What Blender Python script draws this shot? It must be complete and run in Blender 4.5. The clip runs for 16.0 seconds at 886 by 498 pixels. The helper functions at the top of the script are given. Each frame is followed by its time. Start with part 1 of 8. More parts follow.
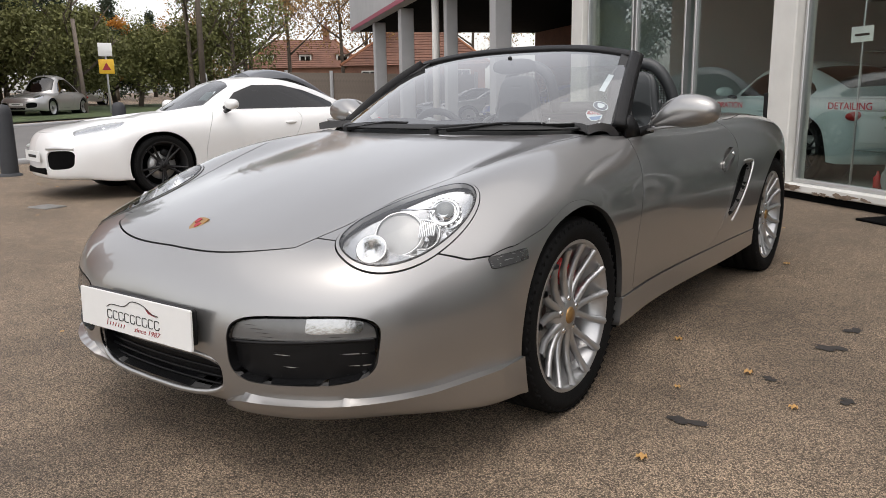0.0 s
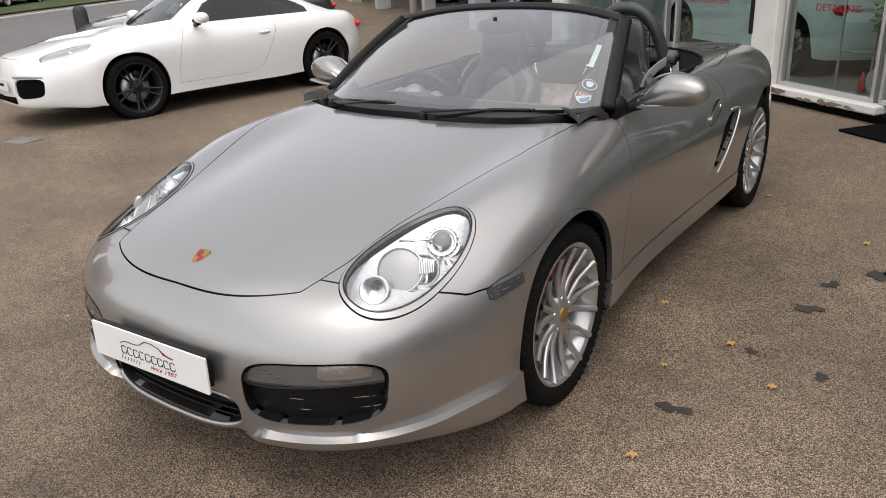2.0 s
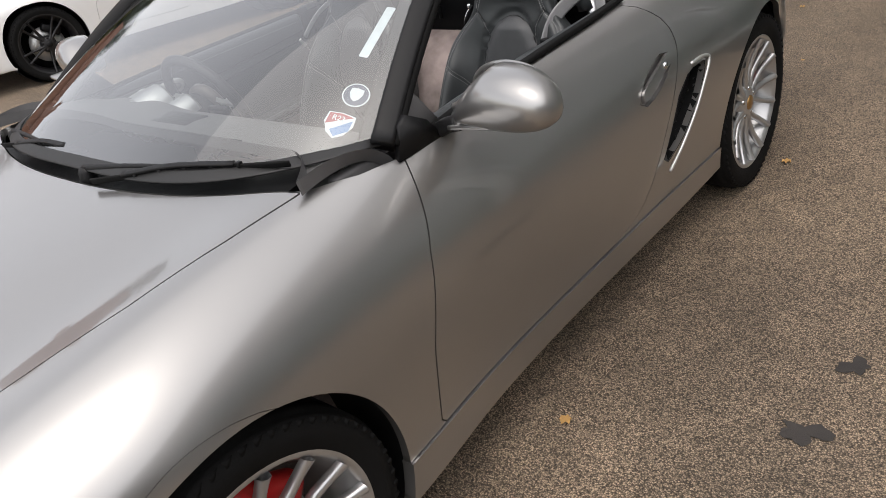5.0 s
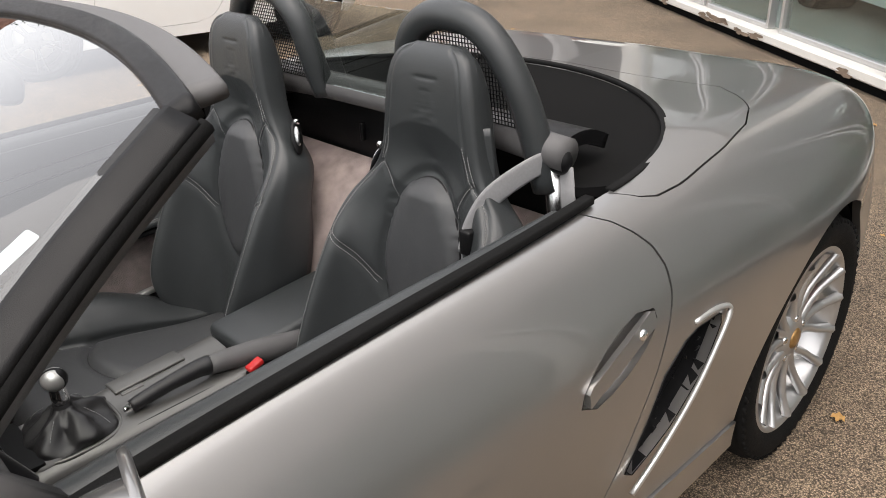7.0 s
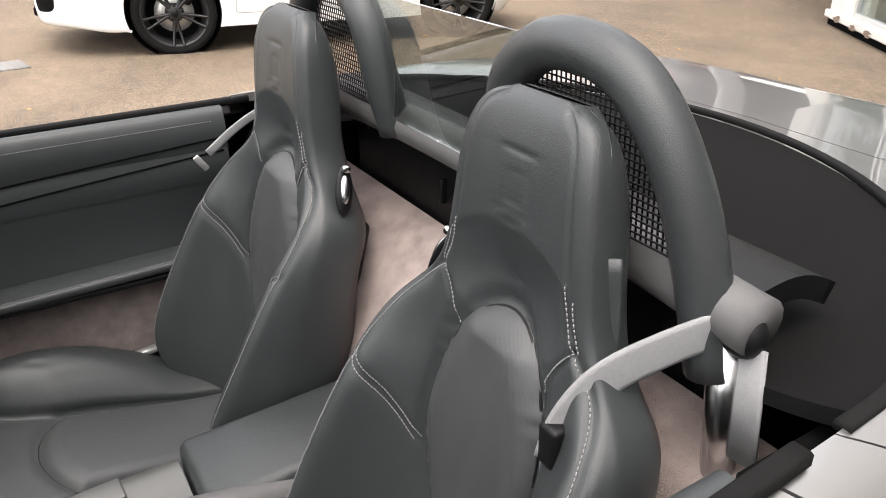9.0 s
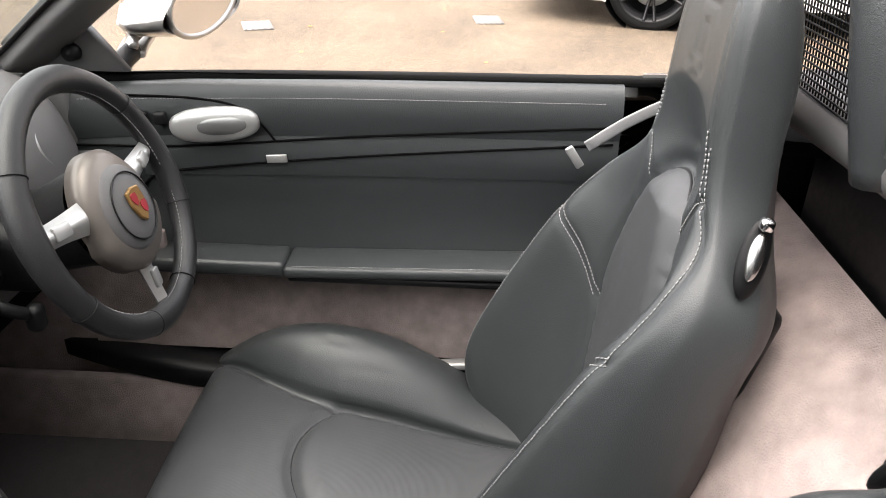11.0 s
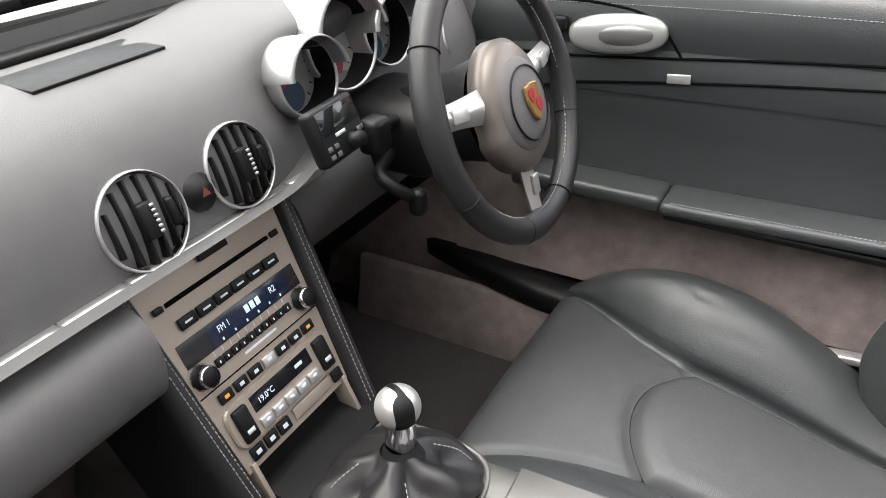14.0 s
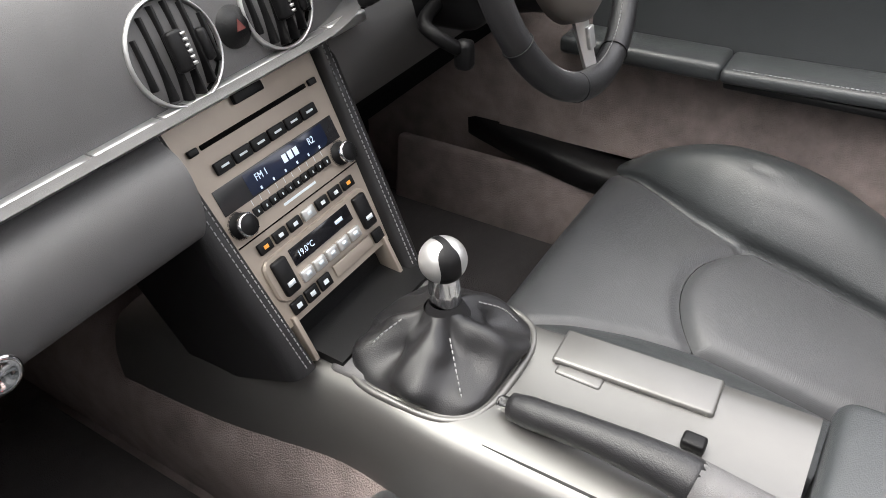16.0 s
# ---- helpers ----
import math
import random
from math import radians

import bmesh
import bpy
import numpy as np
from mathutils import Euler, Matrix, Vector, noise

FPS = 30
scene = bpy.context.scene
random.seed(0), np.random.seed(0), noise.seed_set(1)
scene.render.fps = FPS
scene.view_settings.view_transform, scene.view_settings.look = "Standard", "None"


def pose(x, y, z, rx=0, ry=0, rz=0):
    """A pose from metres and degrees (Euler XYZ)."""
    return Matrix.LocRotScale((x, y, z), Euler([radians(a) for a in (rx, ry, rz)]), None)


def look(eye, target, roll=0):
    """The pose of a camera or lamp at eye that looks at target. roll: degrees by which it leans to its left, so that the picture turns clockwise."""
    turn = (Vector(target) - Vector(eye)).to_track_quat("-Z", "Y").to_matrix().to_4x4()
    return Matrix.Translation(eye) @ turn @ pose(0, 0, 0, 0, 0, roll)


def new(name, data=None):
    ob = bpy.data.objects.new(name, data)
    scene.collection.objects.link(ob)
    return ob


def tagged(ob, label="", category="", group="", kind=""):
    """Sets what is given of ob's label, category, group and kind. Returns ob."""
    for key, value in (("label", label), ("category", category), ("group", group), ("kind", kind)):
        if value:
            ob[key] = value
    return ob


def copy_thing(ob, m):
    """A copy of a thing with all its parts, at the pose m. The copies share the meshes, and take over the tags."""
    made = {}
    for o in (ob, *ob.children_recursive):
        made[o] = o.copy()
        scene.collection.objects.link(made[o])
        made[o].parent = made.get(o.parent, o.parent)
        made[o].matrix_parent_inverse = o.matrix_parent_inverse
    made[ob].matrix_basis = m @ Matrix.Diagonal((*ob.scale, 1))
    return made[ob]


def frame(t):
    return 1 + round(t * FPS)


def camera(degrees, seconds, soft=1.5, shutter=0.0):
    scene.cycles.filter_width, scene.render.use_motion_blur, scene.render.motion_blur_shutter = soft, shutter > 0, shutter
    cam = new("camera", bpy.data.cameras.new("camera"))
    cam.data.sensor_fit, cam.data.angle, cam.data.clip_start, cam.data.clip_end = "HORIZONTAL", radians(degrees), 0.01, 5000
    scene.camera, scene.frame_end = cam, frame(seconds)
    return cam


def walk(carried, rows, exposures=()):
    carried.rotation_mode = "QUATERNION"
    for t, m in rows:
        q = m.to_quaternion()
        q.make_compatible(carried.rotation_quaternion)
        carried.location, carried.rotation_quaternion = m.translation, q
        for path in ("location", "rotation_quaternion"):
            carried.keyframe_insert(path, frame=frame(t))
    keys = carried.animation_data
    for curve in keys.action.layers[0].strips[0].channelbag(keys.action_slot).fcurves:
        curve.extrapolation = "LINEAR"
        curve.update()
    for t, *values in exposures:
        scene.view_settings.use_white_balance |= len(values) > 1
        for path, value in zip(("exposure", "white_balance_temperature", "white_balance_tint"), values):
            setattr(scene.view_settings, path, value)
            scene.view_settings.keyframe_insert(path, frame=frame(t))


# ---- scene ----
cam = camera(61.2, 16.0, soft=0.9)
PATH = [
    (0, (1.896, -2.131, 1.026), (0.73, -0.556, 0.624), -0.9),
    (0.5, (1.854, -2.1, 1.199), (0.705, -0.538, 0.706), -0.4),
    (1, (1.858, -2.119, 1.369), (0.732, -0.572, 0.787), -0.4),
    (1.5, (1.889, -2.147, 1.448), (0.786, -0.615, 0.788), -1.2),
    (2, (1.835, -2.094, 1.478), (0.753, -0.579, 0.747), -3.1),
    (2.5, (1.816, -1.945, 1.463), (0.743, -0.463, 0.656), -5.5),
    (3, (1.86, -1.647, 1.433), (0.779, -0.219, 0.543), -7.9),
    (3.5, (1.851, -1.365, 1.407), (0.745, 0.0, 0.451), -9.8),
    (4, (1.794, -1.039, 1.408), (0.652, 0.27, 0.416), -11.2),
    (4.5, (1.772, -0.729, 1.391), (0.599, 0.549, 0.396), -11.6),
    (5, (1.759, -0.386, 1.433), (0.562, 0.888, 0.461), -11.1),
    (5.2, (1.743, -0.269, 1.431), (0.537, 1.008, 0.475), -10.6),
    (7.3, (1.289, 0.813, 1.422), (-0.021, 2.033, 0.528), -2.0),
    (7.5, (1.218, 0.882, 1.419), (-0.104, 2.092, 0.532), -1.7),
    (8, (1.11, 0.98, 1.402), (-0.241, 2.16, 0.517), -0.9),
    (8.2, (1.086, 1.011, 1.389), (-0.283, 2.172, 0.507), -0.5),
    (10.3, (0.655, 1.372, 1.263), (-1.077, 1.697, 0.318), 1.6),
    (10.5, (0.61, 1.375, 1.247), (-1.138, 1.585, 0.299), 1.7),
    (11, (0.529, 1.39, 1.215), (-1.232, 1.318, 0.27), 1.2),
    (11.5, (0.474, 1.397, 1.189), (-1.271, 1.077, 0.267), 1.0),
    (12, (0.432, 1.387, 1.182), (-1.279, 0.876, 0.281), 1.1),
    (12.5, (0.421, 1.377, 1.176), (-1.24, 0.71, 0.285), 0.9),
    (13, (0.431, 1.362, 1.169), (-1.175, 0.6, 0.251), 0.6),
    (13.5, (0.451, 1.337, 1.15), (-1.091, 0.509, 0.182), -0.5),
    (14, (0.467, 1.297, 1.119), (-1.004, 0.426, 0.081), -2.0),
    (14.5, (0.464, 1.258, 1.082), (-0.949, 0.372, -0.021), -3.2),
    (15, (0.463, 1.241, 1.065), (-0.909, 0.361, -0.095), -3.7),
    (15.5, (0.471, 1.258, 1.051), (-0.871, 0.385, -0.147), -3.6),
    (16, (0.476, 1.282, 1.04), (-0.837, 0.396, -0.181), -3.2),
]
walk(cam, [(t, look(eye, target, roll)) for t, eye, target, roll in PATH],
     exposures=((0, 0.95, 6800, 12), (5.2, 1.12, 6800, 12), (7.3, 1.7, 7000, 12), (8.2, 1.95, 7000, 12), (10.3, 2.65, 7000, 12), (13, 2.85, 7000, 12), (14.5, 3.05, 6900, 12), (16, 3.1, 6900, 12)))

# ---- sky and sun: a bright overcast day ----
world = bpy.data.worlds.new("overcast_sky")
scene.world = world
world.use_nodes = True
wn, wl = world.node_tree.nodes, world.node_tree.links
sky = wn.new("ShaderNodeTexSky")
sky.sky_type, sky.sun_disc = "NISHITA", False
sky.sun_elevation, sky.sun_rotation, sky.air_density, sky.dust_density = radians(72), radians(150), 1.0, 2.2
pale = wn.new("ShaderNodeHueSaturation")
pale.inputs["Saturation"].default_value = 0.25
wl.new(sky.outputs[0], pale.inputs["Color"])
wl.new(pale.outputs[0], wn["Background"].inputs["Color"])
wn["Background"].inputs["Strength"].default_value = 0.15

sun = new("sun", bpy.data.lights.new("sun", "SUN"))
sun.data.energy, sun.data.angle, sun.data.color = 0.35, radians(100), (1.0, 0.97, 0.93)
sun.matrix_world = look((0, 0, 30), (-5, 8, 0))


# ---- materials ----
def mat(name, color, rough=0.5, metal=0.0, coat=0.0, grain=0.0, scale=40.0, bump=0.0, bscale=200.0, spec=0.5, dirt=0.0):
    """A surface with colour that varies at two scales, and fine relief."""
    m = bpy.data.materials.new(name)
    m.use_nodes = True
    n, l = m.node_tree.nodes, m.node_tree.links
    b = n["Principled BSDF"]
    b.inputs["Base Color"].default_value = (*color, 1)
    b.inputs["Roughness"].default_value = rough
    b.inputs["Metallic"].default_value = metal
    b.inputs["Coat Weight"].default_value = coat
    b.inputs["Coat Roughness"].default_value = 0.08
    b.inputs["Specular IOR Level"].default_value = spec
    co = n.new("ShaderNodeTexCoord")
    if grain:
        t1, t2, mx, ramp = n.new("ShaderNodeTexNoise"), n.new("ShaderNodeTexNoise"), n.new("ShaderNodeMath"), n.new("ShaderNodeMapRange")
        t1.inputs["Scale"].default_value, t2.inputs["Scale"].default_value = scale, scale / 9
        t1.inputs["Detail"].default_value = 5
        l.new(co.outputs["Object"], t1.inputs["Vector"])
        l.new(co.outputs["Object"], t2.inputs["Vector"])
        mx.operation = "ADD"
        l.new(t1.outputs[0], mx.inputs[0])
        l.new(t2.outputs[0], mx.inputs[1])
        ramp.inputs[1].default_value, ramp.inputs[2].default_value = 0.6, 1.4
        ramp.inputs[3].default_value, ramp.inputs[4].default_value = 1 - grain, 1 + grain
        l.new(mx.outputs[0], ramp.inputs[0])
        mul = n.new("ShaderNodeVectorMath")
        mul.operation = "SCALE"
        mul.inputs[0].default_value = color
        l.new(ramp.outputs[0], mul.inputs["Scale"])
        l.new(mul.outputs[0], b.inputs["Base Color"])
        rr = n.new("ShaderNodeMapRange")
        rr.inputs[1].default_value, rr.inputs[2].default_value = 0.6, 1.4
        rr.inputs[3].default_value, rr.inputs[4].default_value = max(rough - 0.12 * grain * 3, 0.02), min(rough + 0.12 * grain * 3, 1)
        l.new(mx.outputs[0], rr.inputs[0])
        l.new(rr.outputs[0], b.inputs["Roughness"])
    if bump:
        t = n.new("ShaderNodeTexNoise")
        t.inputs["Scale"].default_value, t.inputs["Detail"].default_value = bscale, 4
        l.new(co.outputs["Object"], t.inputs["Vector"])
        bp = n.new("ShaderNodeBump")
        bp.inputs["Strength"].default_value, bp.inputs["Distance"].default_value = bump, 0.004
        l.new(t.outputs[0], bp.inputs["Height"])
        l.new(bp.outputs[0], b.inputs["Normal"])
    return m


def glass_mat(name, color, clear, rough=0.0, gloss=0.06, power=3.2):
    """A thin pane: part clear, part glossy by Fresnel."""
    m = bpy.data.materials.new(name)
    m.use_nodes = True
    n, l = m.node_tree.nodes, m.node_tree.links
    n.remove(n["Principled BSDF"])
    tr, gl, fr, mx = n.new("ShaderNodeBsdfTransparent"), n.new("ShaderNodeBsdfGlossy"), n.new("ShaderNodeLayerWeight"), n.new("ShaderNodeMixShader")
    tr.inputs[0].default_value = (*[c * clear for c in color], 1)
    gl.inputs["Roughness"].default_value = rough
    fr.inputs[0].default_value = 0.5
    curve, boost = n.new("ShaderNodeMath"), n.new("ShaderNodeMath")
    curve.operation, boost.operation, boost.use_clamp = "POWER", "MULTIPLY_ADD", True
    curve.inputs[1].default_value = power
    boost.inputs[1].default_value, boost.inputs[2].default_value = 0.85, gloss
    l.new(fr.outputs["Facing"], curve.inputs[0])
    l.new(curve.outputs[0], boost.inputs[0])
    l.new(boost.outputs[0], mx.inputs[0])
    l.new(tr.outputs[0], mx.inputs[1])
    l.new(gl.outputs[0], mx.inputs[2])
    l.new(mx.outputs[0], n["Material Output"].inputs[0])
    return m


def flake_paint(name, color, rough=0.3, metal=0.85):
    """Metallic car paint under clear lacquer, with fine flake."""
    m = mat(name, color, rough, metal, coat=1.0, grain=0.012, scale=14)
    n, l = m.node_tree.nodes, m.node_tree.links
    v = n.new("ShaderNodeTexNoise")
    v.inputs["Scale"].default_value = 2600
    co = n.new("ShaderNodeTexCoord")
    l.new(co.outputs["Object"], v.inputs["Vector"])
    bp = n.new("ShaderNodeBump")
    bp.inputs["Strength"].default_value, bp.inputs["Distance"].default_value = 0.02, 0.001
    l.new(v.outputs[0], bp.inputs["Height"])
    l.new(bp.outputs[0], n["Principled BSDF"].inputs["Normal"])
    return m


def asphalt_mat():
    m = mat("asphalt", (0.285, 0.215, 0.150), 0.85, grain=0.3, scale=9)
    n, l = m.node_tree.nodes, m.node_tree.links
    b = n["Principled BSDF"]
    old = b.inputs["Base Color"].links[0].from_socket
    co = n.new("ShaderNodeTexCoord")
    vo = n.new("ShaderNodeTexVoronoi")
    vo.inputs["Scale"].default_value = 240
    l.new(co.outputs["Object"], vo.inputs["Vector"])
    # single chippings: each cell its own grey, with dark gaps
    sp = n.new("ShaderNodeSeparateColor")
    l.new(vo.outputs["Color"], sp.inputs[0])
    r1 = n.new("ShaderNodeMapRange")
    r1.inputs[1].default_value, r1.inputs[2].default_value, r1.inputs[3].default_value, r1.inputs[4].default_value = 0, 1, 0.40, 1.75
    l.new(sp.outputs[0], r1.inputs[0])
    pw = n.new("ShaderNodeMapRange")
    pw.inputs[1].default_value, pw.inputs[2].default_value, pw.inputs[3].default_value, pw.inputs[4].default_value = 0.25, 0.7, 1.15, 0.25
    l.new(vo.outputs["Distance"], pw.inputs[0])
    mm = n.new("ShaderNodeMath")
    mm.operation = "MULTIPLY"
    l.new(r1.outputs[0], mm.inputs[0])
    l.new(pw.outputs[0], mm.inputs[1])
    # damp, darker stains with a shape of their own
    st = n.new("ShaderNodeTexNoise")
    st.inputs["Scale"].default_value, st.inputs["Detail"].default_value = 1.1, 6
    l.new(co.outputs["Object"], st.inputs["Vector"])
    r2 = n.new("ShaderNodeMapRange")
    r2.inputs[1].default_value, r2.inputs[2].default_value, r2.inputs[3].default_value, r2.inputs[4].default_value = 0.3, 0.62, 0.78, 1.1
    l.new(st.outputs[0], r2.inputs[0])
    m2 = n.new("ShaderNodeMath")
    m2.operation = "MULTIPLY"
    l.new(mm.outputs[0], m2.inputs[0])
    l.new(r2.outputs[0], m2.inputs[1])
    mul = n.new("ShaderNodeVectorMath")
    mul.operation = "SCALE"
    l.new(old, mul.inputs[0])
    l.new(m2.outputs[0], mul.inputs["Scale"])
    l.new(mul.outputs[0], b.inputs["Base Color"])
    bp = n.new("ShaderNodeBump")
    bp.inputs["Strength"].default_value, bp.inputs["Distance"].default_value = 0.7, 0.004
    l.new(pw.outputs[0], bp.inputs["Height"])
    l.new(bp.outputs[0], b.inputs["Normal"])
    return m


def perforated_mat():
    """Woven-looking leather pierced by a fine regular grid of holes."""
    m = mat("perforated_leather", (0.056, 0.058, 0.061), 0.38, grain=0.12, scale=40)
    n, l = m.node_tree.nodes, m.node_tree.links
    co, sep = n.new("ShaderNodeTexCoord"), n.new("ShaderNodeSeparateXYZ")
    l.new(co.outputs["Object"], sep.inputs[0])
    axis = n.new("ShaderNodeMath")
    l.new(sep.outputs[1], axis.inputs[0])
    l.new(sep.outputs[2], axis.inputs[1])
    waves = []
    for sign in (1, -1):
        mix, wave = n.new("ShaderNodeMath"), n.new("ShaderNodeMath")
        mix.operation, mix.inputs[1].default_value = "MULTIPLY_ADD", sign
        l.new(axis.outputs[0], mix.inputs[0])
        l.new(sep.outputs[0], mix.inputs[2])
        big = n.new("ShaderNodeMath")
        big.operation, big.inputs[1].default_value = "MULTIPLY", 2300
        l.new(mix.outputs[0], big.inputs[0])
        wave.operation = "SINE"
        l.new(big.outputs[0], wave.inputs[0])
        waves.append(wave)
    both_ = n.new("ShaderNodeMath")
    both_.operation = "MULTIPLY"
    l.new(waves[0].outputs[0], both_.inputs[0])
    l.new(waves[1].outputs[0], both_.inputs[1])
    bp = n.new("ShaderNodeBump")
    bp.inputs["Strength"].default_value, bp.inputs["Distance"].default_value = 0.16, 0.002
    l.new(both_.outputs[0], bp.inputs["Height"])
    l.new(bp.outputs[0], n["Principled BSDF"].inputs["Normal"])
    return m


SILVER = flake_paint("silver_grey_metallic_paint", (0.37, 0.363, 0.354), 0.31, 0.85)
SILVER.node_tree.nodes["Principled BSDF"].inputs["Coat Roughness"].default_value = 0.02
WHITE = mat("white_car_paint", (0.80, 0.80, 0.79), 0.35, coat=0.8, grain=0.02, scale=6)
ASPHALT = asphalt_mat()
RUBBER = mat("tyre_rubber", (0.008, 0.008, 0.008), 0.8, grain=0.25, scale=60, bump=0.2, bscale=300, spec=0.12)
BLACK = mat("black_plastic", (0.006, 0.006, 0.0065), 0.42, grain=0.2, scale=90, bump=0.15, bscale=900, spec=0.25)
# VOID: near-black, shade of hollows put into the colour; also the rubber door mat
VOID = mat("shade_and_rubber_black", (0.004, 0.004, 0.004), 0.9, grain=0.2, spec=0.05)
LEATHER = mat("black_leather", (0.037, 0.0408, 0.0425), 0.31, grain=0.08, scale=30, bump=0.22, bscale=700)
LEATHER2 = perforated_mat()
LEATHER3 = mat("smooth_black_leather", (0.016, 0.016, 0.017), 0.36, grain=0.15, scale=40, bump=0.2, bscale=800)
TRIM = mat("soft_touch_dash_trim", (0.105, 0.103, 0.104), 0.5, grain=0.12, scale=30, bump=0.25, bscale=1100)
CARPET = mat("grey_carpet", (0.25, 0.205, 0.193), 0.95, grain=0.4, scale=28, bump=0.9, bscale=500)
CARPET_L = mat("brushed_pale_carpet", (0.31, 0.25, 0.235), 0.95, grain=0.6, scale=18, bump=0.8, bscale=400)
ALU = mat("wheel_silver", (0.48, 0.48, 0.48), 0.33, 0.75, coat=0.5, grain=0.05, scale=30)
CHROME = mat("chrome", (0.85, 0.85, 0.86), 0.08, 1.0, grain=0.03)
SATIN = mat("satin_silver_plastic", (0.55, 0.55, 0.54), 0.35, 0.7, grain=0.04, scale=40)
TITAN = mat("bronze_grey_console_paint", (0.36, 0.31, 0.265), 0.42, 0.45, grain=0.05, scale=60)
GLASS = glass_mat("clear_glass", (0.93, 0.97, 0.95), 0.92, gloss=0.09, power=1.7)
TINT = glass_mat("dark_tinted_glass", (0.05, 0.05, 0.055), 0.5)
SHOPGLASS = glass_mat("shop_window_glass", (0.90, 0.95, 0.93), 0.94)
LENS = glass_mat("headlamp_lens", (0.96, 0.97, 0.97), 0.95)
LAMPC = mat("lamp_chrome", (0.80, 0.80, 0.80), 0.16, 1.0, grain=0.10, scale=60, bump=0.25, bscale=55)
CHROME2 = mat("worn_bright_metal", (0.55, 0.55, 0.55), 0.25, 1.0, grain=0.08)
STITCH = mat("grey_thread", (0.27, 0.27, 0.27), 0.8, grain=0.1)
BELT = mat("grey_webbing", (0.27, 0.27, 0.275), 0.8, grain=0.1, scale=200, bump=0.4, bscale=900)
RED = mat("red_plastic", (0.55, 0.02, 0.02), 0.4, grain=0.1)
GOLD = mat("gold_enamel", (0.36, 0.21, 0.08), 0.35, 0.6, grain=0.2, scale=200)
PLATE = mat("white_plate", (0.80, 0.80, 0.78), 0.3, grain=0.02)
INK = mat("black_ink", (0.01, 0.01, 0.01), 0.5, grain=0.1)
REDINK = mat("red_ink", (0.30, 0.015, 0.025), 0.5, grain=0.1)
PAINTW = mat("white_painted_frame", (0.68, 0.67, 0.63), 0.5, grain=0.08, scale=5, bump=0.1, bscale=60)
GREYP = mat("grey_render", (0.42, 0.42, 0.42), 0.7, grain=0.1, scale=3, bump=0.1)
BRICK = mat("brown_brick", (0.22, 0.11, 0.075), 0.9, grain=0.3, scale=12, bump=0.4, bscale=60)
TILE = mat("clay_roof_tile", (0.17, 0.085, 0.06), 0.9, grain=0.35, scale=10, bump=0.4, bscale=40)
WOOD = mat("weathered_fence_wood", (0.16, 0.13, 0.105), 0.85, grain=0.3, scale=12, bump=0.4, bscale=80)
BARK = mat("bark", (0.10, 0.08, 0.06), 0.95, grain=0.3, scale=10, bump=0.6, bscale=30)
GRASS = mat("verge_grass", (0.06, 0.085, 0.03), 0.95, grain=0.4, scale=8, bump=0.6, bscale=40)
LEAFG = mat("green_foliage", (0.15, 0.155, 0.05), 0.8, grain=0.5, scale=0.9)
LEAFD = mat("dark_evergreen_foliage", (0.03, 0.048, 0.022), 0.8, grain=0.4, scale=0.9)
LEAFO = mat("autumn_foliage", (0.30, 0.17, 0.06), 0.8, grain=0.5, scale=0.7)
LEAFY = mat("orange_foliage", (0.42, 0.18, 0.02), 0.8, grain=0.4, scale=0.8)
FLOORT = mat("showroom_floor", (0.50, 0.53, 0.51), 0.25, grain=0.1, scale=3)
WALLI = mat("showroom_wall", (0.55, 0.60, 0.60), 0.8, grain=0.06, scale=2)


# ---- mesh helpers: a mesh is (points, faces) ----
def obj(name, mesh, material, parent=None, label="", smooth=True, at=None):
    v, f = mesh
    me = bpy.data.meshes.new(name)
    me.from_pydata([tuple(p) for p in v], [], [tuple(q) for q in f])
    if smooth:
        me.polygons.foreach_set("use_smooth", [True] * len(me.polygons))
    me.materials.append(material)
    ob = new(name, me)
    if parent is not None:
        ob.parent = parent
    if at is not None:
        ob.matrix_basis = at
    if label:
        tagged(ob, label)
    return ob


def part(name, mesh, material, parent, label="", smooth=True, at=None):
    return obj(name, mesh, material, parent, label, smooth, at)


def thing(name, label, category, at=None, group="", kind=""):
    e = new(name)
    e.empty_display_size = 0.1
    if at is not None:
        e.matrix_basis = at
    return tagged(e, label, category, group, kind)


def joined(*meshes):
    v, f = [], []
    for mv, mf in meshes:
        k = len(v)
        v += [tuple(p) for p in mv]
        f += [tuple(i + k for i in q) for q in mf]
    return v, f


def moved(mesh, m):
    return [tuple(m @ Vector(p)) for p in mesh[0]], mesh[1]


def mirrored(mesh):
    return [(-p[0], p[1], p[2]) for p in mesh[0]], [tuple(reversed(q)) for q in mesh[1]]


def from_bm(bm):
    bm.verts.index_update()
    out = [tuple(v.co) for v in bm.verts], [tuple(v.index for v in f.verts) for f in bm.faces]
    bm.free()
    return out


def box(sx, sy, sz, at=(0, 0, 0), bevel=0.0, seg=2, turn=None):
    """A box with rounded edges; at is its centre."""
    bm = bmesh.new()
    bmesh.ops.create_cube(bm, size=1, matrix=Matrix.Diagonal((sx, sy, sz, 1)))
    if bevel:
        bmesh.ops.bevel(bm, geom=bm.edges[:], offset=min(bevel, 0.49 * min(sx, sy, sz)), segments=seg, profile=0.5, affect="EDGES")
    m = Matrix.Translation(at) @ (turn if turn is not None else Matrix())
    bmesh.ops.transform(bm, matrix=m, verts=bm.verts)
    return from_bm(bm)


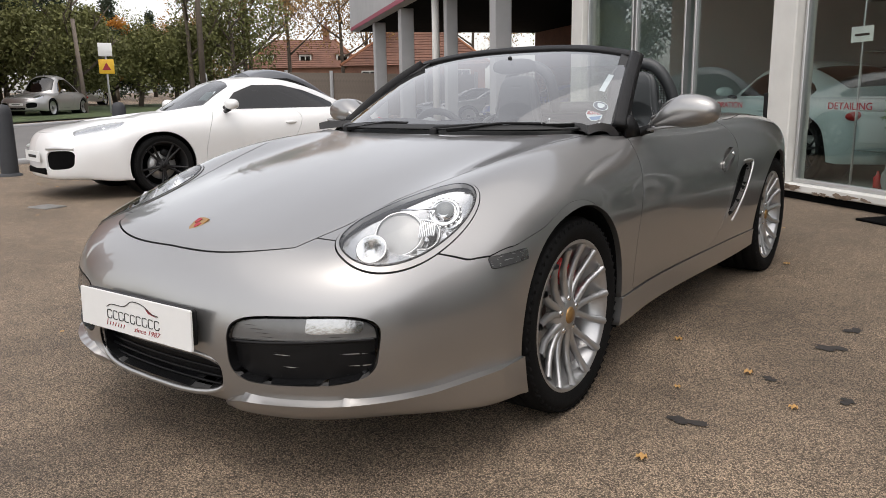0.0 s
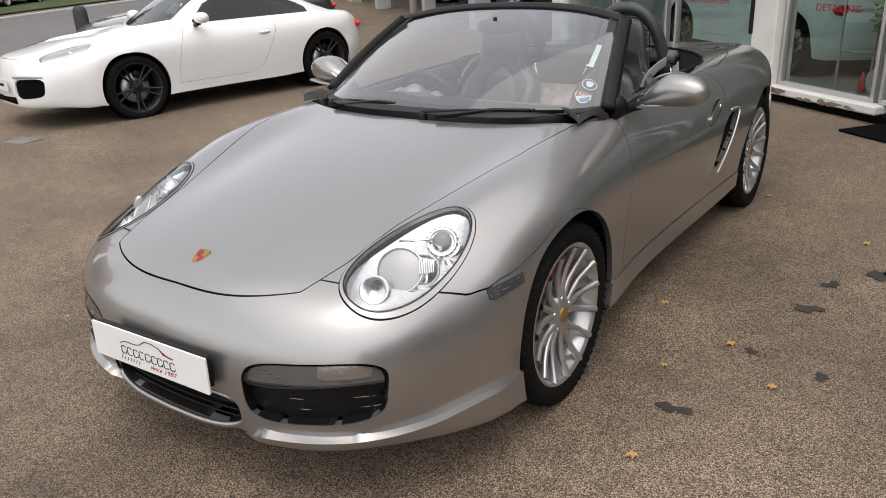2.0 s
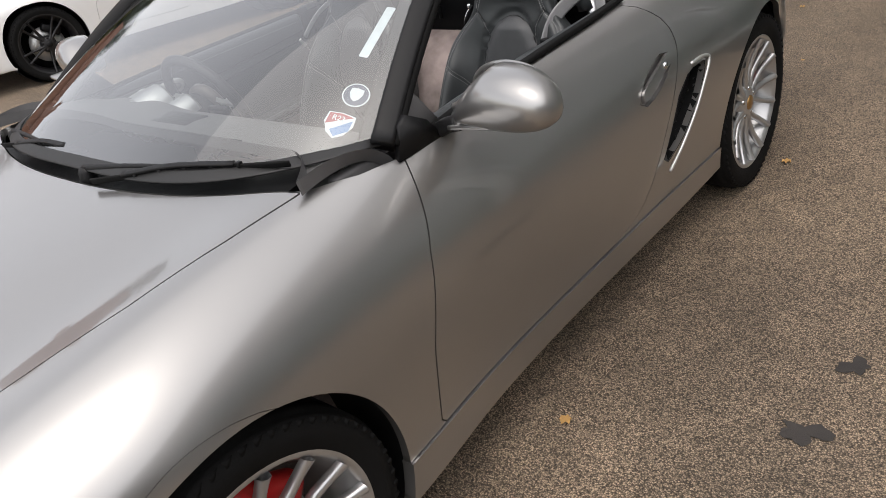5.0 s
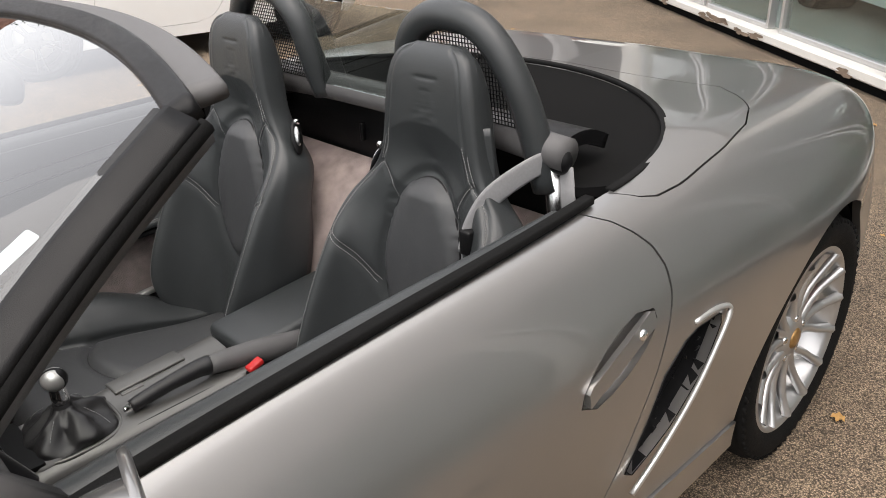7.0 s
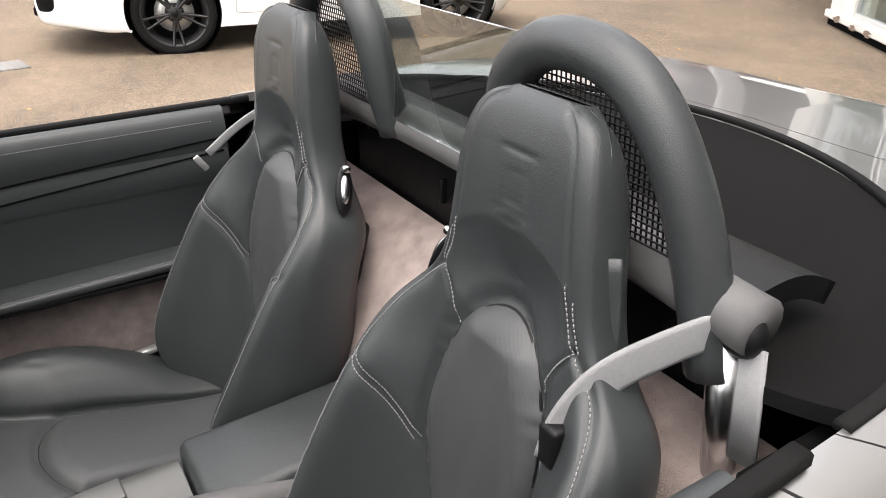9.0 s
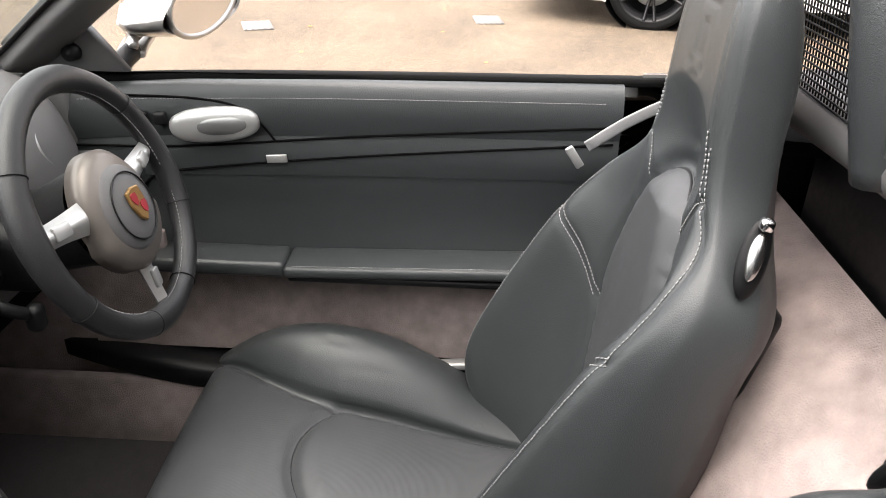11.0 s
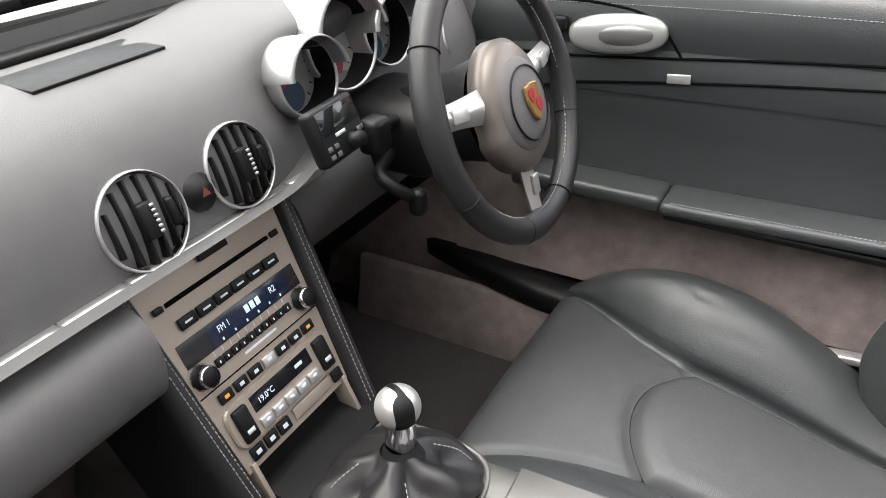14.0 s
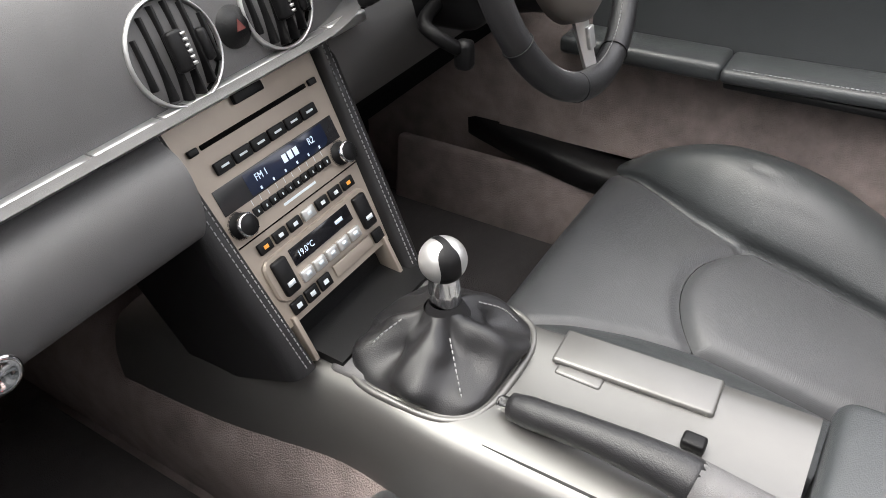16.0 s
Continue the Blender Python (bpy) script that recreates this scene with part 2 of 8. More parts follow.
def smooth_path(pts, n):
    """Points along a Catmull-Rom line."""
    p = np.array(pts, float)
    p = np.vstack([2 * p[0] - p[1], p, 2 * p[-1] - p[-2]])
    out = []
    for t in np.linspace(0, len(pts) - 1 - 1e-9, n):
        i, s = int(t), t - int(t)
        a, b, c, d = p[i : i + 4]
        out.append(0.5 * (2 * b + (c - a) * s + (2 * a - 5 * b + 4 * c - d) * s**2 + (3 * b - a - 3 * c + d) * s**3))
    return np.array(out)


def tube(pts, r, seg=8, closed=False, flat=None):
    """A rod along points; r may be a list; flat=(w, h, up) gives a flat strip section instead of a round one."""
    p = np.array(pts, float)
    n = len(p)
    v, f = [], []
    up0 = np.array(flat[2] if flat else (0.13, 0.21, 0.97), float)
    for i in range(n):
        d = p[(i + 1) % n] - p[i - 1] if closed else p[min(i + 1, n - 1)] - p[max(i - 1, 0)]
        d = d / (np.linalg.norm(d) + 1e-12)
        side = np.cross(d, up0)
        side /= np.linalg.norm(side) + 1e-12
        up = np.cross(side, d)
        rr = r[i] if isinstance(r, (list, tuple, np.ndarray)) else r
        for k in range(seg):
            a = 2 * math.pi * (k + 0.5) / seg
            c, s = math.cos(a), math.sin(a)
            if flat:
                q = 0.35
                c, s = math.copysign(abs(c) ** q, c) * flat[0] / 2, math.copysign(abs(s) ** q, s) * flat[1] / 2
                v.append(p[i] + side * c + up * s)
            else:
                v.append(p[i] + rr * (side * c + up * s))
    for i in range(n if closed else n - 1):
        for k in range(seg):
            a, b = i * seg + k, i * seg + (k + 1) % seg
            c, d = ((i + 1) % n) * seg + (k + 1) % seg, ((i + 1) % n) * seg + k
            f.append((a, b, c, d))
    if not closed:
        f.append(tuple(reversed(range(seg))))
        f.append(tuple(range((n - 1) * seg, n * seg)))
    return v, f


def lathe(profile, seg=32, arc=2 * math.pi):
    """Profile of (radius, height) turned about the z axis."""
    v, f = [], []
    whole = arc > 6.28
    for k in range(seg if whole else seg + 1):
        a = arc * k / seg
        v += [(r * math.cos(a), r * math.sin(a), h) for r, h in profile]
    m = len(profile)
    for k in range(seg):
        j = (k + 1) % seg if whole else k + 1
        for i in range(m - 1):
            f.append((k * m + i, j * m + i, j * m + i + 1, k * m + i + 1))
    return v, f


def prism(outline, h, bevel=0.0):
    """An outline in the xy plane raised by h, its top edge eased."""
    n = len(outline)
    o = np.array(outline, float)
    c = o.mean(0)
    rings = [(o, 0.0), (o, h - bevel)]
    if bevel:
        d = o - c
        ln = np.linalg.norm(d, axis=1, keepdims=True)
        rings.append((c + d * (1 - bevel / np.maximum(ln, 1e-6)), h))
    v = [(x, y, z) for ring, z in rings for x, y in ring]
    f = [(k * n + i, k * n + (i + 1) % n, (k + 1) * n + (i + 1) % n, (k + 1) * n + i) for k in range(len(rings) - 1) for i in range(n)]
    f += [tuple(reversed(range(n))), tuple(range((len(rings) - 1) * n, len(rings) * n))]
    return v, f


def rounded(w, h, r, n=5):
    """A rounded rectangle as an outline."""
    out = []
    for cx, cy, a0 in ((w / 2 - r, h / 2 - r, 0), (-w / 2 + r, h / 2 - r, 90), (-w / 2 + r, -h / 2 + r, 180), (w / 2 - r, -h / 2 + r, 270)):
        for k in range(n):
            a = radians(a0 + 90 * k / (n - 1))
            out.append((cx + r * math.cos(a), cy + r * math.sin(a)))
    return out


def spline(pts, n):
    """Natural cubic through rows of points (k, ...) by mean chord, resampled to n."""
    p = np.array(pts, float)
    k = len(p)
    flat = p.reshape(k, -1)
    d = np.linalg.norm(np.diff(p, axis=0).reshape(k - 1, -1, 3), axis=2).mean(1) ** 0.8
    t = np.r_[0, np.cumsum(d)]
    h = np.diff(t)
    a = np.eye(k)
    rhs = np.zeros_like(flat)
    for i in range(1, k - 1):
        a[i, i - 1 : i + 2] = h[i - 1], 2 * (h[i - 1] + h[i]), h[i]
        rhs[i] = 6 * ((flat[i + 1] - flat[i]) / h[i] - (flat[i] - flat[i - 1]) / h[i - 1])
    m = np.linalg.solve(a, rhs)
    s = np.interp(np.linspace(0, k - 1, n), np.arange(k), t)
    i = np.clip(np.searchsorted(t, s, side="right") - 1, 0, k - 2)
    hi, u, w = h[i][:, None], (t[i + 1] - s)[:, None], (s - t[i])[:, None]
    out = m[i] * u**3 / (6 * hi) + m[i + 1] * w**3 / (6 * hi) + (flat[i] / hi - m[i] * hi / 6) * u + (flat[i + 1] / hi - m[i + 1] * hi / 6) * w
    return out.reshape((n,) + p.shape[1:])


def skin(lines, nu, nv):
    """A smooth skin over named lines that run along the body. Returns a mesh, faces outwards for x > 0."""
    g = np.array(lines, float)
    g = spline(g, nv)
    g = np.swapaxes(spline(np.swapaxes(g, 0, 1), nu), 0, 1)
    v = g.reshape(-1, 3)
    f = [(r * nu + c, (r + 1) * nu + c, (r + 1) * nu + c + 1, r * nu + c + 1) for r in range(nv - 1) for c in range(nu - 1)]
    return v, f


def cut(mesh, fn):
    """Splits a mesh by the sign of fn(points): (where fn < 0, where fn > 0)."""
    v, faces = np.array(mesh[0], float), mesh[1]
    val = fn(v)
    val = np.where(np.abs(val) < 1e-9, 1e-9, val)
    sides = []
    extra, made = [], {}

    def edge(a, b):
        key = (a, b) if a < b else (b, a)
        if key not in made:
            t = val[key[0]] / (val[key[0]] - val[key[1]])
            made[key] = len(v) + len(extra)
            extra.append(v[key[0]] + t * (v[key[1]] - v[key[0]]))
        return made[key]

    neg, pos = [], []
    sign = val > 0
    for q in faces:
        s = [sign[i] for i in q]
        if not any(s):
            neg.append(q)
        elif all(s):
            pos.append(q)
        else:
            a, b = [], []
            for i, j in zip(q, q[1:] + q[:1]):
                (b if sign[i] else a).append(i)
                if sign[i] != sign[j]:
                    e = edge(i, j)
                    a.append(e)
                    b.append(e)
            if len(a) > 2:
                neg.append(tuple(a))
            if len(b) > 2:
                pos.append(tuple(b))
    allv = np.vstack([v, extra]) if extra else v
    for fs in (neg, pos):
        used = sorted({i for q in fs for i in q})
        at = {i: k for k, i in enumerate(used)}
        sides.append((allv[used] if used else np.zeros((0, 3)), [tuple(at[i] for i in q) for q in fs]))
    return sides


def normals(mesh):
    v = np.array(mesh[0], float)
    n = np.zeros_like(v)
    for q in mesh[1]:
        c = np.cross(v[q[1]] - v[q[0]], v[q[2]] - v[q[0]])
        for i in q:
            n[i] += c
    return n / (np.linalg.norm(n, axis=1, keepdims=True) + 1e-12)


def lipped(mesh, depth=0.014, shrink=0.0):
    """The sheet with its free edges folded inwards by depth, so that it has thickness."""
    v, f = np.array(mesh[0], float), list(mesh[1])
    n = normals(mesh)
    count = {}
    for q in f:
        for i, j in zip(q, q[1:] + q[:1]):
            count[(i, j)] = count.get((i, j), 0) + 1
    free = [(i, j) for (i, j) in count if (j, i) not in count]
    # the wall has points of its own, so that the fold stays crisp
    edge, back, more = {}, {}, []
    for e in free:
        for i in e:
            if i not in edge:
                edge[i] = len(v) + len(more)
                more.append(v[i])
                back[i] = len(v) + len(more)
                more.append(v[i] - depth * n[i])
    f += [(edge[j], edge[i], back[i], back[j]) for i, j in free]
    return (np.vstack([v, more]) if more else v), f


def shifted(mesh, d):
    """The sheet moved along its normals."""
    return np.array(mesh[0]) + d * normals(mesh), mesh[1]


def both(mesh):
    return joined(mesh, mirrored(mesh))


def welded(mesh):
    """Points that fall together become one."""
    at, v, f, idx = {}, [], [], []
    for p in mesh[0]:
        k = tuple(round(float(c), 5) + 0.0 for c in p)
        if k not in at:
            at[k] = len(v)
            v.append(k)
        idx.append(at[k])
    for q in mesh[1]:
        r = []
        for i in q:
            if idx[i] not in r:
                r.append(idx[i])
        if len(r) > 2:
            f.append(tuple(r))
    return np.array(v), f


def whole(mesh):
    return welded(both(mesh))


def take(mesh, fn, gap=0.004):
    """(the piece where fn < 0, the rest with a gap round that piece)."""
    return cut(mesh, fn)[0], cut(mesh, lambda v: fn(v) - gap)[1]


def ellipsoid(a, b, c, nu=28, nv=16, p=1.0, q=1.0):
    """A rounded body with half-axes a, b, c; p and q under 1 square it off."""
    def sp(x, e):
        return math.copysign(abs(x) ** e, x)
    v = []
    for i in range(nv + 1):
        t = math.pi * i / nv - math.pi / 2
        for j in range(nu):
            s = 2 * math.pi * j / nu
            v.append((a * sp(math.cos(t), p) * sp(math.cos(s), q), b * sp(math.cos(t), p) * sp(math.sin(s), q), c * sp(math.sin(t), p)))
    f = [(i * nu + j, i * nu + (j + 1) % nu, (i + 1) * nu + (j + 1) % nu, (i + 1) * nu + j) for i in range(nv) for j in range(nu)]
    return welded((v, f))


def sheet(rows, n_along, n_across):
    """A smooth sheet through rows of points."""
    return skin(rows, n_along, n_across)


def thick(mesh, d):
    """A closed slab: the sheet and its copy d below, joined at the edge."""
    v, f = lipped(mesh, d)
    k = len(mesh[0])
    low = np.array(mesh[0]) - d * normals(mesh)
    return joined((v, f), (low, [tuple(reversed(q)) for q in mesh[1]]))


def text_mesh(body, size, material, parent, at, name="lettering", label="", spacing=1.0, shear=0.0, wide=1.0, depth=0.0006):
    cu = bpy.data.curves.new(name, "FONT")
    cu.body, cu.size, cu.extrude, cu.align_x, cu.align_y = body, size, depth, "CENTER", "CENTER"
    cu.space_character, cu.shear, cu.resolution_u = spacing, shear, 3
    tmp = bpy.data.objects.new("tmp", cu)
    scene.collection.objects.link(tmp)
    dg = bpy.context.evaluated_depsgraph_get()
    dg.update()
    me = bpy.data.meshes.new_from_object(tmp.evaluated_get(dg))
    bpy.data.objects.remove(tmp)
    for v in me.vertices:
        v.co.x *= wide
    me.materials.clear()
    me.materials.append(material)
    ob = new(name, me)
    ob.parent, ob.matrix_basis = parent, at
    if label:
        tagged(ob, label)
    return ob


def outward(mesh):
    """Faces turned away from the middle."""
    v = np.array(mesh[0])
    if ((v - v.mean(0)) * normals(mesh)).sum() < 0:
        return v, [tuple(reversed(q)) for q in mesh[1]]
    return v, mesh[1]


def upward(mesh):
    if normals(mesh)[:, 2].sum() < 0:
        return mesh[0], [tuple(reversed(q)) for q in mesh[1]]
    return mesh


def stitches(pts, r=.0008, dash=.0042, pitch=.0062):
    """A row of short threads along a line."""
    p = np.array(pts, float)
    d = np.concatenate([[0], np.cumsum(np.linalg.norm(np.diff(p, axis=0), axis=1))])
    out = []
    s = pitch * .3
    while s + dash < d[-1]:
        a, b = (np.array([np.interp(q, d, p[:, k]) for k in range(3)]) for q in (s, s + dash))
        out.append(tube([a, (a + b) / 2, b], r, 4))
        s += pitch
    return joined(*out)


def sewn(pts, parent, r=.0008, dash=.0042, pitch=.0062):
    ob = part("stitching", stitches(pts, r, dash, pitch), STITCH, parent, "row of pale thread stitches")
    return tagged(ob, kind="stuff")


# ---- the lines of the roadster's body, from the nose's underside over the bonnet to the tail, left half ----
def line(*pts):
    return [tuple(p) for p in pts]


CENTRE = line((0, -.80, .225), (0, -.955, .22), (0, -.985, .30), (0, -.985, .43), (0, -.955, .54), (0, -.88, .622), (0, -.76, .675), (0, -.45, .757), (0, 0, .838), (0, .40, .887), (0, .65, .90), (0, 1.2, .90), (0, 1.75, .90), (0, 2.2, .90), (0, 2.7, .885), (0, 3.1, .83), (0, 3.24, .68), (0, 3.27, .42), (0, 3.1, .2))
INNER = line((.30, -.78, .225), (.30, -.935, .22), (.32, -.965, .30), (.32, -.965, .43), (.31, -.93, .54), (.30, -.86, .62), (.30, -.745, .668), (.30, -.45, .745), (.32, 0, .827), (.35, .40, .885), (.35, .65, .90), (.35, 1.2, .90), (.35, 1.75, .90), (.35, 2.2, .90), (.33, 2.7, .88), (.32, 3.08, .83), (.32, 3.22, .68), (.32, 3.25, .42), (.32, 3.08, .2))
VALLEY = line((.52, -.70, .225), (.535, -.86, .22), (.54, -.90, .30), (.54, -.90, .43), (.52, -.87, .545), (.50, -.80, .618), (.49, -.68, .665), (.49, -.42, .737), (.52, 0, .817), (.55, .40, .882), (.56, .65, .90), (.56, 1.2, .90), (.56, 1.75, .90), (.56, 2.2, .905), (.53, 2.7, .885), (.52, 3.05, .83), (.53, 3.17, .68), (.53, 3.19, .42), (.52, 3.02, .2))
CROWN = line((.68, -.58, .225), (.705, -.71, .222), (.71, -.76, .30), (.71, -.77, .43), (.69, -.745, .545), (.66, -.68, .622), (.65, -.56, .678), (.655, -.34, .758), (.675, 0, .835), (.68, .40, .870), (.69, .65, .887), (.70, 1.2, .89), (.71, 1.75, .895), (.71, 2.2, .905), (.69, 2.7, .88), (.68, 2.98, .82), (.69, 3.07, .68), (.69, 3.09, .42), (.66, 2.94, .2))
SHOULDER = line((.78, -.46, .19), (.795, -.545, .21), (.80, -.58, .31), (.80, -.60, .44), (.785, -.58, .54), (.765, -.53, .61), (.76, -.44, .665), (.77, -.26, .735), (.785, 0, .795), (.765, .40, .82), (.76, .65, .835), (.765, 1.2, .845), (.785, 1.75, .86), (.815, 2.2, .86), (.80, 2.7, .83), (.78, 2.9, .78), (.78, 2.96, .66), (.78, 2.98, .42), (.76, 2.86, .2))
FLANK = line((.83, -.36, .19), (.845, -.415, .215), (.85, -.44, .31), (.85, -.45, .44), (.845, -.43, .53), (.84, -.39, .59), (.84, -.32, .63), (.855, -.17, .67), (.868, 0, .69), (.845, .40, .70), (.84, .65, .70), (.845, 1.2, .71), (.865, 1.75, .735), (.895, 2.2, .74), (.88, 2.6, .72), (.855, 2.76, .69), (.85, 2.82, .60), (.85, 2.84, .42), (.83, 2.75, .22))
LOWER = line((.84, -.30, .17), (.85, -.32, .22), (.855, -.33, .30), (.86, -.33, .38), (.86, -.31, .44), (.86, -.28, .48), (.86, -.22, .50), (.865, -.1, .48), (.875, 0, .45), (.855, .40, .44), (.845, .65, .44), (.855, 1.2, .45), (.875, 1.75, .47), (.905, 2.2, .50), (.895, 2.5, .50), (.87, 2.62, .5), (.865, 2.68, .46), (.865, 2.70, .36), (.85, 2.65, .24))
SILL = line((.83, -.26, .19), (.845, -.27, .21), (.85, -.27, .25), (.85, -.26, .28), (.85, -.25, .30), (.85, -.22, .30), (.85, -.17, .28), (.85, -.08, .24), (.85, 0, .2), (.85, .40, .2), (.83, .65, .2), (.83, 1.2, .2), (.85, 1.75, .2), (.87, 2.2, .22), (.87, 2.45, .25), (.86, 2.55, .28), (.86, 2.58, .3), (.86, 2.6, .28), (.85, 2.58, .26))
BODY = skin([CENTRE, INNER, VALLEY, CROWN, SHOULDER, FLANK, LOWER, SILL], 230, 84)
F_HUB, R_HUB = (0.0, 0.318), (2.415, 0.325)


def circle_fn(cy, cz, r):
    return lambda v: np.hypot(v[:, 1] - cy, v[:, 2] - cz) - r


# ---- ground: one sheet, level on the forecourt, rising gently beyond the road ----
def rise(x, y):
    return .032 * max(0.0, -x - 14 - .25 * max(0.0, y - 12))


def ground_sheet():
    v, f = [], []
    xs = [-400, -200, -120, -80, -60, -50, -42, -36, -30, -26, -22, -19, -16, -14, -12, -8, -4, 0, 6, 12, 40, 120, 400]
    ys = [-400, -120, -60, -30, -12, -4, 0, 4, 8, 12, 16, 20, 24, 30, 38, 48, 60, 90, 160, 400]
    for y in ys:
        for x in xs:
            v.append((x, y, min(rise(x, y), 2.2)))
    n = len(xs)
    for i in range(len(ys) - 1):
        for j in range(n - 1):
            f.append((i * n + j, i * n + j + 1, (i + 1) * n + j + 1, (i + 1) * n + j))
    return v, f


tagged(obj("ground", ground_sheet(), ASPHALT), "worn brown-grey asphalt forecourt with damp stains", "ground", kind="structure")
ROADM = mat("road_asphalt", (.15, .145, .14), .85, grain=.2, scale=3, bump=.4, bscale=150)


def road_strip(x0, x1, lift):
    v = []
    ys = np.linspace(-60, 60, 41)
    for y in ys:
        for x in (x0, (x0 + x1) / 2, x1):
            xx = x - .47 * (y - 3)
            v.append((xx, y, min(rise(xx, y), 2.2) + lift))
    return v, [(i * 3 + j, i * 3 + j + 1, i * 3 + j + 4, i * 3 + j + 3) for i in range(40) for j in range(2)]


tagged(obj("road", road_strip(-19.5, -11.0, .012), ROADM), "pale grey asphalt road beyond the bollards", "road", kind="structure")
tagged(obj("verge", road_strip(-30, -21.0, .05), GRASS), "grass verge beyond the road", "verge", kind="structure")
for k, x in enumerate((-10.95, -19.6)):
    tagged(obj("kerb", tube([(x - .47 * (y - 3), y, rise(x - .47 * (y - 3), y) + .03) for y in np.linspace(-40, 50, 31)], 0, 8, flat=(.14, .12, (0, 0, 1))), GREYP), "grey concrete kerb along the road", "kerb", kind="structure")

# stains and fallen leaves on the forecourt
STAIN = mat("oil_stain", (.035, .030, .027), .75, grain=.4, scale=60, bump=.4, bscale=260)
rng = np.random.RandomState(4)


def blot(x, y, r, sx=1.0, sy=1.0):
    pts, n = [], 26
    wob = rng.rand(6) * 6.3
    for k in range(n):
        a = 2 * math.pi * k / n
        q = r * (1 + .28 * math.sin(2 * a + wob[0]) + .22 * math.sin(3 * a + wob[1]) + .18 * math.sin(5 * a + wob[2]) + .12 * math.sin(9 * a + wob[3]))
        pts.append((x + sx * q * math.cos(a), y + sy * q * math.sin(a), .0045))
    return pts, [tuple(range(n))]


for x, y, r, sx, sy in ((1.476, 1.405, .035, 1, 1), (1.434, 1.104, .045, 1.2, .8), (1.74, 1.78, .13, .7, 1.3), (1.66, 1.62, .06, 1, 1), (1.19, .10, .04, 1.3, .7), (-.72, -1.5, .09, 1.6, .7), (1.95, 1.2, .05, 1, 1), (1.58, .55, .025, 1, 1), (.9, -1.25, .03, 1.3, .8), (1.32, .62, .022, 1, 1), (-.35, -1.62, .05, 1, .6)):
    tagged(obj("stain", blot(x, y, r, sx, sy), STAIN, smooth=False), "dark oily stain on the asphalt", "stain", group="stains on the forecourt", kind="structure")
LEAFM = mat("fallen_leaf", (.52, .30, .10), .7, grain=.4, scale=60)


def leaf_mesh(r):
    pts = []
    for k in range(15):
        a = 2 * math.pi * k / 15
        q = r * (.55 + .45 * abs(math.cos(2.5 * a)) ** .7)
        pts.append((q * math.cos(a), q * math.sin(a), .004 + .010 * (k % 3) * .5))
    return pts + [(0, 0, .006)], [(k, (k + 1) % 15, 15) for k in range(15)]


spots = [(.898, .872), (1.241, .637), (1.171, -.216), (-4.55, 3.1), (1.55, 2.0), (.95, 2.6), (1.9, .1), (1.3, -.9)]
spots += [(rng.uniform(-8, 3), rng.uniform(-3, 7)) for _ in range(70)]
first = tagged(obj("fallen_leaf", leaf_mesh(.018), LEAFM), "dry orange-brown leaf lying on the asphalt", "leaf", group="fallen leaves")
for k, (x, y) in enumerate(spots):
    if abs(x) < .95 and -1.1 < y < 3.3 and k > 7:
        continue
    m = pose(x, y, .003, 0, 0, rng.uniform(0, 360)) @ Matrix.Scale(1.0 if k < 3 else rng.uniform(.5, 1.1), 4)
    if k == 0:
        first.matrix_basis = m
    else:
        c = copy_thing(first, pose(x, y, .003, 0, 0, rng.uniform(0, 360)))
        c.scale = [1.0 if k < 3 else rng.uniform(.5, 1.1)] * 3
for x, y, t in ((-5.17, -.28, 20), (-5.63, 1.46, 8)):
    g = tagged(obj("drain_cover", box(.30, .22, .010, (0, 0, 0), .004), mat("weathered_cast_iron", (.22, .215, .205), .6, .3, grain=.3, scale=25, bump=.3), at=pose(x, y, .004, 0, 0, t)), "pale metal drain cover in the asphalt", "drain cover")
    for k in range(5):
        part("cover_rib", box(.30, .016, .006, (0, -.09 + k * .045, .006), .002), bpy.data.materials["weathered_cast_iron"], g)
for k, (x, y) in enumerate(((-9.35, 2.78), (-10.5, 5.2), (-11.6, 7.6), (-12.7, 10.0), (-8.2, .4), (-7.0, -2.0))):
    b = thing("bollard", "dark grey round-topped bollard at the forecourt edge", "bollard", at=pose(x, y, 0), group="bollards along the road")
    part("post", lathe([(.115, 0), (.115, .86), (.105, .93), (.075, .985), (0, 1.0)], 20), mat("bollard_plastic", (.03, .032, .036), .6, grain=.2, scale=20, bump=.2) if k == 0 else bpy.data.materials["bollard_plastic"], b)
    part("base_ring", lathe([(.16, 0), (.15, .03), (.115, .04)], 20), bpy.data.materials["bollard_plastic"], b)


# ---- wheels ----
def tyre_mesh(r, w, rim):
    prof = [(rim - .012, -w * .42), (rim + .004, -w * .46), (rim + .03, -w * .5), (r - .03, -w * .5), (r - .008, -w * .46)]
    for k in range(4):
        a, b = -w * .40 + k * w * .2, -w * .40 + (k + 1) * w * .2
        prof += [(r, a + .004), (r, b - .008), (r - .007, b - .006), (r - .007, b + .001)]
    prof += [(r - .008, w * .46), (r - .03, w * .5), (rim + .03, w * .5), (rim + .004, w * .46), (rim - .012, w * .42)]
    return lathe(prof, 72)


def tread_block(r, w):
    """Cross cuts that show as ribs on the tyre's shoulder."""
    out = []
    for k in range(64):
        a = 2 * math.pi * k / 64
        for s in (1, -1):
            m = Matrix.Rotation(a, 4, "Z") @ Matrix.Translation((r - .0105, 0, s * w * .435)) @ Matrix.Rotation(s * .35, 4, "X")
            out.append(moved(box(.011, r * .062, w * .09, (0, 0, 0)), m))
    return joined(*out)


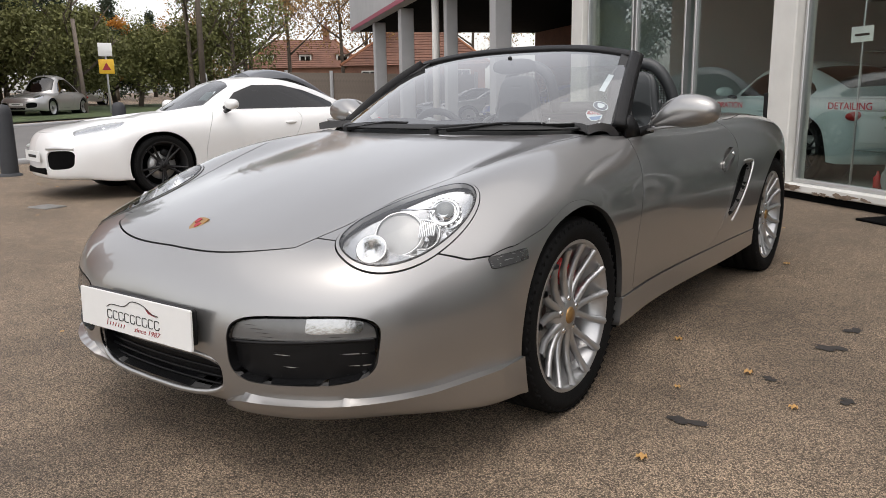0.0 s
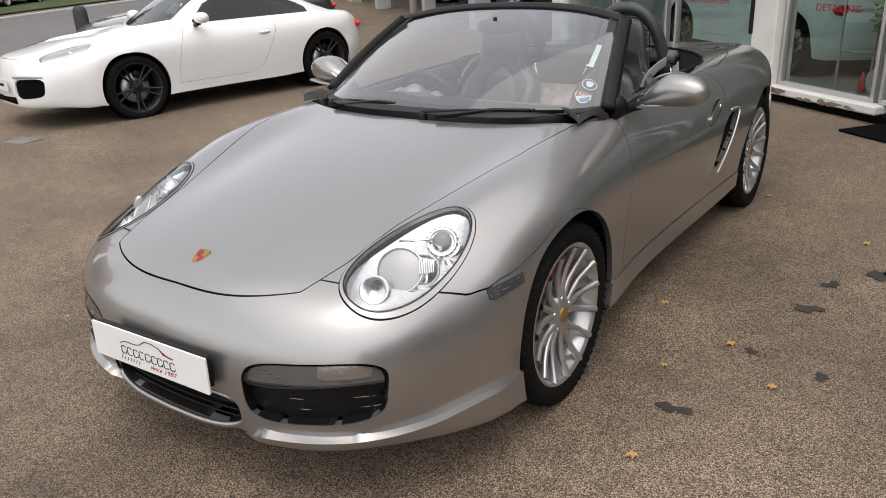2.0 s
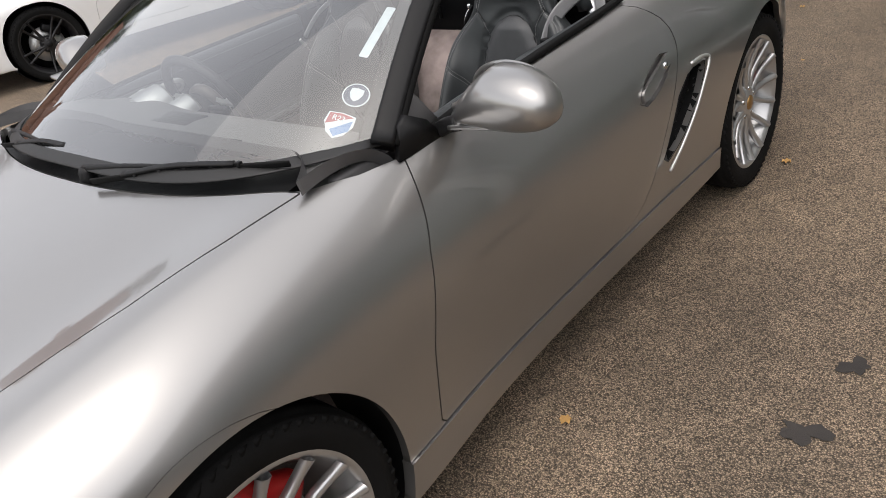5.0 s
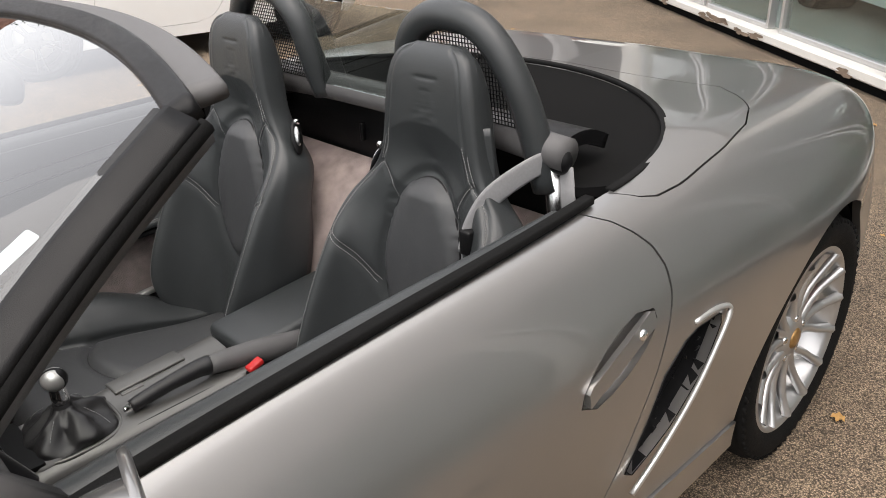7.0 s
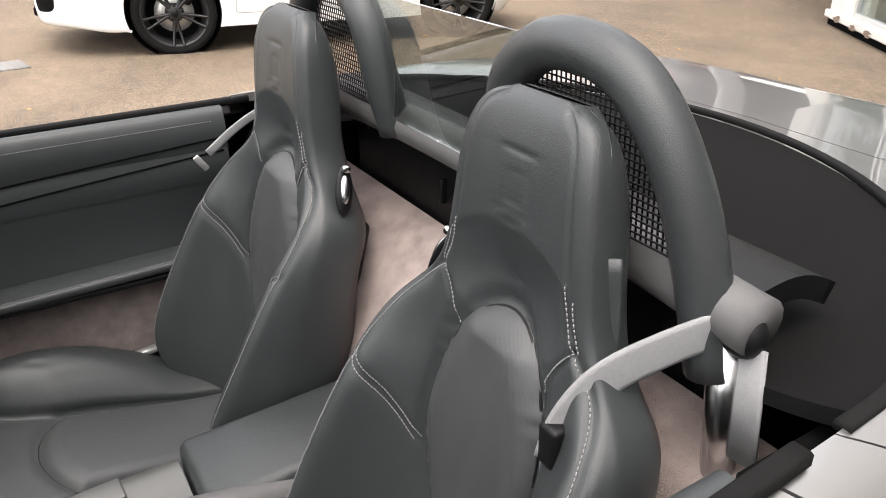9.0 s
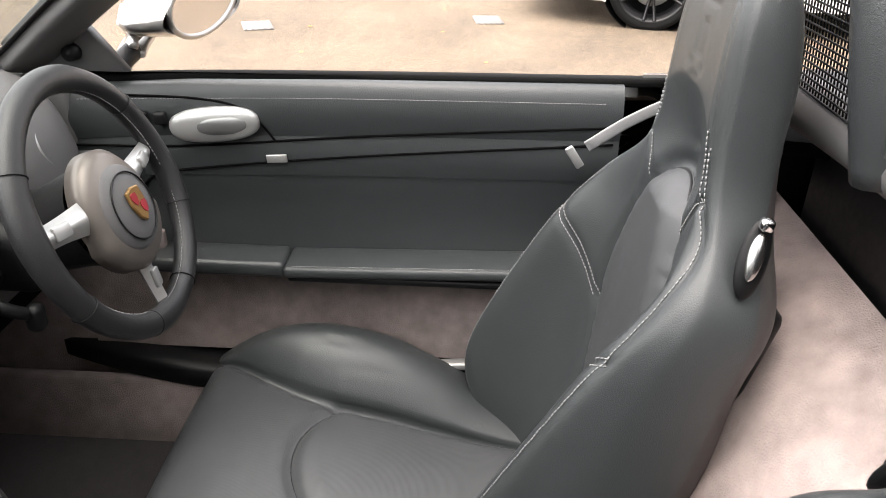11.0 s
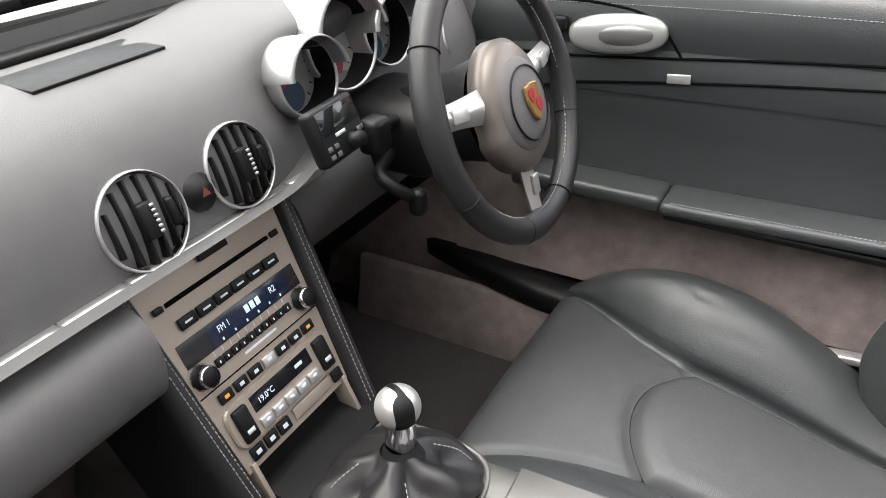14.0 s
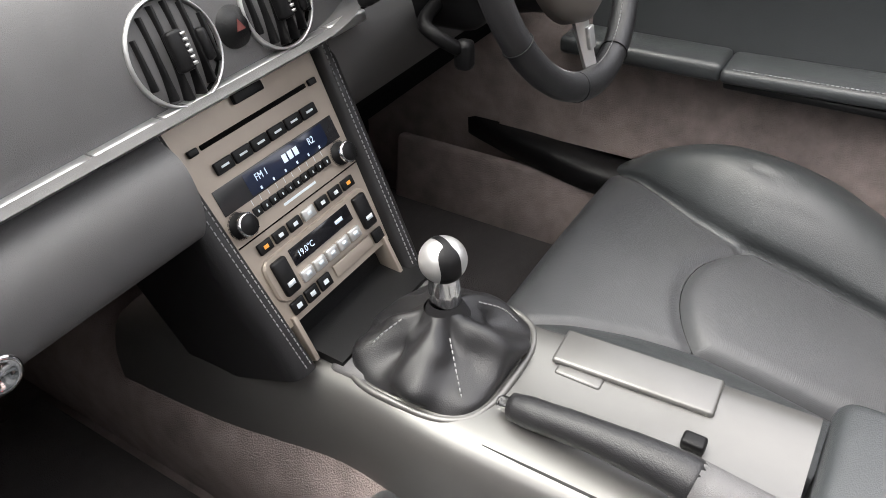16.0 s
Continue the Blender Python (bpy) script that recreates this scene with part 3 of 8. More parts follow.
def spoke_mesh(angle0, angle1, rim, dish, wide=1.0):
    """One tapering spoke from the hub to the rim, curved in depth; z points out of the wheel."""
    v, f = [], []
    n = 9
    for i in range(n):
        t = i / (n - 1)
        rad = .048 + (rim - .048) * t
        a = angle0 + (angle1 - angle0) * min(1, t * 1.6) ** 0.8
        z = dish * (.25 - .9 * math.sin(math.pi * (.15 + .75 * t)) * .55 + .55 * t)
        half = (.0165 - .0075 * t + .005 * max(0, t - .8) * 5) * wide
        c, s = math.cos(a), math.sin(a)
        for off, dz in ((-half, -.016), (-half * .72, 0), (0, .0035), (half * .72, 0), (half, -.016)):
            v.append((rad * c - off * s, rad * s + off * c, z + dz))
    for i in range(n - 1):
        for k in range(4):
            a = i * 5 + k
            f.append((a, a + 1, a + 6, a + 5))
        f.append((i * 5 + 4, i * 5, i * 5 + 5, i * 5 + 9))
    return v, f


def wheel_parts(parent, r, w, rim, metal, spokes, caliper, tyre_label):
    """Tyre, rim, spokes, bolts, cap, brake; the wheel's outside faces +z."""
    wh = part("wheel", joined(lathe([(rim - .012, -w * .42), (rim - .03, -w * .3), (rim - .045, 0), (rim - .03, w * .3), (rim - .014, w * .41), (rim - .004, w * .47), (rim + .006, w * .455)], 72)), metal, parent)
    part("tyre", joined(tyre_mesh(r, w, rim), tread_block(r - .004, w)), RUBBER, wh, tyre_label)
    z0 = w * .36
    n = spokes
    for k in range(n):
        if n == 15:
            g, o = divmod(k, 3)
            a1 = 2 * math.pi * (g * 3 + o) / 15
            a0 = 2 * math.pi * (g * 3 + 1 + (o - 1) * .55) / 15
        else:
            g, o = divmod(k, 2)
            a1 = 2 * math.pi * g / (n / 2) + (o - .5) * .32
            a0 = 2 * math.pi * g / (n / 2) + (o - .5) * .20
        part("spoke", moved(spoke_mesh(a0, a1, rim - .012, .05), Matrix.Translation((0, 0, z0))), metal, wh)
    part("hub", moved(lathe([(0, .0), (.045, .0), (.066, -.012), (.075, -.05)], 32), Matrix.Translation((0, 0, z0 + .006))), metal, wh)
    part("centre_cap", moved(lathe([(0, .006), (.022, .005), (.028, 0), (.029, -.01)], 28), Matrix.Translation((0, 0, z0 + .008))), GOLD if metal is ALU else BLACK, wh, "small crest-coloured centre cap")
    for k in range(5):
        a = 2 * math.pi * (k + .5) / 5
        part("wheel_bolt", moved(lathe([(0, .006), (.007, .006), (.010, .003), (.011, -.004)], 10), Matrix.Translation((.056 * math.cos(a), .056 * math.sin(a), z0))), CHROME if metal is ALU else BLACK, wh)
    part("brake_disc", moved(lathe([(.06, .01), (.155, .01), (.155, -.012), (.06, -.012)], 40), Matrix.Translation((0, 0, z0 - .075))), SATIN, wh, "steel brake disc behind the spokes")
    part("brake_caliper", moved(box(.075, .17, .06, (.135, 0, 0), .02), Matrix.Translation((0, 0, z0 - .06)) @ Matrix.Rotation(2.6, 4, "Z")), caliper, wh, "brake caliper behind the spokes")
    return wh


# ---- outlines of the roadster's panels, in plan and elevation ----
def hood_fn(v):
    x, y, z = np.abs(v[:, 0]), v[:, 1], v[:, 2]
    w = np.interp(y, [-.90, -.80, -.74, -.65, -.45, -.15, .04, .235, .42], [.40, .418, .438, .464, .492, .578, .632, .656, .668])
    front = -.888 + .05 * (x / .34) ** 3
    rear = .268 + .143 * (x / .665) ** 2.3
    return np.maximum.reduce([x - w, (front - y) * .8, y - rear, .5 - z])


def lamp_axes(v):
    dx, dy = v[:, 0] - .612, v[:, 1] + .540
    a, b = .2 * dx + .98 * dy, .98 * dx - .2 * dy
    return a, b * (1 - .35 * np.clip(a, -.3, .3) / .3 * -.3)


def lamp_fn(grow):
    def fn(v):
        a, b = lamp_axes(v)
        d = (np.abs(a / (.226 + grow)) ** 2.15 + np.abs(b / (.118 + grow)) ** 2.15) ** (1 / 2.15)
        return np.maximum((d - 1) * .11, .5 - v[:, 2])
    return fn


def fog_fn(grow):
    def fn(v):
        x, z = v[:, 0] - .512, v[:, 2] - .396 - .05 * (v[:, 0] - .512)
        wide = (.186 + grow) * (1 + .35 * (z + .0))
        d = (np.abs(x / wide) ** 4 + np.abs(z / (.091 + grow)) ** 4) ** .25
        return np.maximum((d - 1) * .09, v[:, 1] + .5)
    return fn


def grille_fn(grow):
    def fn(v):
        d = (np.abs(v[:, 0] / (.30 + grow)) ** 5 + np.abs((v[:, 2] - .305) / (.062 + grow)) ** 3) ** .25
        return np.maximum((d - 1) * .06, v[:, 1] + .5)
    return fn


def marker_fn(grow):
    def fn(v):
        zc = .581 + (v[:, 1] + .39) * .05
        return np.maximum.reduce([np.abs(v[:, 1] + .392) - .072 - grow, np.abs(v[:, 2] - zc) - .0155 - grow, .7 - v[:, 0]])
    return fn


def bumper_fn(v):
    yb = np.interp(v[:, 0], [0, .434, .51, .60, .732, .785, .815, .84, .855, .87], [-.86, -.741, -.724, -.69, -.584, -.52, -.456, -.36, -.2, .1])
    return np.maximum(v[:, 1] - yb, np.where((v[:, 0] > .8) & (v[:, 2] < .58), -.1, v[:, 1] - yb)) * .7


def door_fn(v):
    x, y, z = v.T
    front = np.interp(z, [.30, .5, .7, .85, .95], [.478, .50, .556, .637, .69])
    rear = np.interp(z, [.30, .32, .345, .394, .46, .544, .63, .716, .76, .80, .835, .86, .88, .90], [1.33, 1.42, 1.475, 1.53, 1.575, 1.62, 1.67, 1.715, 1.735, 1.742, 1.735, 1.715, 1.69, 1.64])
    return np.maximum.reduce([front - y, (y - rear) * .8, .302 - z, .55 - x])


def cabin_fn(v):
    x, y, z = np.abs(v[:, 0]), v[:, 1], v[:, 2]
    wide = np.interp(y, [.25, .41, .53, .64, .70, 1.0, 1.5, 1.77], [.70, .668, .715, .735, .722, .712, .705, .698])
    front = .268 + .143 * (x / .665) ** 2.3 + .004
    back = 1.77 + .70 * np.sqrt(np.clip(1 - (x / .70) ** 2, 0, 1))
    tail = np.where(y > 1.77, np.maximum(x - .698 * np.sqrt(np.clip(1 - ((y - 1.77) / .70) ** 2, 0, 1)), y - back), x - wide)
    return np.maximum.reduce([tail, front - y, .72 - z])


def lid_fn(v):
    x, y, z = np.abs(v[:, 0]), v[:, 1], v[:, 2]
    w = np.interp(y, [1.70, 1.76, 1.785, 1.82, 1.91, 2.1, 2.26, 2.39, 2.48, 2.56], [.60, .70, .735, .757, .763, .746, .716, .662, .59, .50])
    return np.maximum.reduce([x - w, 1.755 - y, y - 2.555, .6 - z])


def vent_axes(v):
    """Along (0 at the foot, 1 at the top) and across the side intake."""
    y, z = v[:, 1], v[:, 2]
    t = (z - .412) / (.668 - .412)
    fore = np.interp(t, [0, .45, .8, 1], [1.592, 1.655, 1.70, 1.775])
    aft = np.interp(t, [0, .2, .55, 1], [1.612, 1.735, 1.825, 1.888])
    return t, fore, aft


def vent_fn(grow):
    def fn(v):
        t, fore, aft = vent_axes(v)
        return np.maximum.reduce([fore - grow - v[:, 1], v[:, 1] - aft - grow, -t * .256 - grow, (t - 1) * .256 - grow, .7 - v[:, 0]])
    return fn


def handle_fn(v):
    dy, dz = v[:, 1] - 1.578, v[:, 2] - .705 - .35 * (v[:, 1] - 1.578)
    d = np.sqrt((dy / .105) ** 2 + (dz / .040) ** 2)
    return np.maximum((d - 1) * .05, .7 - v[:, 0])


roadster = thing("roadster", "silver-grey two-seat roadster with its roof folded down", "car")
rest = cut(BODY, circle_fn(F_HUB[0], F_HUB[1] + .006, .357))[1]
rest = cut(rest, circle_fn(R_HUB[0], R_HUB[1] + .006, .367))[1]
dark = cut(rest, cabin_fn)[1]
for fn in (lamp_fn(-.01), fog_fn(0), grille_fn(0), vent_fn(.01)):
    dark = cut(dark, fn)[1]
part("inner_shell", both(shifted(dark, -.014)), VOID, roadster, "dark body shell behind the panel gaps")
rest = cut(rest, cabin_fn)[1]
hood, rest = take(rest, hood_fn)
part("bonnet", lipped(whole(hood), .012), SILVER, roadster)
LAMP_SKIN, rest = take(rest, lamp_fn(.006), .002)
FOG_SKIN, rest = take(rest, fog_fn(0), 0)
GRILLE_SKIN, rest = take(rest, grille_fn(0), 0)
MARKER_SKIN, rest = take(rest, marker_fn(0), .001)
bumper, rest = take(rest, bumper_fn)
part("front_bumper", lipped(whole(bumper), .02), SILVER, roadster)
LID, rest = take(rest, lid_fn)
part("roof_cover_lid", lipped(whole(LID), .015), SILVER, roadster)
DOOR, rest = take(rest, door_fn)
VENT_SKIN, rest = take(rest, vent_fn(0), 0)
HANDLE_SKIN, DOOR = take(DOOR, handle_fn, .0015)
SILL_P, rest = take(rest, lambda v: np.maximum.reduce([v[:, 2] - .297 + .0 * v[:, 1], .2 - v[:, 1], v[:, 1] - 2.2]), .003)
FENDER, rest = cut(rest, lambda v: v[:, 1] - 1.0)
for flip in (lambda m: m, mirrored):
    part("front_wing", flip(lipped(FENDER, .02)), SILVER, roadster)
    part("rear_quarter", flip(lipped(rest, .02)), SILVER, roadster)
    part("side_sill", flip(lipped(shifted(SILL_P, .006), .03)), SILVER, roadster)
    low = np.array(DOOR[0])
    if flip is mirrored:
        low[:, 2] -= .022 * np.clip((low[:, 2] - .70) / .15, 0, 1)
    door = part("door", flip(lipped((low, DOOR[1]), .016)), SILVER, roadster)
    pocket = flip(lipped(shifted(HANDLE_SKIN, -.012), -.012))
    part("handle_recess", pocket, SILVER, door, "recessed door handle cup")
    pull = cut(HANDLE_SKIN, lambda v: np.abs(v[:, 2] - .712 - .33 * (v[:, 1] - 1.578)) - .0145)[0]
    part("door_handle", flip(thick(shifted(cut(pull, lambda v: np.abs(v[:, 1] - 1.578) - .094)[0], .009), .012)), SILVER, door)
    part("key_lock", moved(lathe([(0, .004), (.009, .003), (.011, 0), (.011, -.01)], 16), Matrix.Translation(((.868 if flip is not mirrored else -.868), 1.632, .728)) @ Matrix.Rotation(radians(90 if flip is not mirrored else -90), 4, "Y")), CHROME, door)
    # headlamp
    lamp = part("headlamp", flip(lipped(cut(shifted(LAMP_SKIN, .003), lamp_fn(-.006))[1], .012)), SILVER, roadster, "oval headlamp in a silver-grey bezel")
    inner = cut(LAMP_SKIN, lamp_fn(-.006))[0]
    a, b = lamp_axes(np.array(inner[0]))
    depth = .055 * np.clip(1 - (a / .226) ** 2 - (b / .118) ** 2, 0, 1) ** .35 + .004
    bowl = (np.array(inner[0]) - depth[:, None] * normals(inner), inner[1])
    part("reflector_bowl", flip(bowl), LAMPC, lamp, "silvered reflector bowl")
    part("seal_ring", flip(lipped(cut(cut(shifted(LAMP_SKIN, .0045), lamp_fn(-.002))[0], lamp_fn(-.006))[1], .008)), BLACK, lamp)
    part("lamp_lens", flip(shifted(inner, .005)), LENS, lamp, "clear lamp lens").visible_shadow = False

    def lamp_piece(name, mesh, x, y, z, m, label=""):
        aim = Matrix.Translation((x, y, z)) @ Vector((.35, -.72, .60)).to_track_quat("Z", "Y").to_matrix().to_4x4()
        part(name, flip(moved(mesh, aim)), m, lamp, label)
    lamp_piece("projector", lathe([(0, .018), (.018, .015), (.03, .004), (.034, -.002), (.036, .006), (.044, .006), (.05, -.02), (.05, -.05)], 32), .652, -.44, .700, CHROME, "round projector lamp")
    lamp_piece("projector_lens", ellipsoid(.029, .029, .015, 24, 10), .653, -.441, .706, mat("lens_glass", (.22, .235, .24), .12), "dark glass projector lens")
    lamp_piece("low_reflector", lathe([(.01, -.03), (.035, -.012), (.046, .006), (.048, .006), (.050, -.01)], 32), .655, -.545, .652, LAMPC)
    lamp_piece("side_reflector", lathe([(.0, -.022), (.022, -.014), (.038, .008), (.042, .008), (.044, -.02)], 32), .58, -.672, .625, LAMPC, "small round driving lamp")
    lamp_piece("indicator_bowl", lathe([(0, .002), (.058, .0), (.066, -.003), (.068, -.02)], 40), .600, -.580, .655, mat("lamp_shield_grey", (.40, .40, .40), .38, .5, grain=.04), "plain silver shield inside the lamp")
    lamp_piece("shield_rim", tube([(.066 * math.cos(q), .066 * math.sin(q), .002) for q in np.linspace(0, 2 * math.pi, 49)[:-1]], .0025, 6, closed=True), .600, -.580, .655, CHROME)
    lamp_piece("ribbed_reflector", joined(*[box(.0035, .05 - .0016 * k, .006, (.012 + .005 * k, 0, .004), .001) for k in range(9)]), .642, -.560, .668, CHROME, "ribbed glass reflector")
    lamp_piece("lamp_stay", tube([(-.10, .02, .0), (.0, .025, .006)], .004, 8), .640, -.47, .690, CHROME)
    for q in np.linspace(0, 2 * math.pi, 19)[:-1]:
        tagged(part("projector_tooth", flip(moved(box(.007, .006, .004, (.047 * math.cos(q), .047 * math.sin(q), .004), .001), Matrix.Translation((.652, -.44, .700)) @ Vector((.35, -.72, .60)).to_track_quat("Z", "Y").to_matrix().to_4x4())), CHROME2, lamp), kind="stuff")
    # lower lamp and intake
    fogbox = part("lower_intake", flip(lipped(shifted(cut(FOG_SKIN, fog_fn(-.004))[0], -.030), -.031)), BLACK, roadster, "black lower air intake under a lamp strip")
    strip = cut(cut(FOG_SKIN, fog_fn(-.007))[0], lambda v: .424 - v[:, 2] + .05 * (v[:, 0] - .512))[0]
    part("lamp_strip", flip(lipped(shifted(strip, -.014), .02)), mat("smoked_reflector", (.28, .28, .28), .3, .7, grain=.1), fogbox, "fog and indicator lamp strip")
    part("strip_lens", flip(lipped(shifted(strip, -.003), .01)), glass_mat("smoky_lens", (.85, .85, .85), .9), fogbox, "smoky clear lens").visible_shadow = False
    grid, thread = [], []
    inner_fog = cut(cut(FOG_SKIN, fog_fn(-.008))[0], lambda v: v[:, 2] - .420 - .05 * (v[:, 0] - .512))[0]
    for k in range(14):
        zc = .312 + .0085 * k
        bar = cut(inner_fog, lambda v: np.abs(v[:, 2] - zc - .05 * (v[:, 0] - .512)) - .0014)[0]
        if len(bar[1]):
            grid.append(shifted(bar, -.020))
    for k in range(44):
        bar = cut(inner_fog, lambda v: np.abs(v[:, 0] - .33 - .0085 * k) - .0014)[0]
        if len(bar[1]):
            grid.append(shifted(bar, -.020))
    tagged(part("intake_mesh", flip(joined(*grid)), BLACK, fogbox, "fine black mesh"), kind="stuff")
    for zc in (.356, .388):
        bar = cut(inner_fog, lambda v: np.abs(v[:, 2] - zc - .05 * (v[:, 0] - .512)) - .0013)[0]
        thread.append(shifted(cut(bar, lambda v: np.sin(v[:, 0] * 700) - .55)[0], -.003))
    tagged(part("bright_thread", flip(joined(*thread)), SATIN, fogbox, "dashed bright lines across the mesh"), kind="stuff")
    for k in range(5):
        rib = cut(strip, lambda v: np.abs(v[:, 2] - .432 - .010 * k - .05 * (v[:, 0] - .512)) - .0010)[0]
        if len(rib[1]):
            tagged(part("lamp_rib", flip(shifted(rib, -.009)), BLACK, fogbox), kind="stuff")
    part("lamp_reflector", flip(lipped(shifted(cut(strip, lambda v: np.maximum.reduce([np.abs(v[:, 0] - .605) - .062, .440 - v[:, 2] + .05 * (v[:, 0] - .512)]))[0], -.008), .01)), LAMPC, fogbox, "bright reflector in the lamp strip")
    part("strip_base", flip(tube([tuple(p) for p in smooth_path([(.335, -.957, .408), (.42, -.945, .413), (.52, -.905, .419), (.60, -.858, .424), (.685, -.792, .428)], 20)], .004, 8)), BLACK, fogbox)
    # small lamps, intake in the flank
    mk = part("side_marker", flip(lipped(shifted(MARKER_SKIN, .003), .012)), mat("smoky_marker", (.07, .07, .07), .15, .3, coat=1, grain=.3, scale=90), roadster, "smoky ribbed side marker lamp")
    for k in range(5):
        zc = .570 + .0055 * k
        rib = cut(cut(MARKER_SKIN, marker_fn(-.002))[0], lambda v: np.abs(v[:, 2] - zc - (v[:, 1] + .39) * .05) - .0009)[0]
        tagged(part("marker_rib", flip(shifted(rib, .0045)), SATIN, mk), kind="stuff")
    intake = part("side_intake", flip(lipped(shifted(VENT_SKIN, -.045), -.047)), BLACK, roadster, "black mesh side air intake with a bright edge")
    grid = []
    for k in range(24):
        for f_ in (lambda v: np.abs((v[:, 2] - .42 - k * .012) - .25 * (v[:, 1] - 1.70)) - .0022, lambda v: np.abs((v[:, 1] - 1.58 - k * .014) - .35 * (v[:, 2] - .41)) - .0018):
            bar = cut(cut(VENT_SKIN, vent_fn(-.004))[0], f_)[0]
            if len(bar[1]):
                grid.append(thick(shifted(bar, -.018), .004))
    tagged(part("intake_mesh", flip(joined(*grid)), BLACK, intake, "black mesh"), kind="stuff")
    edge = [(.884, 1.61, .405), (.889, 1.69, .455), (.896, 1.775, .53), (.899, 1.835, .60), (.896, 1.893, .668), (.886, 1.86, .684), (.878, 1.79, .682)]
    part("intake_edge", flip(tube(smooth_path(edge, 30), .0055, 8)), SATIN, intake, "bright satin edge strip")

# wheel wells and wheels
for s in (1, -1):
    for (hy, hz), r, w, x, back in ((F_HUB, .322, .235, .738, .357), (R_HUB, .331, .265, .752, .367)):
        well = lathe([(0.0, -.30), (back - .02, -.30), (back + .004, -.26), (back + .004, .085)], 48)
        part("wheel_arch_liner", cut(moved(well, pose(s * .76, hy, hz, 0, 90 * s, 0)), lambda v: .19 - v[:, 2])[0], BLACK, roadster)
        wh = wheel_parts(roadster, r, w, .247, ALU, 15, RED, "black low-profile tyre")
        wh.matrix_basis = pose(s * x, hy, hz, 0, 90 * s, 0)
        tagged(wh, "silver multi-spoke alloy wheel")

# lower lip, centre grille, plate, badge
def lip_top(v):
    return np.interp(v[:, 0], [.28, .36, .60, .76, .85], [.236, .252, .258, .268, .29])


lip = cut(bumper, lambda v: np.maximum.reduce([v[:, 2] - lip_top(v), .285 - v[:, 0], .19 - v[:, 2]]))[0]
pts = np.array(lip[0])
swell = np.array(normals(lip)) * (1, 1, 0)
grow = np.clip((pts[:, 0] - .285) / .05, .15, 1) * np.clip((.87 - pts[:, 0]) / .03, .2, 1)
pts = pts + swell * (.026 * grow)[:, None] - np.outer(np.clip((.25 - pts[:, 2]) / .03, 0, 1), (0, 0, .016))
for flip in (lambda m: m, mirrored):
    part("lip_spoiler", flip(lipped((pts, lip[1]), .03)), SILVER, roadster)
slot = part("centre_intake", lipped(shifted(whole(cut(GRILLE_SKIN, grille_fn(-.004))[0]), -.05), -.05), BLACK, roadster, "black slot-shaped air intake in the bumper")
ring = []
for k in range(64):
    a = 2 * math.pi * k / 64
    c, s_ = math.cos(a), math.sin(a)
    x = .302 * math.copysign(abs(c) ** .45, c)
    z = .300 + .060 * math.copysign(abs(s_) ** .7, s_)
    ring.append((x, -.990 + .17 * (x / .54) ** 2.6 * .9 if x > 0 else -.990 + .17 * (-x / .54) ** 2.6 * .9, z))
part("intake_rim", tube(ring, .009, 8, closed=True), SILVER, slot, "silver rim of the intake")
for k in range(4):
    part("grille_bar", tube([(x, -.955 + .25 * x * x, .262 + .022 * k) for x in np.linspace(-.28, .28, 9)], .004, 6), BLACK, slot)
PLATE_AT = Matrix.Translation((-.012, -1.018, .430)) @ Matrix.Rotation(radians(1.5), 4, "Z") @ Matrix.Rotation(radians(88), 4, "X")
plate = part("show_plate", prism(rounded(.52, .112, .004), .006, .001), PLATE, roadster, "white dealer show plate with black and red writing", smooth=False, at=PLATE_AT)
part("plate_holder", prism(rounded(.50, .10, .01), .022), BLACK, plate, "black plate bracket", at=Matrix.Translation((0, .004, -.0225)))
tm = Matrix.Translation((.0, -.008, .0062))
for k in range(9):
    cx = -.112 + k * .028
    ring_ = [(cx + .0105 * math.copysign(abs(math.cos(q)) ** .5, math.cos(q)), -.008 + .0125 * math.copysign(abs(math.sin(q)) ** .5, math.sin(q)), .0066) for q in np.linspace(.5, 5.6 if k % 2 else 6.2, 22)]
    part("plate_block", tube(ring_, .0014, 5), INK, plate)
part("plate_bar", joined(*[tube([(-.128 + .0135 * k, -.041, .0066), (-.122 + .0135 * k, -.030 if k else -.024, .0066)], .0012, 5) for k in range(7)]), REDINK, plate, "red bars of slanted script")
text_mesh("since 1987", .021, REDINK, plate, Matrix.Translation((.062, -.036, .0062)), shear=.35, wide=1.3, label="red slanted line of writing")
part("plate_drawing", joined(tube(smooth_path([(-.125, .012, .0068), (-.10, .022, .0068), (-.04, .024, .0068), (.0, .043, .0068), (.05, .04, .0068), (.09, .022, .0068), (.12, .018, .0068)], 30), .0013, 5)), INK, plate, "black outline drawing of a car")
part("plate_stroke", prism([(.055, .040), (.09, .023), (.112, .014), (.075, .020)], .0007), REDINK, plate, "red stroke of the drawing", at=Matrix.Translation((0, 0, .0061)), smooth=False)
shield = [(-.022, .03), (0, .034), (.022, .03), (.024, .005), (.014, -.022), (0, -.034), (-.014, -.022), (-.024, .005)]
emblem = part("bonnet_badge", prism(shield, .005, .002), GOLD, roadster, "gold shield badge on the bonnet", at=Matrix.Translation((0, -.795, .6605)) @ Matrix.Rotation(radians(25), 4, "X"), smooth=False)
part("badge_field", joined(prism([(x * .42 - .009, y * .36 + .012) for x, y in shield], .0012), prism([(x * .42 + .009, y * .36 - .008) for x, y in shield], .0012)), REDINK, emblem, "dark red fields", at=Matrix.Translation((0, 0, .0051)), smooth=False)

# ---- windscreen, scuttle, wipers, mirrors ----
def screen_base(x):
    return (x, .300 + .33 * (abs(x) / .71) ** 3.8, .893 - .0 * (abs(x) / .71) ** 2)


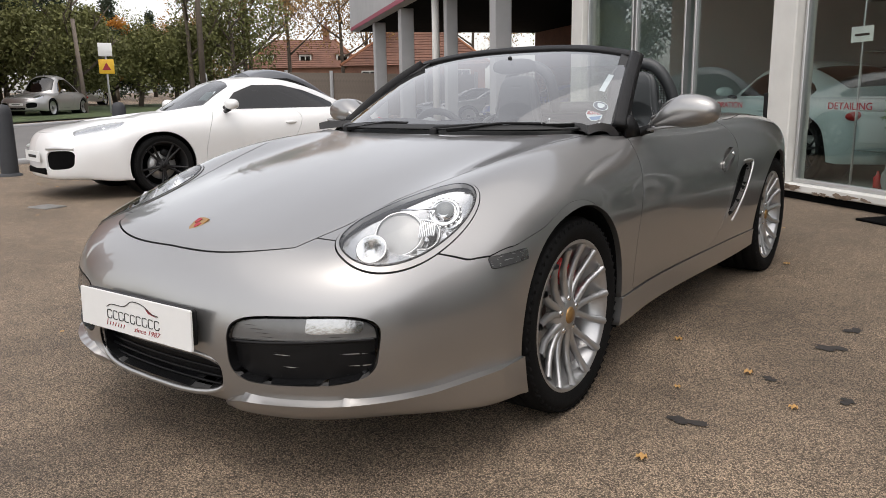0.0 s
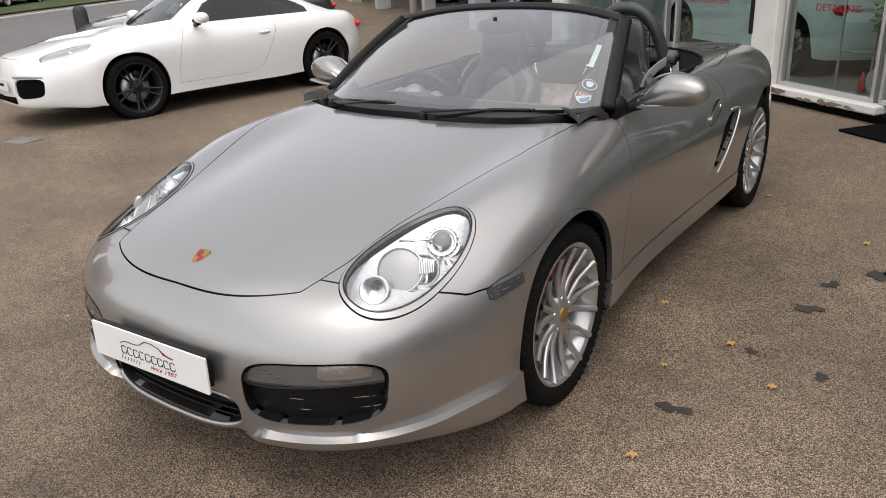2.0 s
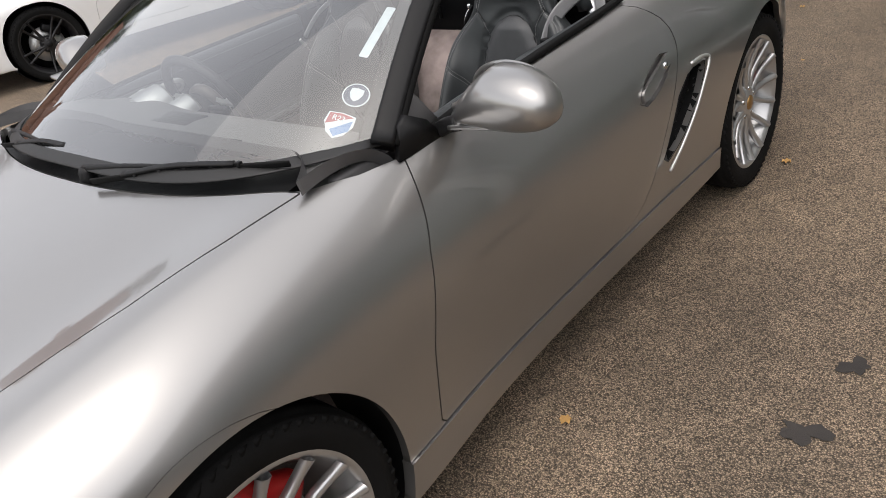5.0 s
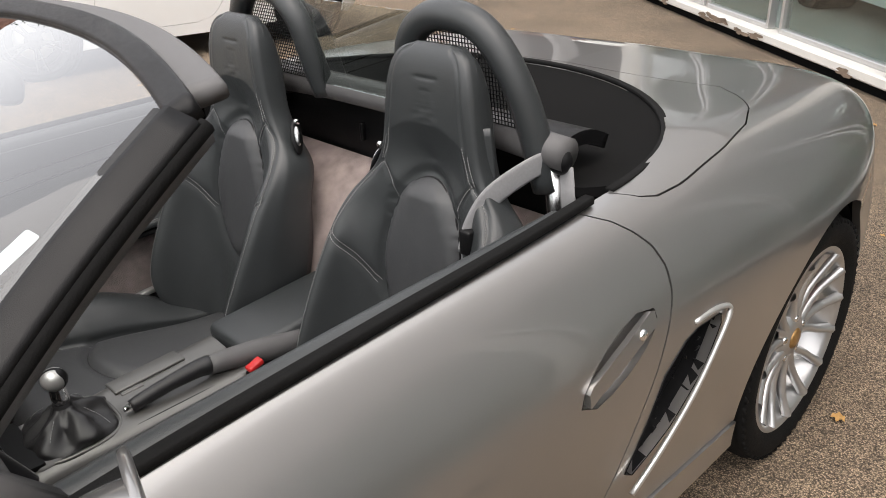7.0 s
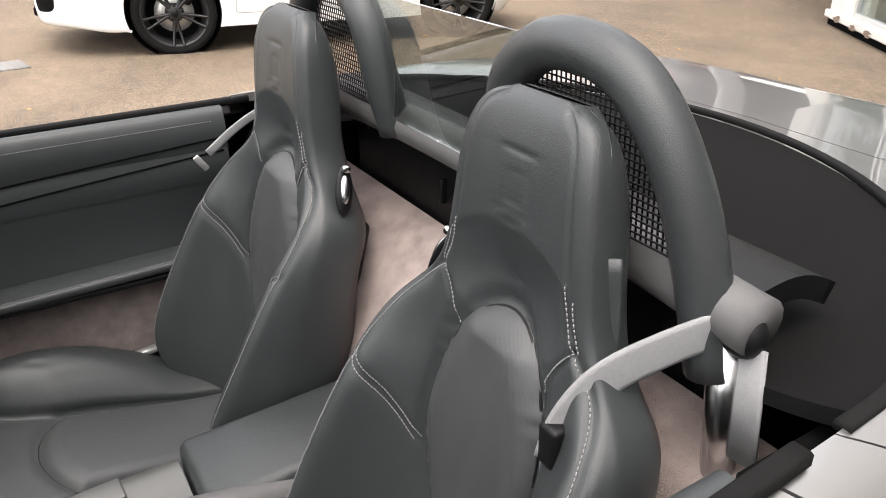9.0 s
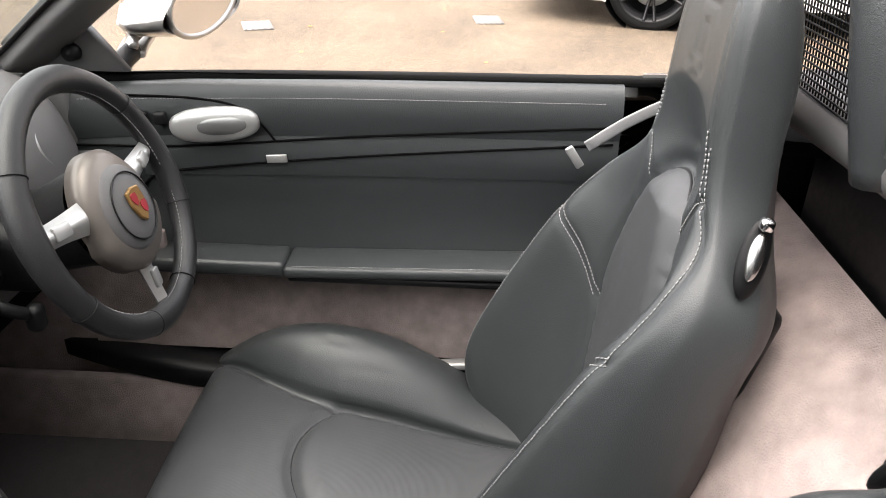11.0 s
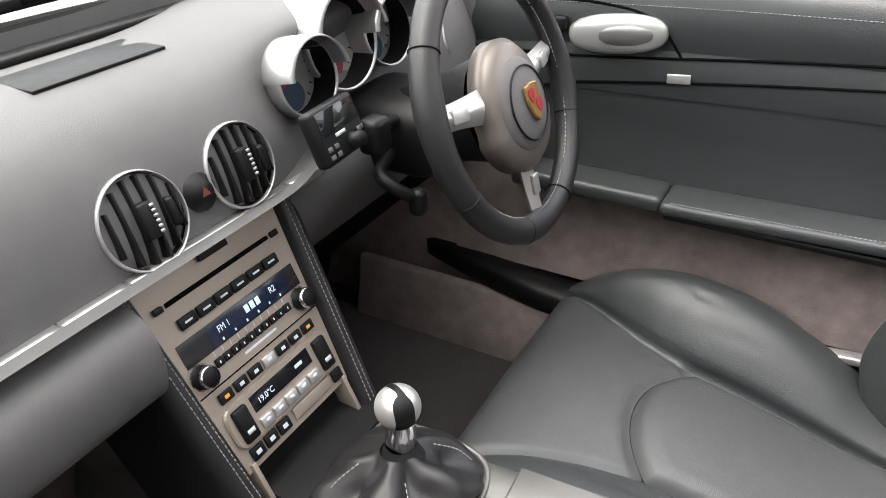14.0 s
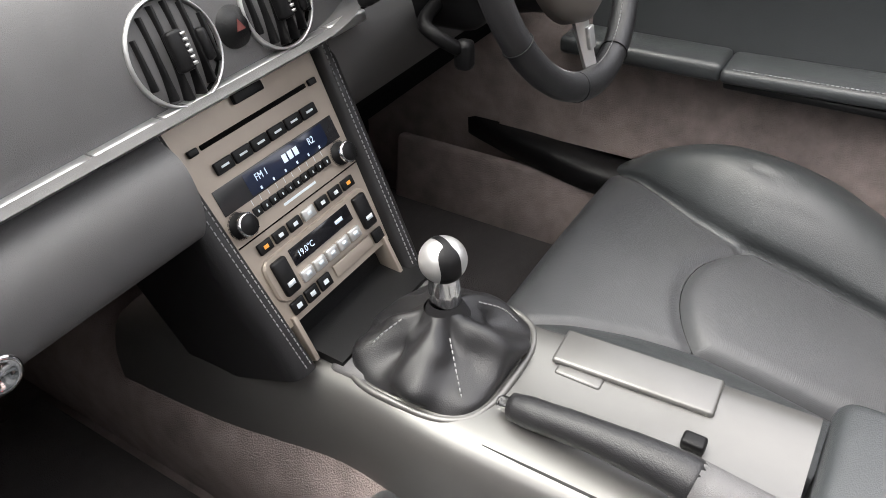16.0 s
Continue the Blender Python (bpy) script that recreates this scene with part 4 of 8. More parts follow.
def screen_top(x):
    k = abs(x) / .575
    return (x, 1.135 - .075 * k**2.2, 1.232 - .052 * k**2.6)


xs = np.linspace(-1, 1, 25)
rows = []
for t in np.linspace(0, 1, 9):
    row = []
    for u in xs:
        a, b = np.array(screen_base(u * .70)), np.array(screen_top(u * .575))
        p = a + t * (b - a)
        p[2] += .035 * math.sin(math.pi * t) * (1 - .5 * u * u)
        row.append(tuple(p))
    rows.append(row)
pane = (np.array(rows).reshape(-1, 3), [(i * 25 + j, i * 25 + j + 1, (i + 1) * 25 + j + 1, (i + 1) * 25 + j) for i in range(8) for j in range(24)])
screen = part("windscreen", pane, GLASS, roadster, "raked clear windscreen in a dark frame")
screen.visible_shadow = False
PANE = np.array(rows)
for s in (1, -1):
    col = [PANE[i, -1 if s > 0 else 0] for i in range(9)]
    out = np.array([s * .014, -.004, .002])
    part("screen_pillar", tube(smooth_path([np.array(p) + out for p in col], 20), 0, 12, flat=(.050, .040, (s * .6, -.6, .6))), BLACK, screen, "black windscreen pillar")
    part("pillar_seal", tube(smooth_path([np.array(p) + out * 2.4 + (0, .022, -.006) for p in col], 20), .011, 8), RUBBER, screen)
    part("pillar_trim", tube(smooth_path([np.array(p) + (-s * .018, .016, -.012) for p in col], 20), 0, 12, flat=(.07, .03, (s * .5, -.6, .6))), TRIM, screen, "padded grey pillar trim inside")
    # dark painted band at the glass edge
    band = [np.array(p) + (-s * .028, 0, .006) for p in col]
    part("glass_band", tube(smooth_path(band, 20), 0, 8, flat=(.05, .004, (s * .25, -.5, .83))), INK, screen)
header = [PANE[8, j] for j in range(25)]
part("screen_header", tube(smooth_path([np.array(p) + (0, .006, .002) for p in header], 40), 0, 12, flat=(.040, .026, (0, -.5, .86))), BLACK, screen, "dark windscreen header rail")
part("header_trim", tube(smooth_path([np.array(p) + (0, .04, -.004) for p in header[1:-1]], 40), 0, 12, flat=(.07, .024, (0, -.2, .97))), TRIM, screen)
part("glass_foot_band", tube(smooth_path([PANE[0, j] + .09 * (PANE[1, j] - PANE[0, j]) + (0, 0, .004) for j in range(25)], 50), 0, 8, flat=(.035, .004, (0, -.5, .86))), INK, screen)
# rear-view mirror behind the glass
rvm = part("rear_view_mirror", moved(ellipsoid(.115, .02, .036, 28, 12, .7, .6), Matrix.Translation((0, 1.02, 1.155)) @ Matrix.Rotation(radians(-12), 4, "X")), BLACK, screen, "black interior mirror")
part("mirror_stem", tube([(0, 1.01, 1.16), (0, .98, 1.195)], .01, 8), BLACK, rvm)


# stickers on the glass
def on_glass(u, t, lift=-.004):
    i, j = t * 8, (u + 1) * 12
    a, b = int(min(i, 7)), int(min(j, 23))
    p = PANE[a, b] + (i - a) * (PANE[min(a + 1, 8), b] - PANE[a, b]) + (j - b) * (PANE[a, min(b + 1, 24)] - PANE[a, b])
    n = np.cross(PANE[a, min(b + 1, 24)] - PANE[a, b], PANE[min(a + 1, 8), b] - PANE[a, b])
    n /= np.linalg.norm(n)
    up = PANE[min(a + 1, 8), b] - PANE[a, b]
    up /= np.linalg.norm(up)
    right = np.cross(up, n)
    return Matrix(((right[0], up[0], n[0], p[0] + lift * n[0]), (right[1], up[1], n[1], p[1] + lift * n[1]), (right[2], up[2], n[2], p[2] + lift * n[2]), (0, 0, 0, 1)))


disc = [(.030 * math.cos(a), .030 * math.sin(a)) for a in np.linspace(0, 2 * math.pi, 33)[:-1]]
STB = mat("sticker_blue", (.03, .05, .10), .5, grain=.1)
PALE = mat("sticker_pale", (.62, .68, .72), .5, grain=.1)
sk = part("round_sticker", prism(disc, .0006), PALE, screen, "round dark blue and white sticker", at=on_glass(.915, .235), smooth=False)
part("sticker_ring", prism([(x * .9, y * .9) for x, y in disc], .0004), STB, sk, at=Matrix.Translation((0, 0, .0008)), smooth=False)
part("sticker_shield", prism([(x * .62, y * .5) for x, y in shield], .0004), PALE, sk, at=Matrix.Translation((0, 0, .0014)), smooth=False)
sk = part("shield_sticker", prism([(x * 1.35, y * .95) for x, y in shield], .0006), PALE, screen, "red and blue shield sticker reading R23", at=on_glass(.905, .130), smooth=False)
part("sticker_red", prism([(-.027, .026), (0, .030), (.026, .026), (-.028, -.002)], .0004), REDINK, sk, at=Matrix.Translation((0, 0, .0008)), smooth=False)
part("sticker_blue_field", prism([(.027, .018), (.026, -.008), (.0, -.028), (-.014, -.014)], .0004), mat("mid_blue", (.08, .2, .42), .5, grain=.1), sk, at=Matrix.Translation((0, 0, .0008)), smooth=False)
text_mesh("R23", .018, PALE, sk, Matrix.Translation((-.004, .016, .0014)))
part("tax_strip", prism(rounded(.022, .16, .004), .0005), PALE, screen, "pale printed strip on the glass", at=on_glass(.90, .52), smooth=False)

# scuttle panel between bonnet and glass
rows = []
for t in (0, .35, .7, 1.0):
    row = []
    for u in np.linspace(-.61, .61, 23):
        a = np.array((u * .95, .262 + .143 * (abs(u) / .665) ** 2.3, .864 - .012 * (abs(u) / .69) ** 2))
        b = np.array(screen_base(u)) + (0, .05, -.006)
        row.append(tuple(a + t * (b - a) - (0, 0, .018 * math.sin(math.pi * t))))
    rows.append(row)
scuttle = part("scuttle_panel", lipped((np.array(rows).reshape(-1, 3), [(i * 23 + j, i * 23 + j + 1, (i + 1) * 23 + j + 1, (i + 1) * 23 + j) for i in range(3) for j in range(22)]), .02), BLACK, roadster, "black plastic scuttle panel below the glass")


def wiper(pivot, tip, mid):
    w = part("wiper", moved(lathe([(0, .016), (.014, .014), (.019, .004), (.02, -.03)], 16), Matrix.Translation(pivot)), BLACK, roadster, "black windscreen wiper")
    p, t, m = np.array(pivot), np.array(tip), np.array(mid)
    part("wiper_arm", tube(smooth_path([p + (0, 0, .012), (p + m) / 2 + (0, 0, .014), m + (0, 0, .012)], 14), [.009, .0085, .008, .008, .0075, .007, .007, .0065, .006, .006, .0055, .005, .005, .005], 8), BLACK, w)
    d = (t - m) / np.linalg.norm(t - m)
    root = m - d * .22
    part("wiper_blade", tube(smooth_path([root + (0, 0, -.006), m + (0, 0, .0), t + (0, 0, -.006)], 16), 0, 8, flat=(.006, .014, (0, -.3, .95))), RUBBER, w)
    part("wiper_bridge", tube(smooth_path([root * .6 + m * .4 + (0, 0, .004), m + (0, 0, .013), t * .55 + m * .45 + (0, 0, .005)], 16), 0, 8, flat=(.014, .007, (0, -.3, .95))), BLACK, w)
    for k in range(5):
        q = root + (t - root) * (.25 + .13 * k)
        part("bridge_claw", box(.012, .012, .012, q + (0, 0, .003), .002), BLACK, w)


wiper((.06, .30, .885), (.605, .455, .915), (.35, .35, .905))
wiper((-.50, .385, .885), (-.02, .352, .915), (-.22, .338, .905))

for s in (1, -1):
    shell = ellipsoid(.150, .078, .064, 36, 20, .85, .9)
    v = np.array(shell[0])
    v[:, 2] += .012 * (v[:, 0] / .138) ** 2 * -1
    k_ = .25 if s > 0 else -.22
    v[:, 1] -= k_ * v[:, 0]
    tail_ = np.clip(-v[:, 0] / .15, 0, 1)
    v[:, 2] = v[:, 2] * (1 - .55 * tail_) - .040 * tail_ ** 1.4 * (s > 0)
    shell = (v, shell[1])
    front, back = cut(shell, lambda q: q[:, 1] + k_ * q[:, 0] - .038)
    place = Matrix.Translation((.905, .775 + (.06 if s < 0 else 0), .952)) @ Matrix.Rotation(radians(-6), 4, "Y")
    flip = (lambda q: q) if s > 0 else mirrored
    mirror = part("door_mirror", flip(moved(lipped(front, .006), place)), SILVER, roadster, "silver door mirror on two arms")
    oval = [(.112 * math.cos(a), .052 * math.sin(a)) for a in np.linspace(0, 2 * math.pi, 37)[:-1]]
    part("mirror_face", flip(moved(prism(oval, .003), place @ Matrix.Translation((0, .036, .0)) @ Matrix.Rotation(radians(-14 if s > 0 else 12), 4, "Z") @ Matrix.Rotation(radians(-90), 4, "X"))), CHROME, mirror, "mirror glass", smooth=False)
    part("mirror_rim", flip(moved(tube([(.118 * math.cos(a), 0, .056 * math.sin(a)) for a in np.linspace(0, 2 * math.pi, 41)[:-1]], .006, 8, closed=True), place @ Matrix.Translation((0, .038, .0)) @ Matrix.Rotation(radians(-14 if s > 0 else 12), 4, "Z"))), SILVER, mirror)
    part("mirror_arm", flip(joined(tube(smooth_path([(.775, .775, .880), (.83, .765, .890), (.90, .758, .898), (.97, .758, .91)], 14), 0, 10, flat=(.05, .012, (0, 0, 1))), tube(smooth_path([(.775, .775, .885), (.80, .77, .915), (.84, .765, .945)], 10), 0, 10, flat=(.05, .016, (.6, 0, .6))))), SILVER, mirror)
    part("mirror_foot", flip(joined(tube(smooth_path([(.73, .765, .865), (.755, .772, .878), (.785, .775, .885)], 8), [.018, .018, .018, .018, .018, .018, .018, .018], 14), moved(prism([(0, 0), (.15, 0), (.10, .055), (.045, .085), (.02, .07)], .016), Matrix.Translation((.728, .62, .856)) @ Matrix.Rotation(radians(90), 4, "Z") @ Matrix.Rotation(radians(90), 4, "X")))), BLACK, mirror, "black mirror foot in the window corner")
    # rubber belt seal along the top of the door
    belt = smooth_path([(.728, .66, .868), (.722, .9, .884), (.716, 1.2, .893), (.71, 1.5, .899), (.702, 1.70, .904)], 24)
    belt = belt - np.array((0, 0, .022)) if s < 0 else belt
    part("belt_seal", flip(tube(belt, 0, 8, flat=(.022, .016, (0, 0, 1)))), RUBBER, roadster, "black rubber seal along the door top")


# ---- cockpit: tub, floor, door cards ----
tub = part("cockpit_tub", joined(
    box(1.30, 1.62, .02, (0, .98, .165)),
    box(1.30, .02, .50, (0, .20, .40)),
    box(1.34, .03, .42, (0, 1.80, .36), turn=Matrix.Rotation(radians(-14), 4, "X"))), CARPET, roadster, "dark grey carpeted cockpit tub")
for s in (1, -1):
    part("footwell_side", box(.02, .80, .44, (s * .645, .44, .38), .004), CARPET, tub)
    mat_ = part("floor_mat", box(.40, .62, .012, (s * .37, .62, .182), .005), mat("black_mat", (.045, .040, .039), .95, grain=.3, scale=60, bump=.8, bscale=600), tub, "black carpet floor mat")
    part("sill_trim", tube(smooth_path([(s * .715, .52, .338), (s * .662, .64, .340), (s * .616, .80, .336), (s * .605, .95, .325), (s * .61, 1.30, .32), (s * .60, 1.52, .33)], 20), 0, 10, flat=(.075, .05, (0, 0, 1))), BLACK, tub, "black plastic sill trim")
    part("sill_carpet", box(.03, 1.05, .16, (s * .575, 1.0, .235), .01, turn=Matrix.Rotation(radians(s * 12), 4, "Y")), CARPET, tub)
    part("sill_lever", tube(smooth_path([(s * .60, 1.27, .352), (s * .605, 1.36, .362), (s * .61, 1.43, .362)], 10), 0, 10, flat=(.022, .014, (0, 0, 1))), SATIN, tub, "silver release lever on the sill")


def smooth_path2(pts, n):
    return [(p[0], p[1]) for p in smooth_path([(a, b, 0) for a, b in pts], n)]


def door_card(s):
    """Trim of one door: padded top roll, upper panel with pull and switches, main panel, shelf, carpeted foot."""
    def top(y):
        return np.interp(y, [.68, .9, 1.2, 1.62], [.868, .884, .892, .898]) - (.022 if s < 0 else 0)
    ys = np.linspace(.68, 1.63, 24)

    def strip(profile):
        rows = [[(s * x, y, top(y) + dz if dz > -.2 else dz + .89) for y in ys] for x, dz in profile]
        return sheet(rows, 40, 22)
    card = part("door_card", thick(strip([(.715, -.012), (.70, .0), (.678, .002), (.664, -.018), (.658, -.05), (.662, -.085)]), .012 * -s), LEATHER, roadster, "black leather door trim")
    part("upper_panel", thick(strip([(.664, -.083), (.660, -.10), (.658, -.13), (.662, -.158)]), .01 * -s), LEATHER, card)
    def on_face(pts, lift=.001):
        out = []
        for y, z in smooth_path2(pts, 40):
            dz = z - top(y)
            x = np.interp(-dz, [.018, .05, .085, .10, .13, .158, .19, .25, .34], [.664, .658, .662, .660, .658, .662, .668, .672, .668])
            out.append((s * (x - lift), y, z))
        return out
    for line in ([(.70, .752), (.90, .758), (1.2, .784), (1.62, .815)], [(.80, .665), (.84, .702), (.95, .722), (1.2, .750), (1.62, .785)], [(.78, .842), (.93, .840), (1.01, .822), (1.055, .770)]):
        part("panel_groove", tube(on_face(line), .0022, 6), VOID, card)
    sewn(on_face([(.72, .832), (1.1, .846), (1.60, .853)]), card, .0007)
    part("main_panel", thick(strip([(.664, -.158), (.668, -.19), (.672, -.25), (.668, -.34)]), .01 * -s), LEATHER, card)
    shelf = part("door_shelf", moved(box(.085, .56, .022, (0, 0, 0), .009, 3), Matrix.Translation((s * .628, 1.345, .562)) @ Matrix.Rotation(radians(1.5), 4, "X")), LEATHER, card, "padded leather bin lid")
    part("shelf_lip", box(.06, .54, .014, (s * .625, 1.34, .540), .005), BLACK, card)
    part("shelf_front", box(.075, .26, .030, (s * .634, .935, .553), .010, 3), LEATHER, card)
    sewn([(s * .590, 1.08, .568), (s * .590, 1.35, .575), (s * .590, 1.60, .582)], card)
    part("foot_carpet", thick(sheet([[(s * x, y, z) for y in ys] for x, z in ((.665, .545), (.650, .48), (.635, .41), (.628, .36))], 30, 14), .012 * -s), CARPET, card, "brown-grey carpet on the door foot")
    # pull: a silver scoop
    ax = Matrix.Translation((s * .652, .955, .800)) @ Matrix.Rotation(radians(6), 4, "X")
    cup = ellipsoid(.016, .078, .030, 24, 12, .8, .8)
    part("door_pull", moved(cup, ax), SATIN, card, "silver door pull")
    # darker silver paints the shade of the pull's recess
    part("pull_bowl", moved(ellipsoid(.013, .052, .019, 24, 12, .9, .9), ax @ Matrix.Translation((-s * .0058, .012, 0))), mat("shaded_scoop_silver", (.26, .26, .26), .3, .7, grain=.06), card)
    for k in range(2):
        part("window_switch", box(.014, .020, .022, (s * .650, .835 + .030 * k, .808), .004), BLACK, card)
    part("airbag_badge", moved(box(.004, .036, .015, (0, 0, 0), .0018), Matrix.Translation((s * .654, 1.055, .742)) @ Matrix.Rotation(radians(4), 4, "X")), SATIN, card, "small silver airbag plate")
    part("door_reflector", moved(ellipsoid(.004, .020, .006, 16, 8), Matrix.Translation((s * .6445, 1.40, .43))), RED, card, "red reflector lens")
    part("mirror_knob", moved(lathe([(0, .022), (.012, .02), (.014, .0)], 16), Matrix.Translation((s * .69, .72, .905)) @ Matrix.Rotation(radians(-90 * s), 4, "Y")), BLACK, card)
    part("corner_panel", moved(prism([(-.10, 0), (.085, 0), (.02, .085), (-.03, .09)], .02, .004), Matrix.Translation((s * .70 - .01, .72, .872)) @ Matrix.Rotation(radians(90), 4, "Z") @ Matrix.Rotation(radians(90), 4, "X")), TRIM, card, "black window corner panel")


for s in (1, -1):
    door_card(s)


# ---- seats ----
SEAT_H = [0, .08, .20, .33, .44, .52, .575, .62, .68, .75, .808, .845, .862]
SEAT_W = [.215, .232, .244, .248, .244, .226, .182, .152, .136, .126, .114, .092, .055]
SEAT_B = [.11, .158, .158, .122, .078, .032, .006, .002, .002, .004, .004, .002, .0]
SEAT_T = [.09, .11, .125, .125, .12, .115, .105, .10, .095, .09, .075, .05, .02]
SEAT_F = [.0, .0, -.006, -.004, .002, .006, .012, .020, .032, .044, .050, .046, .034]


def seat_back():
    rows = []
    for h, w, b, t, f0 in zip(SEAT_H, SEAT_W, SEAT_B, SEAT_T, SEAT_F):
        ring = []
        for k in range(32):
            a = 2 * math.pi * k / 32
            c, s = math.cos(a), math.sin(a)
            x = w * math.copysign(abs(c) ** (.55 if h < .5 else .38), c)
            r = abs(x) / w
            if s >= 0:
                bol = b * np.clip((r - .44) / .40, 0, 1) ** 1.5 * (1 - np.clip((r - .86) / .14, 0, 1) ** 2 * .55)
                f = f0 + bol - (1 - s ** .5) * .03 * (r > .8)
            else:
                f = f0 - t * abs(s) ** (.6 if h < .5 else .42)
            ring.append((x, f, h))
        rows.append(ring + [ring[0]])
    g = np.array(rows)
    m = skin(g, 225, 210)
    cap = [tuple(p) for p in g[-1][:-1]]
    return outward(welded(joined(m, (cap, [tuple(range(32))]))))


def cushion_seam(y):
    """Half the width of the flat middle between the two bolster seams."""
    return np.interp(y, [-.02, .0, .03, .10, .17, .245, .42, .60], [.225, .222, .205, .168, .140, .121, .113, .108])


CUSHION = [(.05, -.08, .0, .205), (.008, -.02, .0, .232), (-.010, .025, .0, .246), (-.004, .058, .003, .25), (.028, .080, .010, .254), (.085, .082, .046, .258), (.16, .072, .082, .262), (.24, .060, .096, .264), (.33, .044, .092, .262), (.42, .024, .070, .254), (.50, .008, .040, .246), (.60, -.004, .012, .24)]


def seat_cushion(inner):
    """Across x, along y (front to back): a dished middle between two full bolsters; the columns follow the seams.
    The bolster on the inner side (the sign of x) stands lower."""
    k = [smooth_path([(r[0], r[1], 0) for r in CUSHION], 170), smooth_path([(r[2], r[3], 0) for r in CUSHION], 170)]
    v, n = [], 121
    for (y, z0, _), (b, w, _) in zip(*k):
        seam = min(float(cushion_seam(y)), w * .93)
        for u in np.linspace(-1, 1, n):
            r = abs(u)
            x = seam * r / .5 if r < .5 else seam + (w - seam) * (r - .5) / .5
            t = np.clip((r - .5) / .5, 0, 1)
            drop = -.17 * np.clip((t - .88) / .12, 0, 1) ** 2 * (1 if y > .02 else .3)
            v.append((math.copysign(x, u), y, z0 + max(b, 0) * (.38 if u * inner > 0 else 1) * math.sin(math.pi * .66 * t**.85) + .007 * max(0, 1 - (x / seam) ** 2) + drop))
    f = [(i * n + j, i * n + j + 1, (i + 1) * n + j + 1, (i + 1) * n + j) for i in range(169) for j in range(n - 1)]
    return upward((np.array(v), f))


def along(pts, n):
    """Evenly spaced points on a smooth plan line."""
    return np.array(smooth_path([(p[0], 0, p[1]) for p in pts], n))[:, [0, 2]]


SEAMS = {"head": along([(.056, .853), (.078, .835), (.092, .80), (.103, .72), (.116, .65), (.132, .605)], 60),
         "neck": along([(.132, .605), (.112, .578), (.099, .550), (.092, .525)], 20),
         "ridge": along([(.132, .605), (.168, .572), (.194, .53), (.211, .48), (.218, .43), (.220, .33), (.216, .2), (.202, .06)], 90),
         "cross": along([(.218, .430), (.19, .405), (.155, .368), (.118, .325)], 40)}


def near_line(v, line, side):
    d = np.full(len(v), 1.0)
    for p in line:
        d = np.minimum(d, np.hypot(v[:, 0] - side * p[0], v[:, 2] - p[1]))
    return np.where(v[:, 1] > -.055, d, 1.0)


SHELL = mat("seat_shell_plastic", (0.052, 0.047, 0.047), 0.5, grain=0.12, scale=50, bump=0.2, bscale=900)


